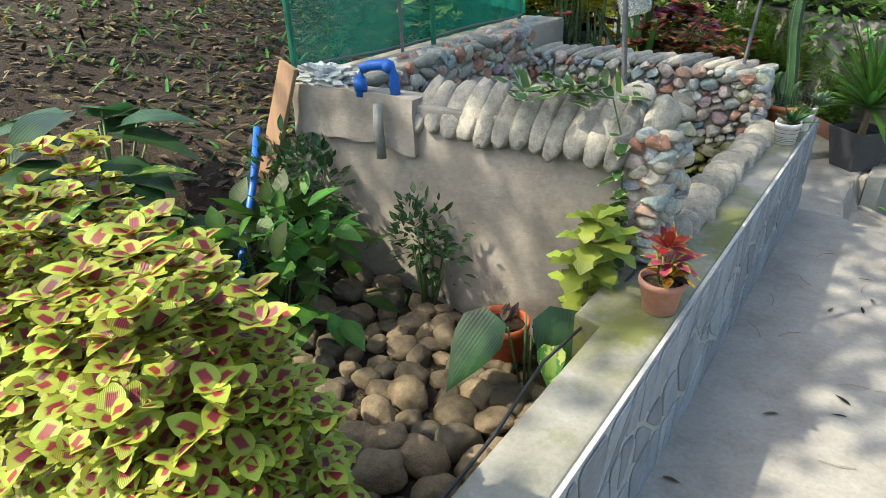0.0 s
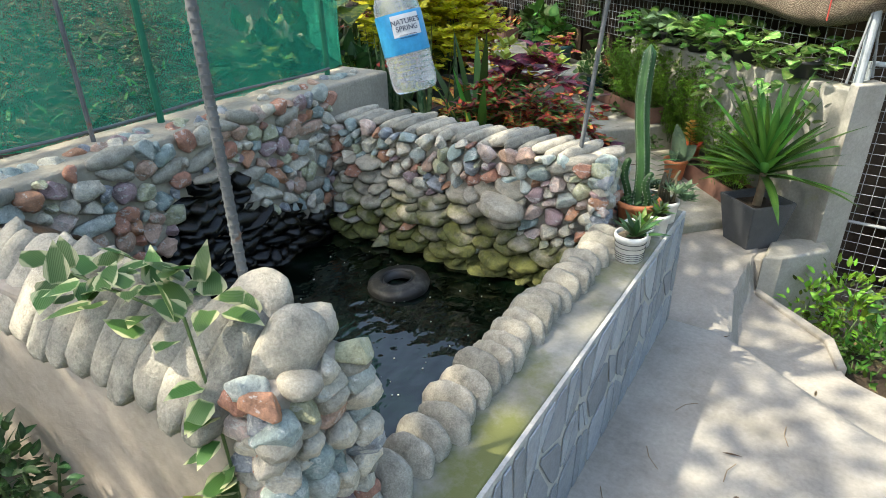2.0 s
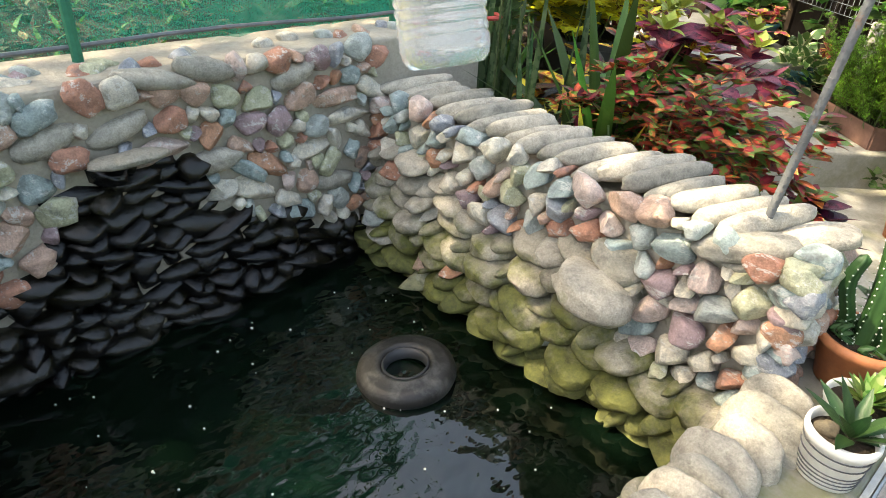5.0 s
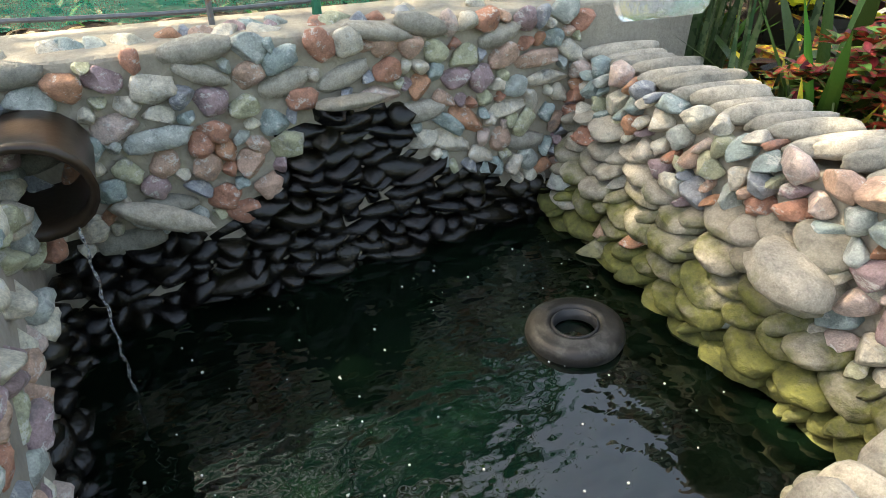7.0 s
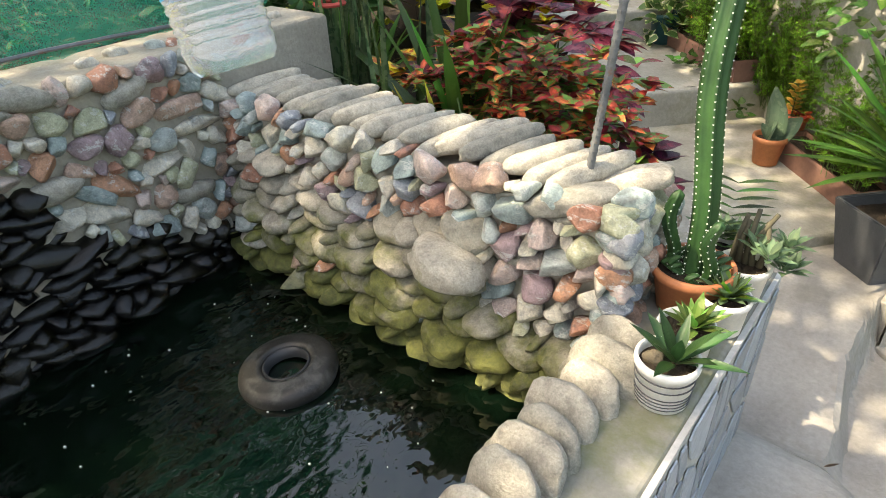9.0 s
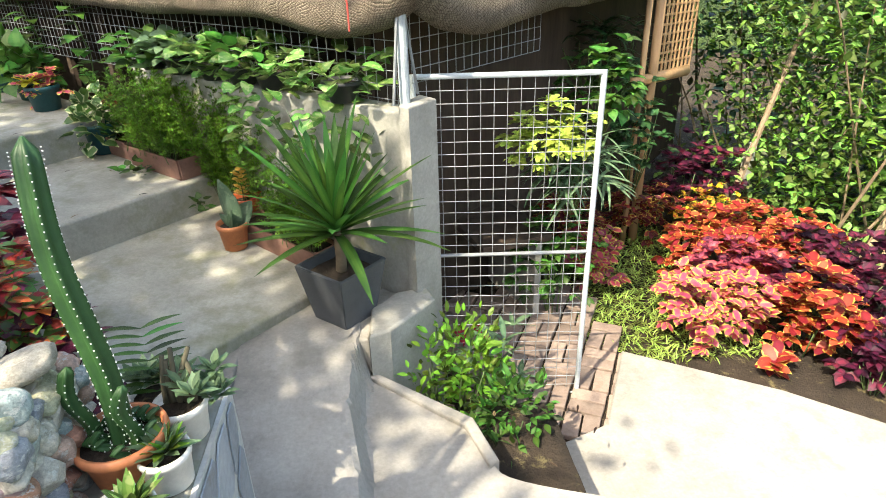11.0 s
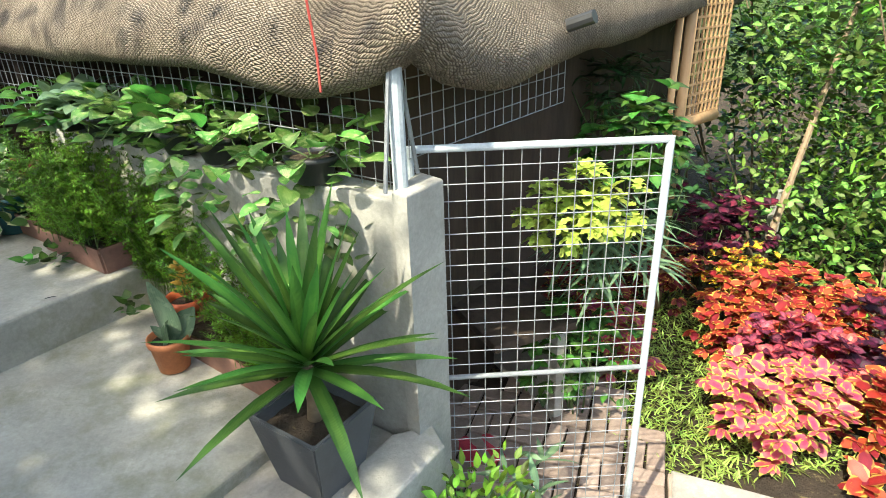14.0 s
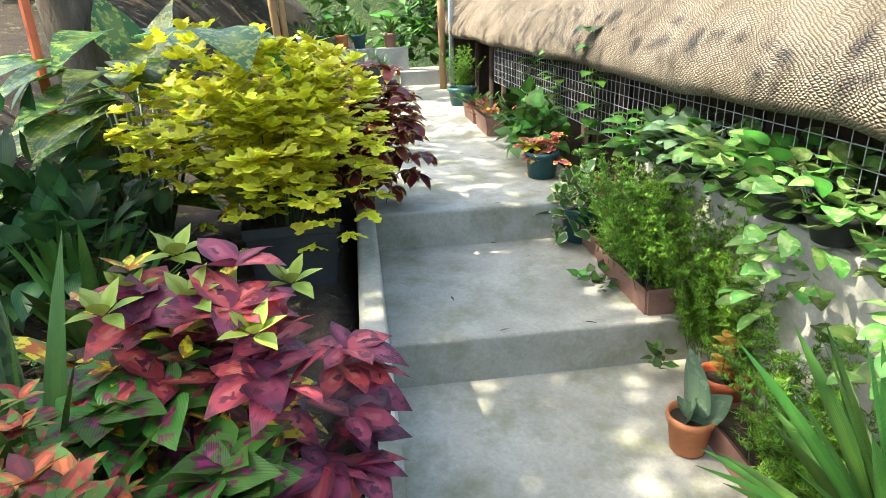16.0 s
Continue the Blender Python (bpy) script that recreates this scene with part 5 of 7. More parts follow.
def cactus(parent, base, top, rad, ribs=6, name="cactus_stem"):
    bm = bmesh.new()
    N, S = 22, ribs * 4
    base, top = Vector(base), Vector(top)
    rings = []
    for i in range(N + 1):
        t = i / N
        c = base.lerp(top, t) + Vector((0.008 * math.sin(t * 7), 0.006 * math.cos(t * 5), 0))
        k = rad * (0.86 + 0.14 * math.sin(t * 3)) * (1 if t < 0.93 else math.sqrt(max(0.02, 1 - ((t - 0.93) / 0.07) ** 2)))
        rings.append([bm.verts.new(c + Vector((math.cos(6.283 * j / S), math.sin(6.283 * j / S), 0)) * k * (1 + 0.22 * math.cos(ribs * 6.283 * j / S))) for j in range(S)])
    for a, c in zip(rings, rings[1:]):
        for j in range(S):
            bm.faces.new((a[j], a[(j + 1) % S], c[(j + 1) % S], c[j]))
    bm.faces.new(rings[-1])
    stem = part(name, bm, "cactus", parent, smooth=True)
    bm = bmesh.new()
    for j in range(ribs):
        for i in range(1, int((top - base).length / 0.014)):
            t = i * 0.014 / (top - base).length
            c = base.lerp(top, t) + Vector((math.cos(6.283 * j / ribs), math.sin(6.283 * j / ribs), 0)) * rad * 1.2 + Vector((0.008 * math.sin(t * 7), 0.006 * math.cos(t * 5), 0))
            box(bm, c, (0.0022, 0.0022, 0.0022), 0.7)
    tagged(part("spines", bm, "white_pot", stem, "pale spine cushions"), kind="stuff")


cactus(CP, (0.0, 0.0, 0.09), (-0.055, 0.09, 0.665), 0.023)
cactus(CP, (0.03, -0.02, 0.09), (0.035, -0.02, 0.235), 0.012, 5)
cactus(CP, (-0.05, 0.0, 0.09), (-0.06, 0.0, 0.27), 0.013, 5)
for k in range(14):
    a = r.uniform(0, 6.28)
    q = r.uniform(0.03, 0.065)
    cactus(CP, (math.cos(a) * q, math.sin(a) * q, 0.085), (math.cos(a) * q * 1.15, math.sin(a) * q * 1.15, r.uniform(0.11, 0.14)), 0.008, 5, "cactus_pup")
# white pots in a row
WP = pot("succulent_pot", (-0.072, 2.475, Z), 0.056, 0.047, 0.1, "white_pot", "white ribbed pot with dark lines, a spiky aloe and a pebble", "white pots on the ledge", lines=(0.12, 0.2, 0.28, 0.36, 0.55, 0.72))
rosette(WP, r, (0.01, 0.01, 0.085), 11, (0.1, 0.026), "lance", "lf_dark", 0.25, 1.2, 0.1, cup=0.5)
share("pebble", ICO_B[0], spot((-0.022, -0.01, 0.09), ((1, 0, 0.3), (0, 0, 1)), (0.035, 0.026, 0.026)), WP)
WP2 = pot("succulent_pot", (-0.085, 2.605, Z), 0.055, 0.047, 0.08, "white_pot", "white pot with a yellow-green succulent rosette", "white pots on the ledge")
rosette(WP2, r, (0.012, 0.005, 0.075), 22, (0.062, 0.02), "lance", "lf_hoya", 0.2, 1.3, 0.0, cup=0.4)
WP3 = pot("succulent_pot", (-0.055, 2.735, Z), 0.05, 0.042, 0.085, "white_pot", "white pot with a pale green rosette", "white pots on the ledge")
rosette(WP3, r, (0, 0, 0.08), 26, (0.058, 0.022), "ovate", "lf_grey", 0.1, 1.3, -0.1, cup=0.4)
rosette(WP3, r, (0, 0, 0.085), 18, (0.05, 0.018), "ovate", "lf_fern", 0.2, 1.2, -0.1, cup=0.4, name="inner_leaves")
WP4 = pot("succulent_pot", (-0.06, 2.87, Z), 0.055, 0.045, 0.09, "white_pot", "white pot with dry cactus fingers and trailing grey succulents", "white pots on the ledge")
for k in range(5):
    bm = bmesh.new()
    x0 = -0.03 + 0.014 * k
    tube(bm, [(x0, 0.01, 0.08), (x0 + r.uniform(-0.01, 0.015), 0.015, 0.13), (x0 + r.uniform(-0.005, 0.03), 0.02, r.uniform(0.16, 0.21))], 0.0075, 7, 0.005)
    part("dry_stem", bm, "cactus_dry", WP4, smooth=True)
for k in range(7):
    rosette(WP4, r, (0.02 + r.uniform(-0.02, 0.09), r.uniform(-0.05, 0.08), 0.1 + r.uniform(-0.01, 0.05)), 14, (0.04, 0.017), "ovate", "lf_grey", 0.1, 1.2, 0, "trailing_leaves", 0.4)
WP5 = pot("succulent_pot", (-0.13, 2.92, Z), 0.05, 0.042, 0.08, "white_pot", "white pot with long serrated green leaves", "white pots on the ledge")
L = Leaves()
for k in range(9):
    for s in (-1, 1):
        L.add((0.01, 0.0, 0.08 + 0.02 * k), (s * 0.8 + 0.2, 0.35 * s, 0.35), 0.085, 0.018, "lance", 0.3)
L.make("leaves", "lf_green", WP5)
for k in range(5):
    rosette(WP5, r, (r.uniform(-0.05, 0.05), r.uniform(-0.05, 0.05), 0.1), 10, (0.05, 0.02), "ovate", "lf_grey", 0.1, 1.1, 0.1, "low_leaves", 0.3)

# ---- near bed: pots and plants by the wall ----
RP = pot("coleus_pot", (-0.068, 0.74, Z), 0.062, 0.046, 0.1, "terracotta_pink", "faded terracotta pot with a red and yellow coleus")
rosette(RP, r, (0, 0, 0.19), 11, (0.062, 0.032), "ovate", "lf_orange", 0.1, 1.3, 0.3)
rosette(RP, r, (0.01, 0.02, 0.14), 14, (0.075, 0.036), "ovate", "lf_salmon", -0.1, 0.9, 0.6, "lower_leaves")
rosette(RP, r, (0.02, -0.02, 0.12), 10, (0.06, 0.03), "ovate", "lf_croton", -0.1, 0.8, 0.6, "base_leaves")
stems("stem_cluster", r, (0, 0, 0.08), 0.03, 4, RP, height=0.12, rad=0.005)
TP = pot("bed_pot", (-0.55, 0.72, 0.15), 0.088, 0.065, 0.15, "orange_pot", "red-orange plastic pot half hidden by big leaves")
leaves_on(TP, r, (0, 0, 0.12), 10, (0.07, 0.03), "ovate", "litter", 0.06, (0, 0.02))
YC = empty("young_coleus", Matrix.Translation((-0.30, 0.8, 0.22)), "tall lime-yellow coleus beside the plaster wall", "plant")
for k, (zz, nn, sz) in enumerate(((0.47, 9, 0.09), (0.40, 9, 0.12), (0.32, 9, 0.125), (0.24, 7, 0.11), (0.16, 6, 0.09))):
    rosette(YC, r, (0.01 * math.sin(k * 2), 0.01 * math.cos(k), zz), nn, (sz, sz * 0.72), "jag", "lf_pale", -0.2, 0.7, 0.7)
stems("stem_cluster", r, (0, 0, 0), 0.02, 2, YC, height=0.5, rad=0.007)
AN = empty("heart_leaf_plant", Matrix.Translation((-0.40, 0.56, 0.14)), "dark glossy heart-leaved plant drooping over the stones", "plant")
L = Leaves()
for p, d, s in (((-0.06, -0.02, 0.30), (-0.25, -0.55, -0.55), 0.27), ((0.10, 0.1, 0.32), (0.12, -0.45, -0.75), 0.24), ((0.03, 0.1, 0.27), (0.5, -0.4, -0.5), 0.14)):
    L.add(p, d, s, s * 0.75, "heart", 0.25, 0.22)
L.make("leaves", "lf_gloss", AN)
stems("stem_cluster", r, (0, 0.05, 0), 0.06, 4, AN, height=0.3, rad=0.006)
LV = empty("yellowing_leaf", Matrix.Translation((-0.24, 0.55, 0.4)), "curled yellowing leaf by the ledge", "leaf")
L = Leaves()
L.add((-0.05, 0, 0), (0.3, -0.6, -0.4), 0.13, 0.08, "heart", 0.8, 0.5)
L.make("blade", "lf_pothos", LV)

bush("creeping_shrub", (-0.96, 0.84, 0.14), (0.17, 0.10, 0.50), 260, (0.045, 0.02), "lance", "lf_dark", "dark small-leaved shrub against the plaster wall", "shrub", 5, 6, 0.3, False)
bush("creeping_shrub", (-1.58, 0.78, 0.28), (0.26, 0.16, 0.5), 380, (0.055, 0.024), "lance", "lf_dark", "dark green creeper at the corner of the pond wall", "shrub", 6, 6, 0.3, False)
bush("broad_leaf_plant", (-1.4, 0.48, 0.14), (0.36, 0.42, 0.5), 210, (0.14, 0.075), "ovate", "lf_green", "broad-leaved green plant at the edge of the stones", "plant", 8, 7, 0.4, False)
bush("broad_leaf_plant", (-1.55, 0.1, 0.2), (0.28, 0.3, 0.36), 80, (0.15, 0.08), "ovate", "lf_green", "broad-leaved green plant on the slope", "plant", 18, 6, 0.4, False)
for base, size, count, seed in (((-0.42, -0.42, 0.12), (0.29, 0.26, 1.02), 3600, 9), ((-0.86, -0.36, 0.12), (0.4, 0.34, 1.02), 4200, 10)):
    bush("coleus_bush", base, size, count, (0.042, 0.034), "round", "lf_redcentre", "dense lime-green coleus bush with dark red leaf centres", "coleus", seed, 11, 0.5, True)
DB = empty("dumb_cane", Matrix.Translation((-2.15, 0.30, 0.4)), "large dark-leaved plant with pale streaks on the slope", "plant")
L = Leaves()
for k in range(16):
    a = r.uniform(0, 6.28)
    L.add((math.cos(a) * 0.12, math.sin(a) * 0.12, r.uniform(0.22, 0.5)), (math.cos(a), math.sin(a), r.uniform(-0.1, 0.4)), r.uniform(0.28, 0.42), r.uniform(0.15, 0.24), "heart", 0.7, 0.15)
L.make("leaves", "lf_dark", DB)
L = Leaves()
for k in range(14):
    a = r.uniform(0, 6.28)
    L.add((0.2 + math.cos(a) * 0.12, -0.1 + math.sin(a) * 0.1, r.uniform(0.08, 0.3)), (math.cos(a), math.sin(a), r.uniform(0.0, 0.6)), r.uniform(0.2, 0.3), r.uniform(0.08, 0.12), "lance", 0.7, 0.15)
L.make("streaked_leaves", "lf_pothos", DB)
stems("stem_cluster", r, (0, 0, 0), 0.2, 10, DB, height=0.45, rad=0.01)

# trailing variegated creeper over the near cap stones
CR = empty("variegated_creeper", Matrix.Translation((-0.4, 1.0, 0.97)), "variegated green and cream creeper over the cap stones", "creeper")
L = Leaves()
for k in range(44):
    t = r.random()
    x = -0.27 + 0.42 * t
    L.add((x - 0.02, r.uniform(-0.1, 0.05), r.uniform(0.0, 0.055)), (r.uniform(-1, 1), r.uniform(-1, 0.5), r.uniform(-0.1, 0.9)), r.uniform(0.045, 0.08), r.uniform(0.035, 0.058), "heart", 0.3)
for k in range(20):
    L.add((0.12 + r.uniform(-0.03, 0.03), -0.065, -0.03 - 0.42 * r.random()), (r.uniform(-1, 1), -0.7, r.uniform(-0.6, 0.4)), r.uniform(0.045, 0.075), r.uniform(0.035, 0.055), "heart", 0.3)
L.make("leaves", "lf_cream", CR)
bm = bmesh.new()
tube(bm, [(-0.28, -0.03, 0.01), (-0.1, -0.05, 0.035), (0.06, -0.04, 0.03), (0.11, -0.055, -0.1), (0.125, -0.055, -0.3), (0.12, -0.055, -0.5)], 0.003, 5)
part("vine", bm, "stem", CR)
bm = bmesh.new()
tube(bm, [(-0.26, 1.02, 0.62), (-0.2, 1.0, 0.58), (-0.19, 0.98, 0.5), (-0.19, 0.9, 0.515), (-0.22, 0.7, 0.46), (-0.24, 0.4, 0.46), (-0.2, 0.1, 0.47), (-0.19, -0.3, 0.46)], 0.005, 6)
tagged(part("cable", bm, "black_pot"), "thin black cable along the ledge", "cable")


# ---- landing: yucca in a stone pot ----
r = random.Random(33)
YP = empty("yucca_pot", pose(0.155, 4.33, -0.152, 0, 0, 10), "square speckled dark stone pot with a spiky green yucca", "plant pot")
bm = bmesh.new()


def sq(w, z):
    return [bm.verts.new((sx * w / 2, sy * w / 2, z)) for sx, sy in ((-1, -1), (1, -1), (1, 1), (-1, 1))]


rs = [sq(0.2, 0), sq(0.295, 0.29), sq(0.262, 0.29), sq(0.24, 0.22)]
bm.faces.new(rs[0][::-1])
for a, c in zip(rs, rs[1:]):
    for k in range(4):
        bm.faces.new((a[k], a[(k + 1) % 4], c[(k + 1) % 4], c[k]))
bmesh.ops.bevel(bm, geom=[e for e in bm.edges], offset=0.004, segments=2, affect="EDGES")
pb = part("pot", bm, "granite_pot", YP)
pb.matrix_basis = Matrix.Rotation(radians(38), 4, "Z")
bm = bmesh.new()
bmesh.ops.create_grid(bm, x_segments=8, y_segments=8, size=0.125)
for v in bm.verts:
    v.co.z = 0.245 + 0.01 * noise.noise(v.co * 40)
ps = part("potting_soil", bm, "soil", YP)
ps.matrix_basis = Matrix.Rotation(radians(38), 4, "Z")
bm = bmesh.new()
tube(bm, [(0, 0, 0.22), (0.005, 0, 0.32), (0, 0, 0.44)], 0.028, 10, 0.02)
part("trunk", bm, "twig", YP, smooth=True)
L = Leaves()
for k in range(56):
    a = k * 2.39996 + r.uniform(-0.2, 0.2)
    t = k / 56
    el = 0.05 + 1.35 * t ** 0.8
    d = Vector((math.cos(a) * math.cos(el), math.sin(a) * math.cos(el), math.sin(el)))
    L.add((d.x * 0.02, d.y * 0.02, 0.42 + 0.09 * t), d, r.uniform(0.36, 0.56), r.uniform(0.042, 0.058), "sword", r.uniform(0.2, 0.55) * (1.15 - t), 0.35)
L.make("leaves", "lf_yucca", YP)

# pots along the right side of the path
OP = pot("sansevieria_pot", (-0.45, 4.92, -0.038), 0.083, 0.06, 0.15, "terracotta", "orange pot with a broad-leaved snake plant")
L = Leaves()
for d, s, w in (((-0.12, 0.05, 1), 0.27, 0.15), ((0.55, 0.1, 0.7), 0.18, 0.11), ((0.2, -0.5, 0.8), 0.16, 0.1), ((-0.5, -0.1, 0.9), 0.1, 0.05)):
    L.add((0, 0, 0.12), d, s, w, "round", 0.1, 0.35, 1.35)
L.make("leaves", "lf_paddle", OP)
RO = pot("gold_plant_pot", (-0.42, 5.14, -0.028), 0.085, 0.065, 0.2, "orange_pot", "red-orange pot with a pale gold leafy stem")
L = Leaves()
for k in range(30):
    a = k * 2.4
    L.add((0.01 * math.cos(a), 0.01 * math.sin(a), 0.2 + 0.16 * k / 30), (math.cos(a), math.sin(a), 0.5), 0.042, 0.034, "round", 0.3)
L.make("leaves", "lf_gold", RO)
stems("stem_cluster", r, (0, 0, 0.17), 0.01, 1, RO, height=0.18, rad=0.004)
rosette(RO, r, (0.06, -0.03, 0.2), 5, (0.06, 0.035), "ovate", "lf_orange", 0, 0.8, 0.6, "side_leaves")

TR_A = LEAN
T1 = trough("trough_planter", pose(*pl(-0.75, 1.18), -0.058, 0, -4, math.degrees(TR_A)), 0.62, 0.17, 0.13, "brown_planter", "brown plastic trough with feathery asparagus fern", "troughs along the path")
T2 = trough("trough_planter", pose(*pl(0.32, 1.17), 0.207, 0, 0, math.degrees(TR_A)), 0.6, 0.17, 0.13, "brown_planter", "brown plastic trough with feathery asparagus fern", "troughs along the path")
T4 = trough("trough_planter", pose(*pl(0.82, 1.2), 0.207, 0, 0, math.degrees(TR_A)), 0.34, 0.16, 0.12, "brown_planter", "short brown trough with low green leaves", "troughs along the path")


def fern(ob, r, centre, ln, w, fronds, height, material="lf_fern"):
    """Feathery upright sprays: thin stems set with fine needles."""
    L = Leaves()
    bm = bmesh.new()
    for k in range(fronds):
        x0, y0 = centre[0] + r.uniform(-ln / 2, ln / 2), centre[1] + r.uniform(-w / 2, w / 2)
        h = height * r.uniform(0.5, 1.1)
        lean = Vector((r.uniform(-0.25, 0.25), r.uniform(-0.3, 0.3), 1))
        pts = []
        for i in range(7):
            t = i / 6
            pts.append(Vector((x0, y0, centre[2])) + lean * h * t + Vector((lean.x, lean.y, 0)) * t * t * 0.25)
        tube(bm, pts, 0.0018, 4, 0.0008, cap=False)
        for i in range(int(26 * h / 0.4)):
            t = r.uniform(0.12, 1)
            q = t * 6
            b0 = pts[int(min(5, q))].lerp(pts[int(min(5, q)) + 1], q - int(min(5, q)))
            a = r.uniform(0, 6.28)
            tw = Vector((math.cos(a), math.sin(a), r.uniform(0.1, 0.7))) * r.uniform(0.03, 0.06) * (1.25 - t * 0.7)
            for j in range(6):
                p = b0 + tw * (j + 1) / 6
                for s in (0, 1, 2):
                    c = r.uniform(0, 6.28)
                    L.add(p, (math.cos(c), math.sin(c), r.uniform(0, 0.9)), r.uniform(0.016, 0.026), 0.0042, "needle", 0)
    L.make("fronds", material, ob)
    tagged(part("stem_cluster", bm, "stem", ob), kind="stuff")


fern(T1, r, (-0.1, 0.04, 0.1), 0.36, 0.1, 34, 0.5)
fern(T2, r, (0.0, 0.03, 0.1), 0.55, 0.14, 70, 0.5)
FB = empty("asparagus_fern", pose(*pl(0.12, 1.29), 0.2, 0, 0, math.degrees(TR_A)), "tall feathery asparagus fern against the block wall", "fern")
fern(FB, r, (0.0, 0.0, -0.12), 1.1, 0.07, 110, 0.66)
leaves_on(T4, r, (0, 0, 0.12), 50, (0.08, 0.05), "heart", "lf_green", 0.14, (0, 0.12), 0.6, 0.6)
rosette(T4, r, (-0.02, -0.06, 0.22), 14, (0.09, 0.055), "ovate", "lf_redyellow", -0.3, 0.8, 0.7, "maroon_leaves")
rosette(T4, r, (0.06, -0.03, 0.34), 10, (0.09, 0.055), "ovate", "lf_redyellow", -0.3, 0.8, 0.7, "maroon_leaves")
CL = empty("ground_creeper", pose(*pl(0.38, 1.0), 0.207), "small green weeds at the foot of the trough", "weed")
leaves_on(CL, r, (0, 0, 0.015), 26, (0.06, 0.045), "heart", "lf_green", 0.09, (0, 0.05), 0.3, 0.4)
CL2 = empty("ground_creeper", pose(*pl(-0.15, 1.08), -0.012), "small green weeds growing from the joint", "weed")
leaves_on(CL2, r, (0, 0, 0.05), 12, (0.06, 0.045), "heart", "lf_green", 0.04, (0, 0.1), 0.3, 0.4)

TE = pot("teal_pot", (*pl(1.0, 1.14), 0.207), 0.105, 0.08, 0.2, "teal_pot", "dark teal plastic pot with pale-veined green leaves", "pots along the path")
bush("pot_leaves", (0, 0, 0.18), (0.2, 0.2, 0.4), 110, (0.1, 0.075), "heart", "lf_cream", "", "", 41, 6, 0.6, False, parent=TE)
BK = pot("black_pot", (*pl(1.62, 1.1), 0.42), 0.11, 0.085, 0.17, "teal_pot", "dark plastic pot with yellow and pink coleus", "pots along the path")
bush("pot_leaves", (0, 0, 0.15), (0.17, 0.17, 0.3), 120, (0.08, 0.05), "jag", "lf_salmon", "", "", 42, 6, 0.5, True, parent=BK)
rosette(BK, r, (-0.05, -0.06, 0.2), 14, (0.08, 0.05), "jag", "lf_lime", -0.1, 0.8, 0.5, "lime_leaves")
for k, (a, b2) in enumerate(((2.1, 1.2), (2.6, 1.22))):
    P2 = pot("leafy_pot", (*pl(a, b2), 0.42), 0.1, 0.08, 0.17, "teal_pot", "dark pot with broad soft green leaves", "pots along the path")
    bush("pot_leaves", (0, 0, 0.15), (0.26, 0.26, 0.42), 110, (0.12, 0.1), "heart", "lf_green", "", "", 43 + k, 6, 0.6, False, parent=P2)
for k, a in enumerate((3.3, 3.95)):
    T = trough("trough_planter", pose(*pl(a, 1.12), 0.422, 0, 0, math.degrees(TR_A)), 0.55, 0.2, 0.16, "brown_planter", "brown plastic trough with low seedlings", "troughs along the path")
    leaves_on(T, r, (0, 0, 0.14), 40, (0.09, 0.05), "ovate", "lf_green" if k else "lf_redbush", 0.2, (0, 0.1), 0.7, 0.5)
P3 = pot("fern_pot", (*pl(5.0, 1.15), 0.42), 0.17, 0.13, 0.2, "teal_pot", "wide dark pot with feathery fern", "pots along the path")
fern(P3, r, (0, 0, 0.18), 0.26, 0.26, 26, 0.45)
for a, b2, s in ((2.3, 1.42, 0.9), (1.45, 1.38, 0.95), (3.0, 1.45, 0.7)):
    VN = empty("climbing_vine", pose(*pl(a, b2), 0.42), "soft broad-leaved vine climbing to the eave", "vine")
    L = Leaves()
    bm = bmesh.new()
    tube(bm, [(0, 0, 0), (0.05, -0.05, s * 0.4), (-0.02, -0.08, s * 0.75), (0.03, -0.12, s * 0.95)], 0.005, 6)
    part("stem", bm, "stem", VN)
    for k in range(26):
        t = r.random()
        c = r.uniform(0, 6.28)
        L.add((0.03 * math.cos(c), -0.08 * t + 0.03 * math.sin(c), s * (0.2 + 0.78 * t)), (math.cos(c), math.sin(c) - 0.4, 0.25), r.uniform(0.09, 0.15), r.uniform(0.08, 0.13), "heart", 0.7, 0.15)
    L.make("leaves", "lf_green", VN)

# pots sitting on the retaining wall
for k, a in enumerate((-1.12, -0.62, -0.38, -0.12, 0.2, 0.5)):
    HP = pot("hanging_pot", (*pl(a, 1.34), 0.765), 0.095, 0.06, 0.1, "black_pot", "black plastic bowl of round-leaved trailing plants on the wall", "bowls on the wall")
    mats = ("lf_hoya", "lf_hoya", "lf_green", "lf_hoya", "lf_grey", "lf_green")
    leaves_on(HP, r, (0, 0, 0.1), 70, (0.095, 0.078), "round", mats[k], 0.22, (-0.06, 0.12), 0.35, 0.7)
    if k < 2:
        leaves_on(HP, r, (-0.04, -0.08, 0.0), 64, (0.085, 0.066), "round", "lf_hoya", 0.22, (-0.24, 0.12), 0.2, 0.9, "trailing_leaves")
    if k >= 4:
        rosette(HP, r, (0, -0.03, 0.12), 12, (0.14, 0.085), "round", "lf_grey", 0.0, 1.1, 0.3, "big_leaves")
    for j in range(4):
        bm = bmesh.new()
        c = r.uniform(0, 6.28)
        tube(bm, [(0, 0, 0.08), (0.09 * math.cos(c), 0.09 * math.sin(c), 0.13), (0.17 * math.cos(c), 0.17 * math.sin(c), 0.05)], 0.003, 5)
        part("runner", bm, "stem", HP)

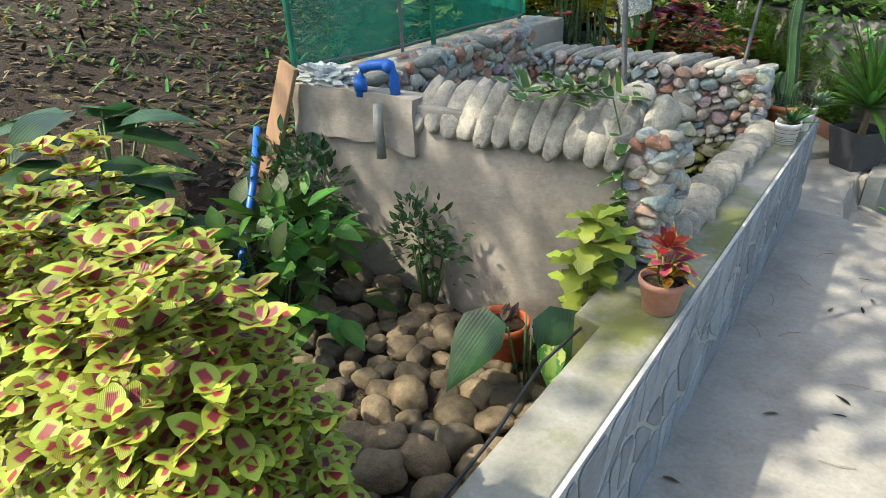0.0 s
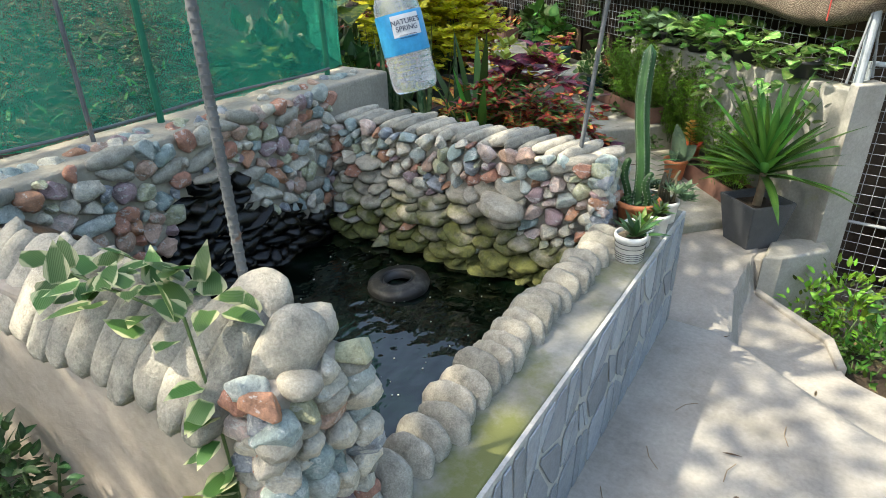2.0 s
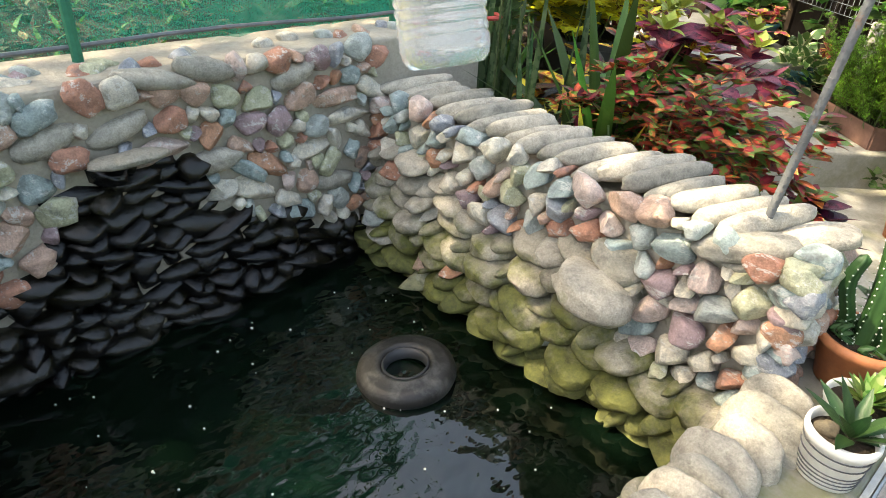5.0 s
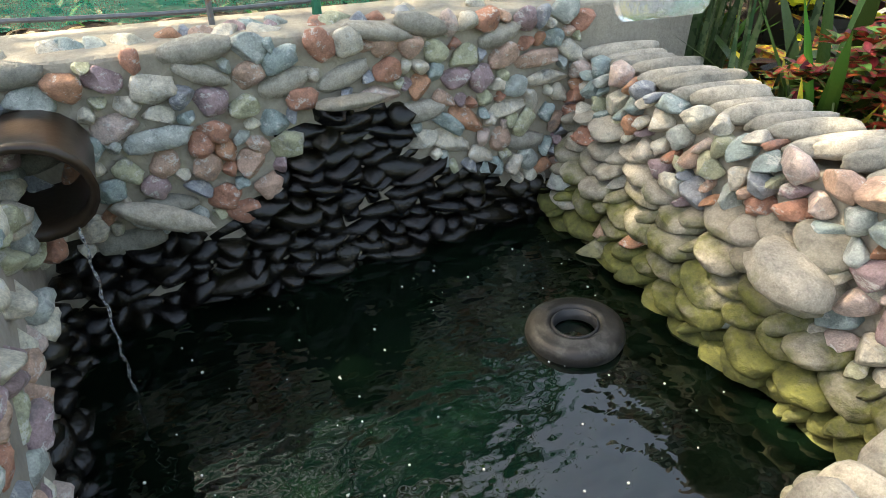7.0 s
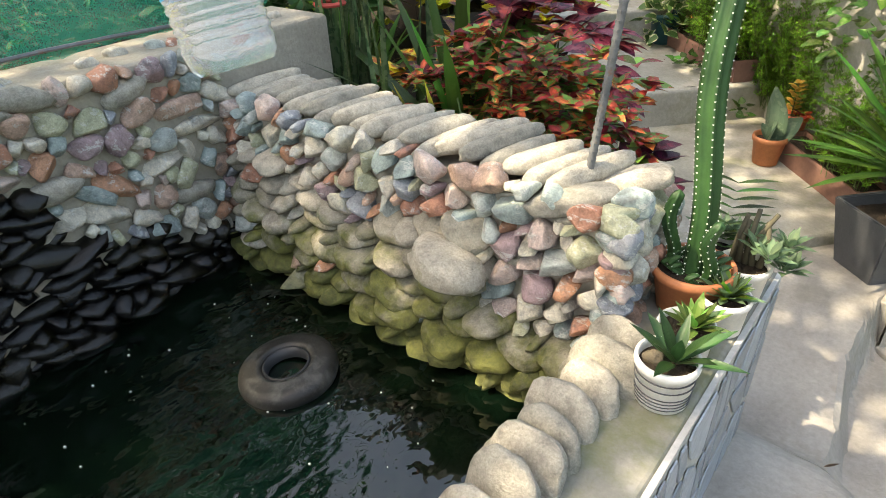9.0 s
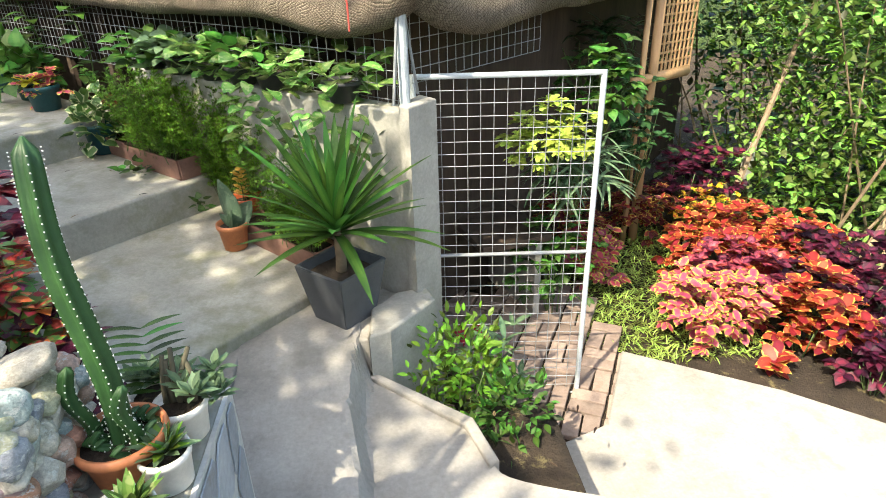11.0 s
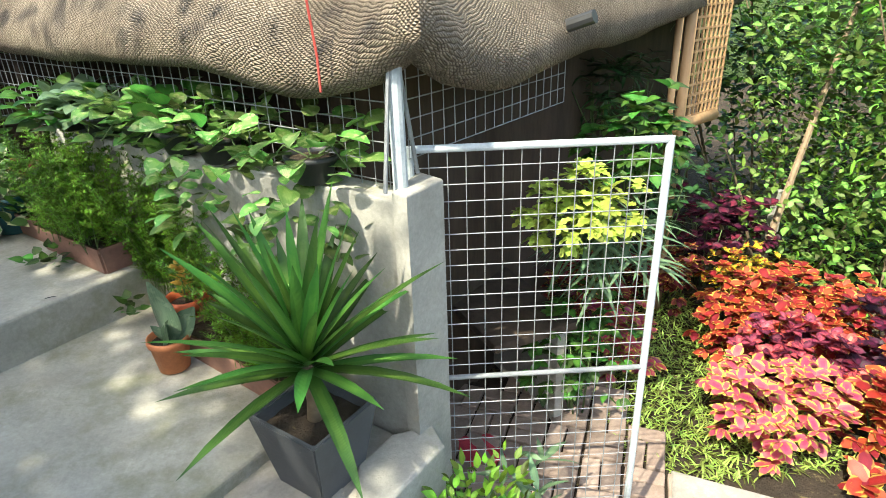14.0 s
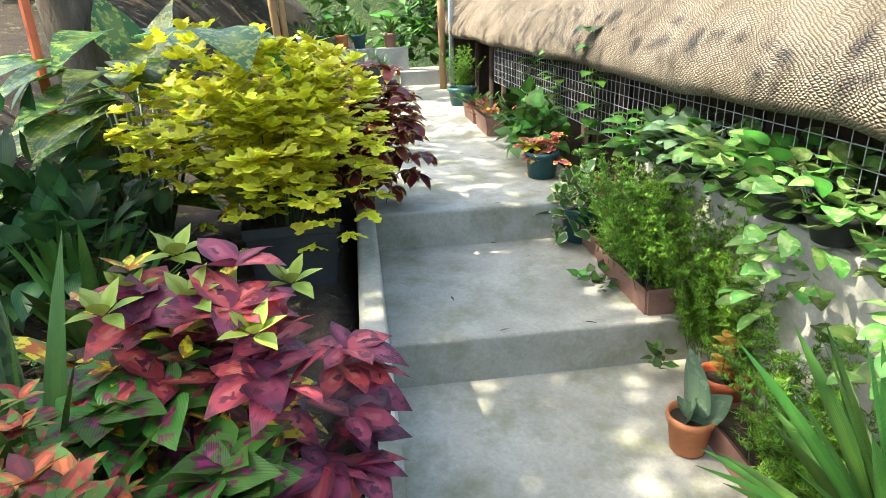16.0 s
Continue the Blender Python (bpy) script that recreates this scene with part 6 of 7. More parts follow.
# far end of the path
tagged(part("end_wall", prism([pl(7.4, -1.6), pl(7.4, 0.75), pl(7.62, 0.75), pl(7.62, -1.6)], 0.2, 0.95, 0.01), "block"), "grey block wall at the end of the path", "wall", kind="structure")
tagged(part("end_step", prism([pl(7.2, 0.6), pl(7.2, 1.3), pl(7.9, 1.3), pl(7.9, 0.6)], 0.2, 0.62, 0.01), "block"), "grey block step at the end of the path", "step", kind="structure")
for k, (b2, c) in enumerate(((-0.75, "white_pot"), (-0.5, "teal_pot"), (-0.2, "terracotta"), (0.05, "teal_pot"), (0.5, "brown_planter"))):
    Q = pot("small_pot", (*pl(7.5, b2), 0.95), 0.1, 0.075, 0.2, c, "small plastic pot with spiky seedlings on the end wall", "pots on the end wall")
    rosette(Q, r, (0, 0, 0.18), 14, (0.26, 0.04), "sword", "lf_green", 0.4, 1.4, 0.3)
BX = trough("black_crate", pose(*pl(7.0, 0.15), 0.42, 0, 0, math.degrees(TR_A) + 90), 0.62, 0.3, 0.3, "black_pot", "black plastic crate planter with grey rosettes")
for k in range(4):
    rosette(BX, r, (-0.2 + 0.13 * k, 0, 0.3 + 0.1 * (k % 2)), 22, (0.2, 0.03), "lance", "lf_grey", -0.2, 1.2, 0.2)
for p, t, m2, rad in ((pl(6.6, 1.15, 0.4), pl(6.6, 1.13, 3.0), "bamboo", 0.05), (pl(6.75, 1.3, 0.4), pl(6.75, 1.28, 3.0), "steel_paint", 0.035), (pl(7.7, -1.1, 0.4), pl(7.7, -1.25, 3.0), "bamboo", 0.06), (pl(7.75, -1.0, 0.4), pl(7.75, -1.1, 3.0), "bamboo", 0.05)):
    PS = empty("garden_post", Matrix.Translation(p), "upright pole at the end of the path", "post", "poles at the path's end")
    bm = bmesh.new()
    tube(bm, [Vector((0, 0, 0)), (t - p) * 0.5 + Vector((0.01, 0, 0)), t - p], rad, 10, rad * 0.85)
    part("pole", bm, m2, PS, smooth=True)

# ---- bed to the left of the path ----
for k, (a, b2) in enumerate(((0.62, -0.38), (1.3, -0.42))):
    BB = trough("black_grow_bag", pose(*pl(a, b2), 0.3, 0, 0, math.degrees(TR_A) + 4), 0.66, 0.4, 0.34, "black_pot", "black plastic grow bag filled with soil", "grow bags")
bush("yellow_coleus", pl(0.55, -0.42, 0.52), (0.6, 0.52, 0.86), 3600, (0.075, 0.054), "jag", "lf_lime", "bright lime-yellow coleus with ragged leaves in a grow bag", "coleus", 51, 12, 0.05, True)
bush("yellow_coleus", pl(1.45, -0.5, 0.56), (0.5, 0.42, 0.72), 1000, (0.085, 0.062), "jag", "lf_lime", "bright lime-yellow coleus with ragged leaves in a grow bag", "coleus", 52, 10, 0.05, True)
bush("maroon_coleus", pl(1.25, -0.04, 0.32), (0.4, 0.28, 0.9), 800, (0.12, 0.082), "ovate", "lf_redyellow", "maroon coleus with yellow leaf margins hanging over the curb", "coleus", 53, 8, 1.2, True)
bush("maroon_coleus", pl(2.6, -0.35, 0.42), (0.6, 0.5, 0.72), 600, (0.11, 0.075), "ovate", "lf_redyellow", "maroon coleus with yellow leaf margins behind the yellow one", "coleus", 54, 9, 0.7, True)
bush("pink_coleus", pl(2.5, -0.25, 0.9), (0.3, 0.25, 0.3), 120, (0.12, 0.08), "ovate", "lf_pink", "magenta pink coleus above the curb", "coleus", 55, 5, 0.7, True)
bush("green_magenta_coleus", (-0.72, 3.34, 0.36), (0.2, 0.15, 0.44), 120, (0.11, 0.075), "ovate", "lf_pinkgreen", "coleus with green and purple blotched leaves", "coleus", 157, 6, 0.6, True)
bush("green_magenta_coleus", (-1.0, 3.36, 0.34), (0.28, 0.2, 0.56), 240, (0.13, 0.085), "ovate", "lf_pinkgreen", "coleus with green and purple blotched leaves", "coleus", 57, 8, 0.6, True)
bush("croton", (-1.42, 3.62, 0.3), (0.3, 0.3, 0.46), 60, (0.26, 0.06), "strap", "lf_croton", "croton with yellow-spotted red and green leaves", "croton", 58, 6, 0.6, True)
DR = empty("dracaena", Matrix.Translation((-2.15, 3.62, 0.3)), "clump of long upright strap leaves", "plant")
for k in range(4):
    rosette(DR, r, (r.uniform(-0.14, 0.14), r.uniform(-0.14, 0.14), 0.0), 14, (0.55, 0.055), "sword", "lf_yucca" if k % 2 else "lf_green", 0.7, 1.5, 0.45, cup=0.3)
PT = empty("pothos", Matrix.Translation((-2.88, 4.3, 0.42)), "giant variegated pothos climbing the tree trunk", "plant")
L = Leaves()
for k in range(85):
    c = r.uniform(0, 6.28)
    q = r.uniform(0.05, 0.7)
    L.add((math.cos(c) * q, math.sin(c) * q, r.uniform(0.1, 1.0)), (math.cos(c) * 0.7 + 0.5, math.sin(c) - 0.5, r.uniform(-0.2, 0.45)), r.uniform(0.28, 0.48), r.uniform(0.17, 0.3), "heart", 0.6, 0.18)
L.make("leaves", "lf_pothos", PT)
stems("stem_cluster", r, (0, 0, 0), 0.4, 16, PT, height=0.8, rad=0.012)
bush("dark_shrub", (-2.45, 3.75, 0.35), (0.45, 0.45, 0.55), 170, (0.16, 0.085), "ovate", "lf_dark", "dark green broad-leaved undergrowth beside the tree", "shrub", 59, 7, 0.4, False)
bush("dark_shrub", (-2.75, 3.6, 0.4), (0.5, 0.5, 0.75), 220, (0.16, 0.085), "ovate", "lf_dark", "dark green broad-leaved undergrowth beside the tree", "shrub", 60, 7, 0.4, False)
OR_ = empty("orange_stake", Matrix.Translation((-3.1, 4.05, 0.4)), "thin orange painted stake", "stake")
bm = bmesh.new()
tube(bm, [(0, 0, 0), (0.0, 0, 1.9)], 0.022, 8)
part("stake", bm, "orange_pot", OR_)

# ---- bed behind the far wall ----
SV = empty("snake_plant", Matrix.Translation((-1.36, 3.12, 0.36)), "tall dark snake plants behind the stone wall", "plant")
L = Leaves()
for k in range(30):
    L.add((r.choice((-0.2 + r.uniform(-0.05, 0.05), r.uniform(-0.24, 0.2))), r.uniform(-0.1, 0.12), 0), (r.uniform(-0.12, 0.12), r.uniform(-0.12, 0.12), 1), r.uniform(0.55, 0.9), r.uniform(0.024, 0.034), "sword", 0.0, 0.5, r.uniform(-1.5, 1.5))
L.make("tall_leaves", "lf_sans", SV)
rosette(SV, r, (0.3, 0.05, 0.1), 20, (0.62, 0.05), "sword", "lf_green", 0.6, 1.5, 0.5, "green_blade_tuft")
SY = empty("snake_plant", Matrix.Translation((-0.98, 3.02, 0.36)), "yellow-edged snake plant behind the stone wall", "plant")
rosette(SY, r, (0, 0, 0), 16, (0.46, 0.06), "sword", "lf_sans_y", 0.5, 1.4, 0.15, cup=0.4)
bush("red_shrub", (-0.86, 3.1, 0.34), (0.36, 0.2, 0.66), 1150, (0.06, 0.028), "lance", "lf_redbush", "red and green leaved shrub behind the pond", "shrub", 61, 9, 0.4, True)
bush("red_shrub", (-0.55, 3.06, 0.34), (0.24, 0.17, 0.60), 560, (0.06, 0.034), "ovate", "lf_redbush", "red and green leaved shrub behind the pond", "shrub", 62, 7, 0.5, True)
bush("croton", (-1.02, 3.46, 0.34), (0.28, 0.26, 0.62), 700, (0.06, 0.03), "lance", "lf_croton", "yellow and orange croton bush", "croton", 63, 8, 0.3, True)
PKC = bush("pink_coleus", (-0.95, 3.53, 0.36), (0.27, 0.25, 0.68), 400, (0.12, 0.075), "ovate", "lf_pink", "magenta coleus among the shrubs", "coleus", 64, 5, 0.6, True)
r4 = random.Random(401)
for k in range(9):
    a = r4.uniform(0, 6.28)
    q = 0.2 * math.sqrt(r4.random())
    rosette(PKC, r4, (q * math.cos(a), q * math.sin(a), r4.uniform(0.56, 0.68)), 8, (0.06, 0.035), "ovate", "lf_pale", 0.0, 1.2, 0.3, "young_leaves")
bush("purple_weed", (-0.4, 3.06, 0.3), (0.15, 0.14, 0.42), 90, (0.07, 0.045), "ovate", "lf_purple", "purple-green leafy stems at the wall's end", "plant", 65, 5, 0.5, True)

# ---- lower yard ----
bush("curb_shrub", (0.64, 4.24, -0.9), (0.36, 0.26, 0.8), 620, (0.06, 0.028), "lance", "lf_fern", "bright green shrub growing beside the gate", "shrub", 66, 8, 0.3, False)
bush("curb_shrub", (0.84, 4.0, -0.88), (0.26, 0.28, 0.56), 420, (0.06, 0.028), "lance", "lf_green", "low green shrub beside the walkway", "shrub", 67, 7, 0.3, False)
bush("curb_shrub", (0.88, 4.42, -0.9), (0.2, 0.2, 0.62), 40, (0.15, 0.03), "lance", "lf_grey", "long grey-green leaves beside the gate", "shrub", 68, 4, 0.5, True)
for p, s, k, lf, sh, mt, lb in (
    ((2.40, 5.02, -0.93), (0.42, 0.36, 0.46), 620, (0.09, 0.06), "ovate", "lf_salmon", "salmon pink and yellow coleus at the lawn's edge"),
    ((2.95, 5.75, -1.0), (0.72, 0.5, 0.66), 1300, (0.085, 0.062), "ovate", "lf_orange", "orange-red coleus with yellow margins"),
    ((2.95, 4.85, -1.05), (0.36, 0.32, 0.66), 430, (0.1, 0.072), "ovate", "lf_orange", "orange-red coleus with yellow margins"),
    ((3.45, 5.25, -1.1), (0.62, 0.52, 0.74), 1000, (0.085, 0.06), "ovate", "lf_purple", "dark purple coleus in the flower bed"),
    ((2.75, 5.3, -1.0), (0.4, 0.34, 0.56), 420, (0.085, 0.06), "ovate", "lf_pink", "reddish coleus in the flower bed"),
    ((3.05, 6.9, -1.0), (0.5, 0.4, 0.85), 500, (0.09, 0.065), "ovate", "lf_purple", "dark purple coleus below the hut"),
    ((2.45, 6.5, -0.95), (0.42, 0.36, 0.58), 480, (0.085, 0.055), "ovate", "lf_redyellow", "bronze coleus with yellow margins"),
    ((3.0, 6.3, -1.0), (0.4, 0.3, 0.62), 300, (0.08, 0.055), "jag", "lf_croton", "mottled yellow and bronze foliage plant"),
    ((1.85, 5.75, -0.93), (0.3, 0.34, 0.46), 360, (0.08, 0.055), "ovate", "lf_salmon", "pink and yellow coleus behind the gate"),
    ((1.75, 6.2, -0.93), (0.3, 0.3, 0.62), 340, (0.08, 0.055), "ovate", "lf_redyellow", "bronze coleus with yellow margins"),
    ((3.55, 4.55, -1.15), (0.34, 0.3, 0.62), 320, (0.08, 0.055), "ovate", "lf_salmon", "pink and yellow coleus at the bed's edge"),
    ((3.2, 4.5, -1.1), (0.32, 0.26, 0.48), 300, (0.08, 0.055), "ovate", "lf_purple", "dark purple coleus at the bed's edge"),
    ((2.62, 4.62, -1.02), (0.14, 0.12, 0.24), 40, (0.12, 0.08), "ovate", "lf_orange", "single orange-red coleus at the apron's edge"),
):
    bush("bed_coleus", p, s, k, lf, sh, mt, lb, "coleus", int(p[0] * 100 + p[1] * 7), 10, 0.5, True, "coleus of the flower bed")
# shelves of plants behind the gate
for p, s, k, lf, sh, mt, lb in (
    ((1.5, 5.3, -0.1), (0.3, 0.3, 0.55), 260, (0.24, 0.02), "sword", "lf_grey", "spider plants on the rack by the hut"),
    ((1.32, 5.1, 0.25), (0.28, 0.24, 0.42), 420, (0.07, 0.045), "jag", "lf_pale", "lime-green foliage on the rack by the hut"),
    ((1.72, 5.52, 0.3), (0.3, 0.3, 0.6), 320, (0.09, 0.06), "ovate", "lf_green", "green foliage plants along the hut"),
    ((2.3, 6.3, -0.4), (0.4, 0.35, 0.95), 360, (0.09, 0.06), "ovate", "lf_dark", "green foliage plants along the hut"),
    ((1.45, 5.35, -0.92), (0.3, 0.28, 0.85), 460, (0.07, 0.04), "lance", "lf_green", "leafy green plants behind the gate"),
    ((2.0, 6.7, 0.35), (0.4, 0.3, 0.5), 140, (0.2, 0.025), "sword", "lf_dark", "hanging plants under the eave"),
    ((2.5, 7.2, 0.3), (0.4, 0.3, 0.5), 120, (0.2, 0.025), "sword", "lf_grey", "hanging plants under the eave"),
):
    bush("rack_plant", p, s, k, lf, sh, mt, lb, "plant", int(p[0] * 130 + p[1] * 11), 7, 0.7, True, "plants along the hut")
TK = empty("low_bench", Matrix.Translation((1.05, 5.7, -0.93)), "low bench of grey boards inside the gate", "bench")
bm = bmesh.new(); box(bm, (0, 0, 0.62), (0.5, 0.9, 0.05), 0.3, 0.01); part("top", bm, "wood_dark", TK)
bm = bmesh.new(); box(bm, (0.16, 0, 0.3), (0.05, 0.8, 0.6), 0.3, 0.01); part("panel", bm, "block", TK)
SL = empty("red_slippers", Matrix.Translation((0.8, 5.15, -0.93)), "dark red cloth slippers on the ground inside the gate", "slippers")
for k in range(2):
    bm = bmesh.new()
    box(bm, (0.12 * k, 0, 0.03), (0.09, 0.22, 0.06), 0.2, 0.02)
    part("slipper", bm, "slipper", SL)
for p, q, rad in (((2.42, 6.42, -0.95), (2.42, 6.42, 1.5), 0.035), ((2.3, 6.33, -0.95), (2.3, 6.33, 1.5), 0.022)):
    bm = bmesh.new()
    tube(bm, [p, q], rad, 10)
    part("bamboo_post", bm, "bamboo", HUT, "tan bamboo post", smooth=True)
bm = bmesh.new()
tube(bm, [(2.22, 6.3, 0.44), (2.8, 6.66, 0.44)], 0.04, 10)
part("bamboo_rail", bm, "bamboo", HUT, smooth=True)
bm = bmesh.new()
p0, p1 = Vector((2.46, 6.44, 0)), Vector((2.82, 6.67, 0))
for k in range(9):
    q = p0.lerp(p1, k / 8)
    box(bm, (q.x, q.y, 0.9), (0.014, 0.014, 0.9), 0.57)
for k in range(13):
    q = (p0 + p1) / 2
    box(bm, (q.x, q.y, 0.48 + 0.068 * k), ((p1 - p0).length, 0.01, 0.014), math.atan2(p1.y - p0.y, p1.x - p0.x))
part("lattice", bm, "bamboo", HUT, "split bamboo lattice panel")
bm = bmesh.new()
tube(bm, [pl(-1.62, 2.2, 1.2), pl(-1.74, 2.2, 1.24)], 0.026, 10)
part("hose_stub", bm, "black_pot", HUT, "short black plastic pipe under the thatch")
bm = bmesh.new()
tube(bm, [pl(-1.3, 1.2, 1.55), pl(-1.32, 1.22, 1.2), pl(-1.32, 1.22, 1.1)], 0.004, 6)
part("hanging_string", bm, "red_string", HUT, "frayed red string from the roof")

# lawn
L = Leaves()
for k in range(5200):
    x, y = r.uniform(1.6, 2.7), r.uniform(4.75, 6.6)
    if y < 4.83 + (1.75 - x) * 0.6 + 0.03 or (x - 1.75) * 0.6 + 4.75 > y + 0.6:
        continue
    a = r.uniform(0, 6.28)
    L.add((x, y, -0.93 + 0.02), (math.cos(a), math.sin(a), r.uniform(0.2, 1.2)), r.uniform(0.04, 0.09), 0.009, "sword", 0.6)
tagged(L.make("lawn", "grass"), "rough trampled green lawn grass", "grass", kind="stuff")

# ---- thicket beyond the yard ----
def thicket(name, regions, material, leaf, shape, label, seed):
    r = random.Random(seed)
    L = Leaves()
    for (x0, x1, y0, y1, z0, z1, k) in regions:
        cl = []
        for _ in range(max(4, k // 60)):
            cl.append(Vector((r.uniform(x0, x1), r.uniform(y0, y1), r.uniform(z0, z1))))
        for _ in range(k):
            c = r.choice(cl)
            p = c + Vector((r.gauss(0, 0.33), r.gauss(0, 0.33), r.gauss(0, 0.25)))
            s = r.uniform(0.6, 1.3)
            L.add(p, (r.uniform(-1, 1), r.uniform(-1, 0.4), r.uniform(-0.4, 0.7)), leaf[0] * s, leaf[1] * s, shape, 0.5, 0.15, r.uniform(-0.8, 0.8))
    return tagged(L.make(name, material), label, "thicket", kind="stuff")


thicket("thicket", [(3.6, 5.5, 6.6, 8.6, -1.6, 2.2, 7500), (4.2, 7.5, 4.6, 7.5, -1.8, 1.2, 7500), (5.5, 9.5, 7.5, 11, -1.5, 4.0, 5000), (3.2, 5.5, 8.6, 11, 0, 4.0, 3000)], "lf_wild", (0.085, 0.05), "ovate", "dense wild green thicket of shrubs and saplings", 71)
thicket("thicket", [(3.8, 6.0, 6.2, 8.5, -1.6, 1.6, 3000), (4.5, 8.5, 5.0, 9.0, -1.8, 2.6, 4200)], "lf_fern", (0.09, 0.025), "lance", "bright feathery leaves in the thicket", 72)
thicket("thicket", [(5.0, 9.0, 6.0, 10.0, -1.8, 2.5, 4000), (4.0, 7.0, 7.5, 9.5, -1.8, 1.0, 2000)], "lf_dark", (0.12, 0.08), "heart", "dark creeper leaves in the thicket", 73)
bm = bmesh.new()
for k in range(60):
    b0 = Vector((r.uniform(3.6, 8), r.uniform(6.2, 10), -1.8))
    d = Vector((r.uniform(-0.6, 0.6), r.uniform(-0.4, 0.4), 1)).normalized()
    h = r.uniform(1.5, 4.5)
    tube(bm, [b0, b0 + d * h * 0.4, b0 + d * h * 0.7 + Vector((r.uniform(-0.2, 0.2), 0, 0)), b0 + d * h], r.uniform(0.01, 0.028), 5, 0.004)
for p, q, rad in (((3.3, 6.6, -0.9), (4.6, 7.6, 1.6), 0.03), ((4.1, 5.9, -1.1), (4.9, 6.4, -0.3), 0.035), ((4.2, 5.8, -1.1), (5.0, 6.5, -0.4), 0.025)):
    tube(bm, [p, Vector(p).lerp(Vector(q), 0.5) + Vector((0, 0, 0.05)), q], rad, 7, rad * 0.5)
tagged(part("thicket_stems", bm, "twig"), "dry bare branches and thin stems in the thicket", "branches", kind="stuff")
bm = bmesh.new()
box(bm, (0, 0, 0.2), (0.09, 0.06, 0.42), 0.2, 0.006)
MK = empty("marker_post", Matrix.Translation((3.75, 7.1, -0.75)), "small pale concrete marker post", "post")
part("post", bm, "block", MK)

# hill and far woods behind, closing the view
V, F = [], []
N = 64
for i in range(N):
    a = 6.283 * i / N
    for j in range(4):
        R = (22, 25, 30, 45)[j]
        h = (-2, 3.2, 6.5, 8.0)[j] * (1 + 0.25 * noise.noise(Vector((math.cos(a) * 3, math.sin(a) * 3, j))))
        V.append((math.cos(a) * R, math.sin(a) * R + 3, h))
F = [(i * 4 + j, ((i + 1) % N) * 4 + j, ((i + 1) % N) * 4 + j + 1, i * 4 + j + 1) for i in range(N) for j in range(3)]
M["woods"] = surface("far_woods", [(0.3, (0.02, 0.045, 0.012)), (0.7, (0.07, 0.12, 0.03))], 1.2, 6, 0.9, 1.0, 0.3)
tagged(link("backdrop", V, F, "woods", smooth=True), "far wooded hillside", "woods", kind="structure")
thicket("far_foliage", [(-12, -4, 12.5, 17, 0.6, 3.5, 5000), (-12, -6, 5, 12, 1.8, 3.6, 2500)], "lf_green", (0.3, 0.16), "ovate", "green trees and shrubs beyond the path", 74)

# ---- the shade tree over the pond ----
TB = Vector((-3.4, 4.36, 0.55))
TREE = empty("shade_tree", Matrix.Translation(TB), "broad tree with a brown trunk shading the pond", "tree")
bm = bmesh.new()
tube(bm, [(0, 0, -0.1), (0.0, 0, 0.5), (0.0, -0.05, 1.3), (-0.05, -0.3, 2.6), (-0.1, -0.7, 3.8)], 0.14, 14, 0.1)
part("trunk", bm, "bark", TREE, smooth=True)
rt = random.Random(77)
tips = []
for tgt in ((-3.6, 0.1, 5.4), (-4.6, 0.5, 5.7), (-3.9, -0.8, 5.3), (-4.3, 1.8, 5.8), (-3.3, -0.35, 5.4), (-3.9, 0.7, 5.4), (-3.4, 2.6, 5.5), (-4.7, 3.2, 5.6), (-6.6, 1.7, 5.6), (-5.8, 0.7, 5.6), (-7.0, 3.5, 5.8), (-6.6, 5.1, 5.7), (-5.6, 4.6, 5.6), (-7.2, 6.0, 5.8)):
    t = Vector(tgt) + Vector((0.55, -0.95, 0)) - TB
    bm = bmesh.new()
    mid = Vector((-0.1, -0.7, 3.5)).lerp(t, 0.55) + Vector((0, 0, 0.25))
    tube(bm, [Vector((-0.08, -0.6, 3.4)), mid, t], 0.06, 8, 0.015)
    part("limb", bm, "bark", TREE, smooth=True)
    tips += [t, t, mid]
L = Leaves()
for k in range(7400):
    c = rt.choice(tips)
    p = c + Vector((rt.gauss(0, 0.5), rt.gauss(0, 0.5), rt.gauss(0, 0.25)))
    L.add(p, (rt.uniform(-1, 1), rt.uniform(-1, 1), rt.uniform(-0.6, 0.3)), rt.uniform(0.1, 0.17), rt.uniform(0.05, 0.08), "ovate", 0.4)
L.make("crown", "lf_green", TREE)

# leaf litter on the slope, loose leaves on the paving
L = Leaves()
for k in range(4200):
    x, y = r.uniform(-5.2, -1.72), r.uniform(-0.4, 4.2)
    L.add((x, y, ground_z(x, y) + 0.012), (r.uniform(-1, 1), r.uniform(-1, 1), r.uniform(-0.05, 0.25)), r.uniform(0.04, 0.1), r.uniform(0.015, 0.04), "ovate", r.uniform(-0.2, 0.4), 0.3)
tagged(L.make("leaf_litter", "litter"), "dead brown leaves scattered on the earth slope", "leaf litter", kind="stuff")
L = Leaves()
for k in range(700):
    x, y = r.uniform(-4.5, -1.9), r.uniform(0.8, 4.0)
    a = r.uniform(0, 6.28)
    L.add((x, y, ground_z(x, y)), (math.cos(a), math.sin(a), 1), r.uniform(0.05, 0.14), 0.02, "sword", 0.6)
tagged(L.make("weeds", "lf_green"), "thin green weeds on the slope", "weeds", kind="stuff")
L = Leaves()
for k in range(34):
    x, y = r.uniform(0.02, 1.2), r.uniform(-0.2, 4.0)
    L.add((x, y, walk_z(x, y) + 0.006), (r.uniform(-1, 1), r.uniform(-1, 1), 0.03), r.uniform(0.03, 0.06), r.uniform(0.008, 0.016), "lance", 0.05, 0.4)
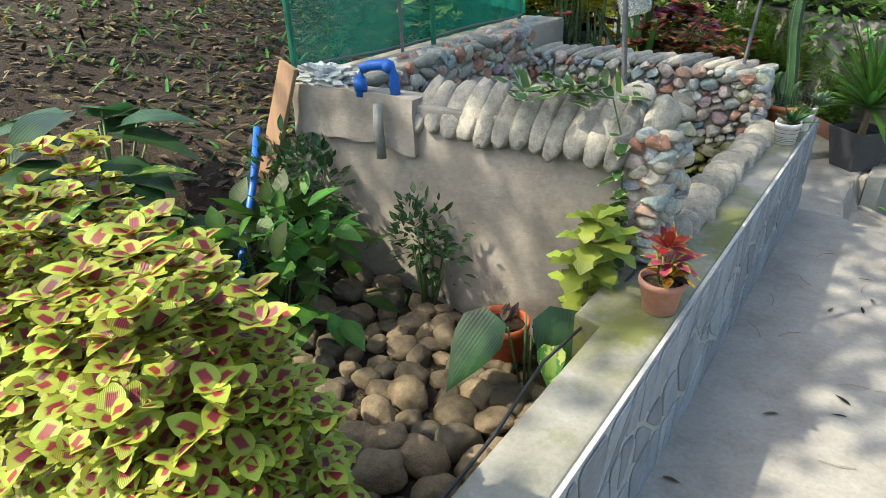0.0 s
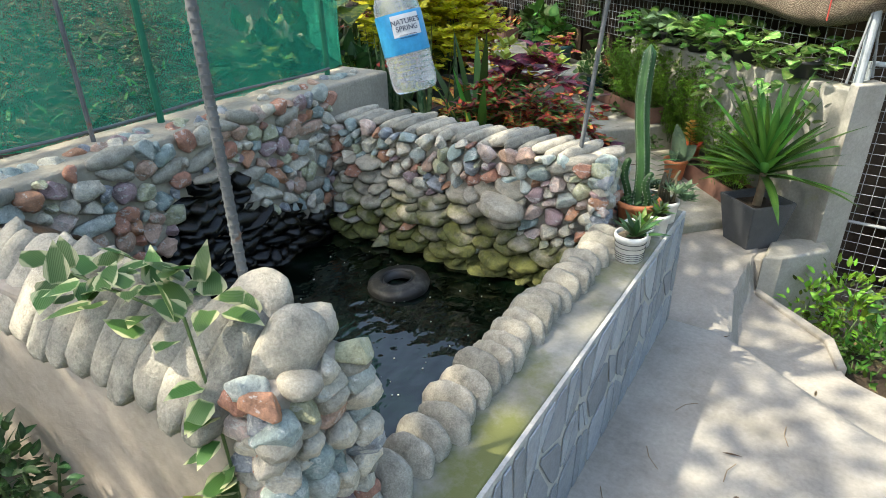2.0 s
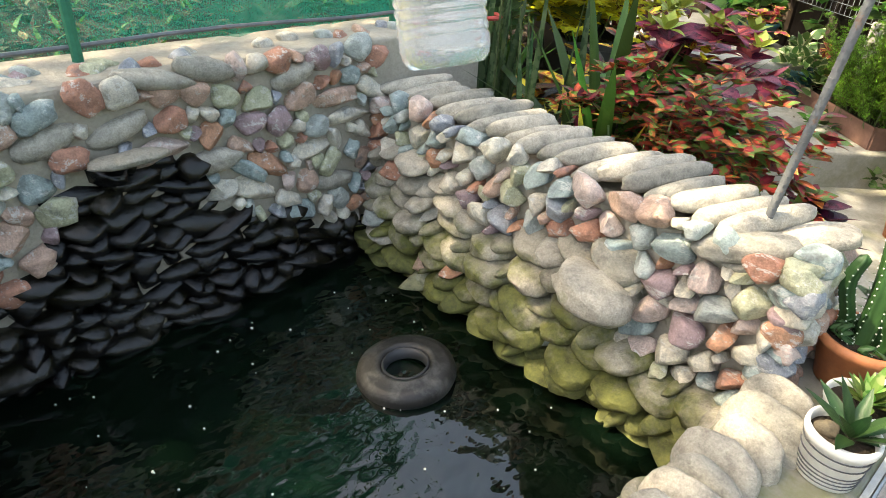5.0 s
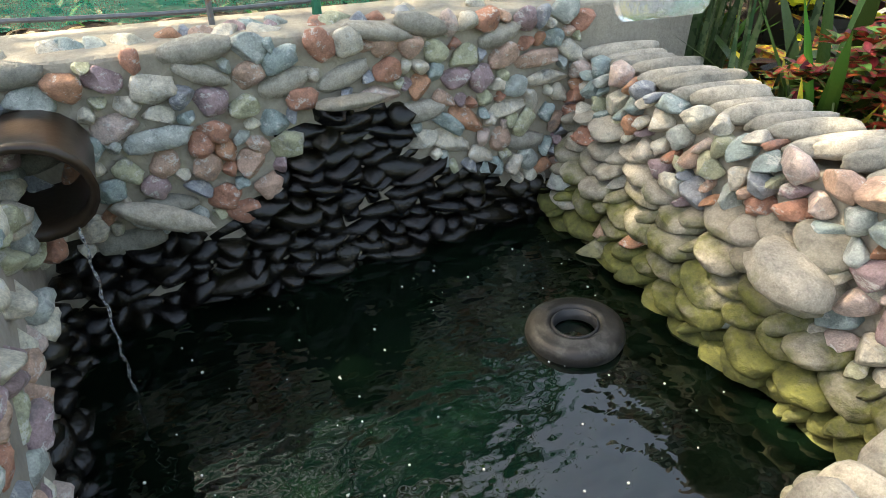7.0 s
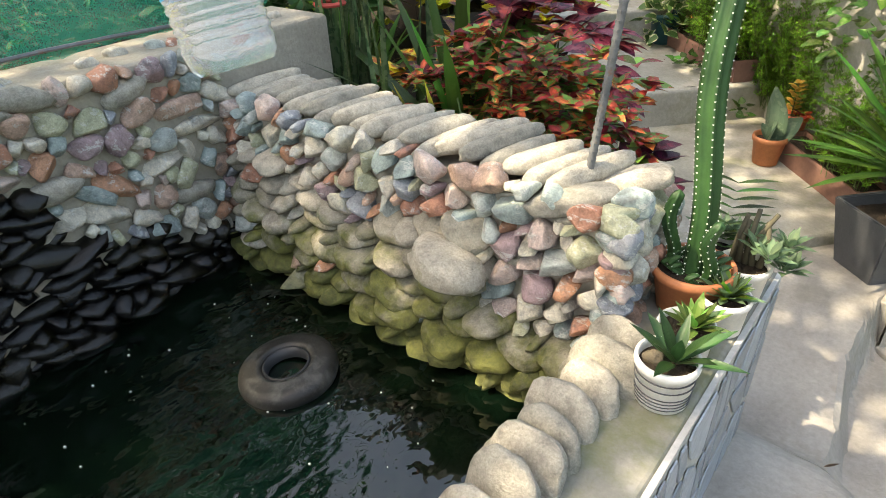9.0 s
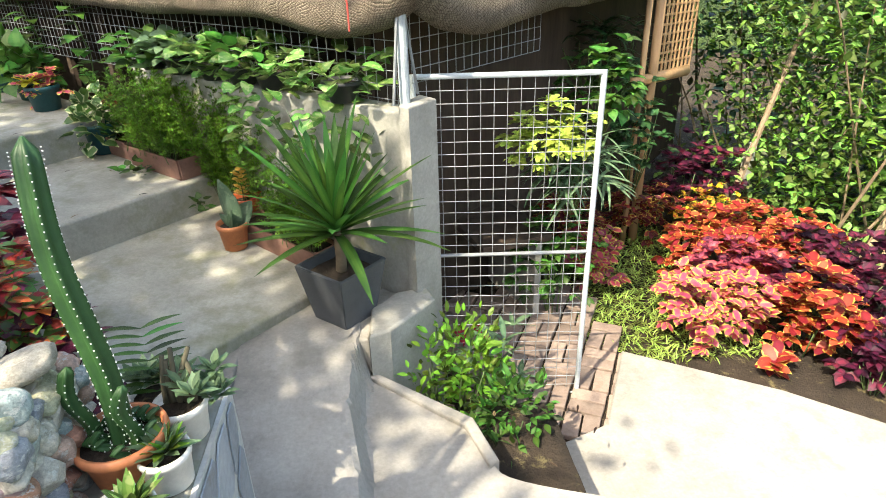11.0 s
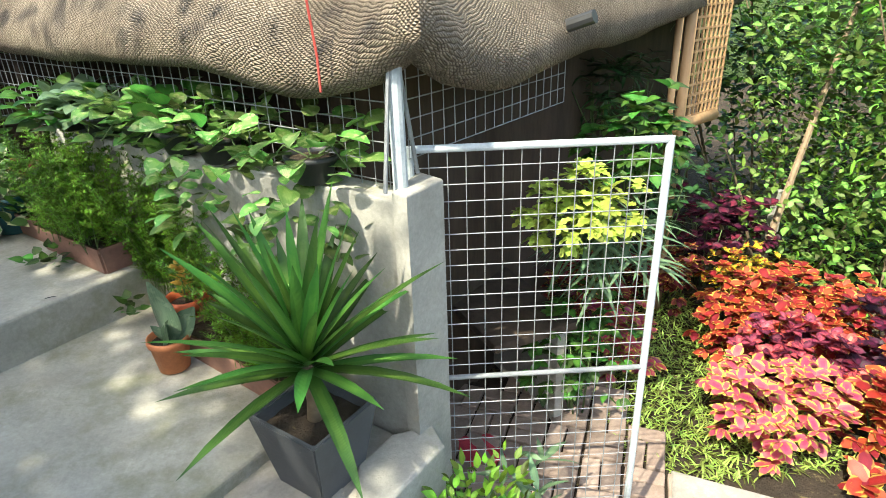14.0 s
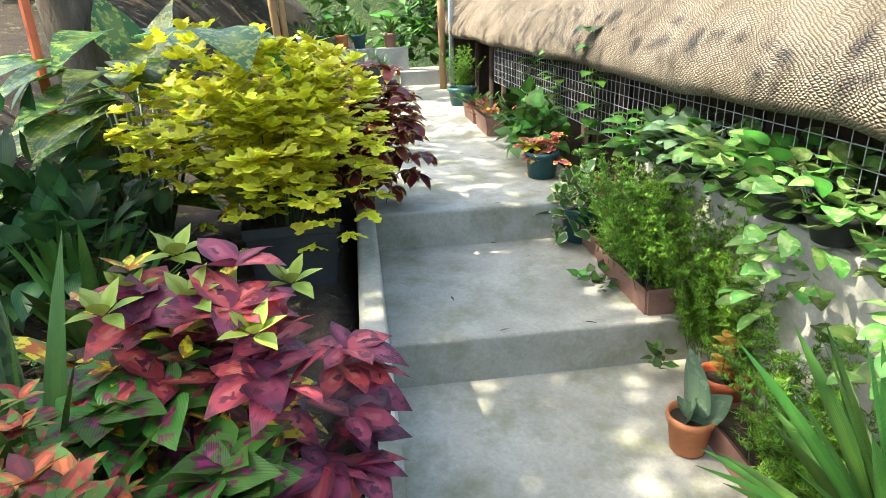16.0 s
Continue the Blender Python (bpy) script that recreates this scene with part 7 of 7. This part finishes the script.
for k in range(14):
    a, b2 = r.uniform(-0.8, 3), r.uniform(0.15, 1.0)
    q = pl(a, b2)
    L.add((*q, (0.42 if a > 1.07 else 0.205 if a > 0 else 0.0) + 0.008), (r.uniform(-1, 1), r.uniform(-1, 1), 0.03), r.uniform(0.03, 0.06), r.uniform(0.008, 0.014), "lance", 0.05, 0.4)
tagged(L.make("fallen_leaves", "litter"), "a few dry fallen leaves on the concrete", "leaves", kind="stuff")
bm = bmesh.new()
for k in range(14):
    x, y = r.uniform(0.1, 1.0), r.uniform(0.0, 2.5)
    a = r.uniform(0, 6.28)
    tube(bm, [(x, y, 0.006), (x + 0.05 * math.cos(a), y + 0.05 * math.sin(a), 0.008), (x + 0.1 * math.cos(a + 0.2), y + 0.1 * math.sin(a + 0.2), 0.006)], 0.0015, 4)
tagged(part("fallen_twigs", bm, "twig"), "thin dry twigs on the walkway", "twigs", kind="stuff")
# bubbles and flakes on the water
bm = bmesh.new()
for k in range(75):
    x, y = r.uniform(-1.36, -0.48), r.uniform(1.2, 2.45)
    bmesh.ops.create_icosphere(bm, subdivisions=1, radius=r.uniform(0.0015, 0.0042), matrix=Matrix.Translation((x, y, 0.256)))
tagged(part("foam_flecks", bm, "white_pot"), "tiny white flecks floating on the water", "foam", kind="stuff")

# a crumpled wrapper on the stones, a red ribbon round the snake plants
bm = bmesh.new()
bmesh.ops.create_icosphere(bm, subdivisions=3, radius=0.5)
for v in bm.verts:
    q = v.co.normalized()
    v.co = Vector((q.x * 0.018, q.y * 0.05, q.z * 0.014)) * (1 + 0.6 * noise.noise(q * 3))
WR = empty("wrapper", pose(-0.247, 0.248, 0.215, 20, 10, 30), "small white and yellow plastic wrapper on the stones", "litter")
part("wrapper_foil", bm, "white_pot", WR)
bm = bmesh.new()
tube(bm, [(-1.56 + 0.05 * math.cos(6.283 * k / 20), 3.1 + 0.05 * math.sin(6.283 * k / 20), 0.95) for k in range(21)], 0.008, 6, cap=False)
tagged(part("ribbon", bm, "red_string"), "red ribbon tied round the snake plants", "ribbon")


# ---- slates on the low wall, and brick paving at the gate ----
r = random.Random(91)
ROWS, COLS = 3, 36
grid = {}
for j in range(ROWS + 1):
    for i in range(COLS + 1):
        y = -1.2 + 4.2 * i / COLS + (r.uniform(-0.05, 0.05) if 0 < i < COLS else 0) + (0.05 if j % 2 else 0) * (0 < i < COLS)
        z = -0.02 + 0.512 * j / ROWS + (r.uniform(-0.055, 0.055) if 0 < j < ROWS else 0)
        grid[i, j] = Vector((0, y, z))
for i in range(COLS):
    for j in range(ROWS):
        c = [grid[i, j], grid[i + 1, j], grid[i + 1, j + 1], grid[i, j + 1]]
        k = r.random()
        polys = [c]
        if k < 0.12:
            polys = [[c[0], c[1], c[2]], [c[0], c[2], c[3]]]
        elif k < 0.3:
            m0, m1 = c[0].lerp(c[1], r.uniform(0.35, 0.65)), c[3].lerp(c[2], r.uniform(0.35, 0.65))
            polys = [[c[0], m0, m1, c[3]], [m0, c[1], c[2], m1]]
        for q in polys:
            cen = sum(q, Vector()) / len(q)
            ins = [p + (cen - p).normalized() * min(0.013, (cen - p).length * 0.3) for p in q]
            # knock the corners off
            ring = []
            for a in range(len(ins)):
                ring += [ins[a].lerp(ins[a - 1], 0.14), ins[a].lerp(ins[(a + 1) % len(ins)], 0.14)]
            n2 = len(ring)
            V = [(0.0005, p.y, p.z) for p in ring] + [(0.0032 + r.uniform(0, 0.0012), cen.y + (p.y - cen.y) * 0.97, cen.z + (p.z - cen.z) * 0.97) for p in ring]
            F = [tuple(range(n2, 2 * n2))] + [(a, (a + 1) % n2, n2 + (a + 1) % n2, n2 + a) for a in range(n2)]
            link("slate", V, F, "slate", W)

PAVE = tagged(part("brick_paving", prism([(0.62, 4.62), (1.16, 4.1), (1.44, 4.2), (1.76, 4.82), (1.7, 5.3), (0.7, 5.9)], -1.1, -0.905, 0.0), "soil"), "clay brick paving laid in a basket pattern inside the gate", "paving", kind="structure")
bm = bmesh.new()
box(bm, (0, 0, 0), (0.19, 0.09, 0.04), 0, 0.008)
bm.normal_update()
me = bpy.data.meshes.new("brick")
bm.to_mesh(me)
bm.free()
me.materials.append(M["brick"])
ang = math.atan2(0.62, 0.31)
u2, v2 = Vector((math.cos(ang), math.sin(ang))), Vector((-math.sin(ang), math.cos(ang)))
for i in range(0, 9):
    for j in range(-1, 8):
        for k in range(2):
            c = Vector((1.36, 4.10)) + u2 * (0.205 * i + 0.1) + v2 * (0.205 * j + 0.1)
            turn = (i + j) % 2
            c = c + (v2 if turn == 0 else u2) * (0.1 * k - 0.05)
            if not (0.66 < c.x < 1.78 and 3.9 < c.y < 5.7) or c.x + c.y < 5.22:
                continue
            share("brick", me, pose(c.x, c.y, -0.893 + r.uniform(-0.003, 0.004), r.uniform(-1, 1), r.uniform(-1, 1), math.degrees(ang) + 90 * turn + r.uniform(-3, 3)), PAVE)
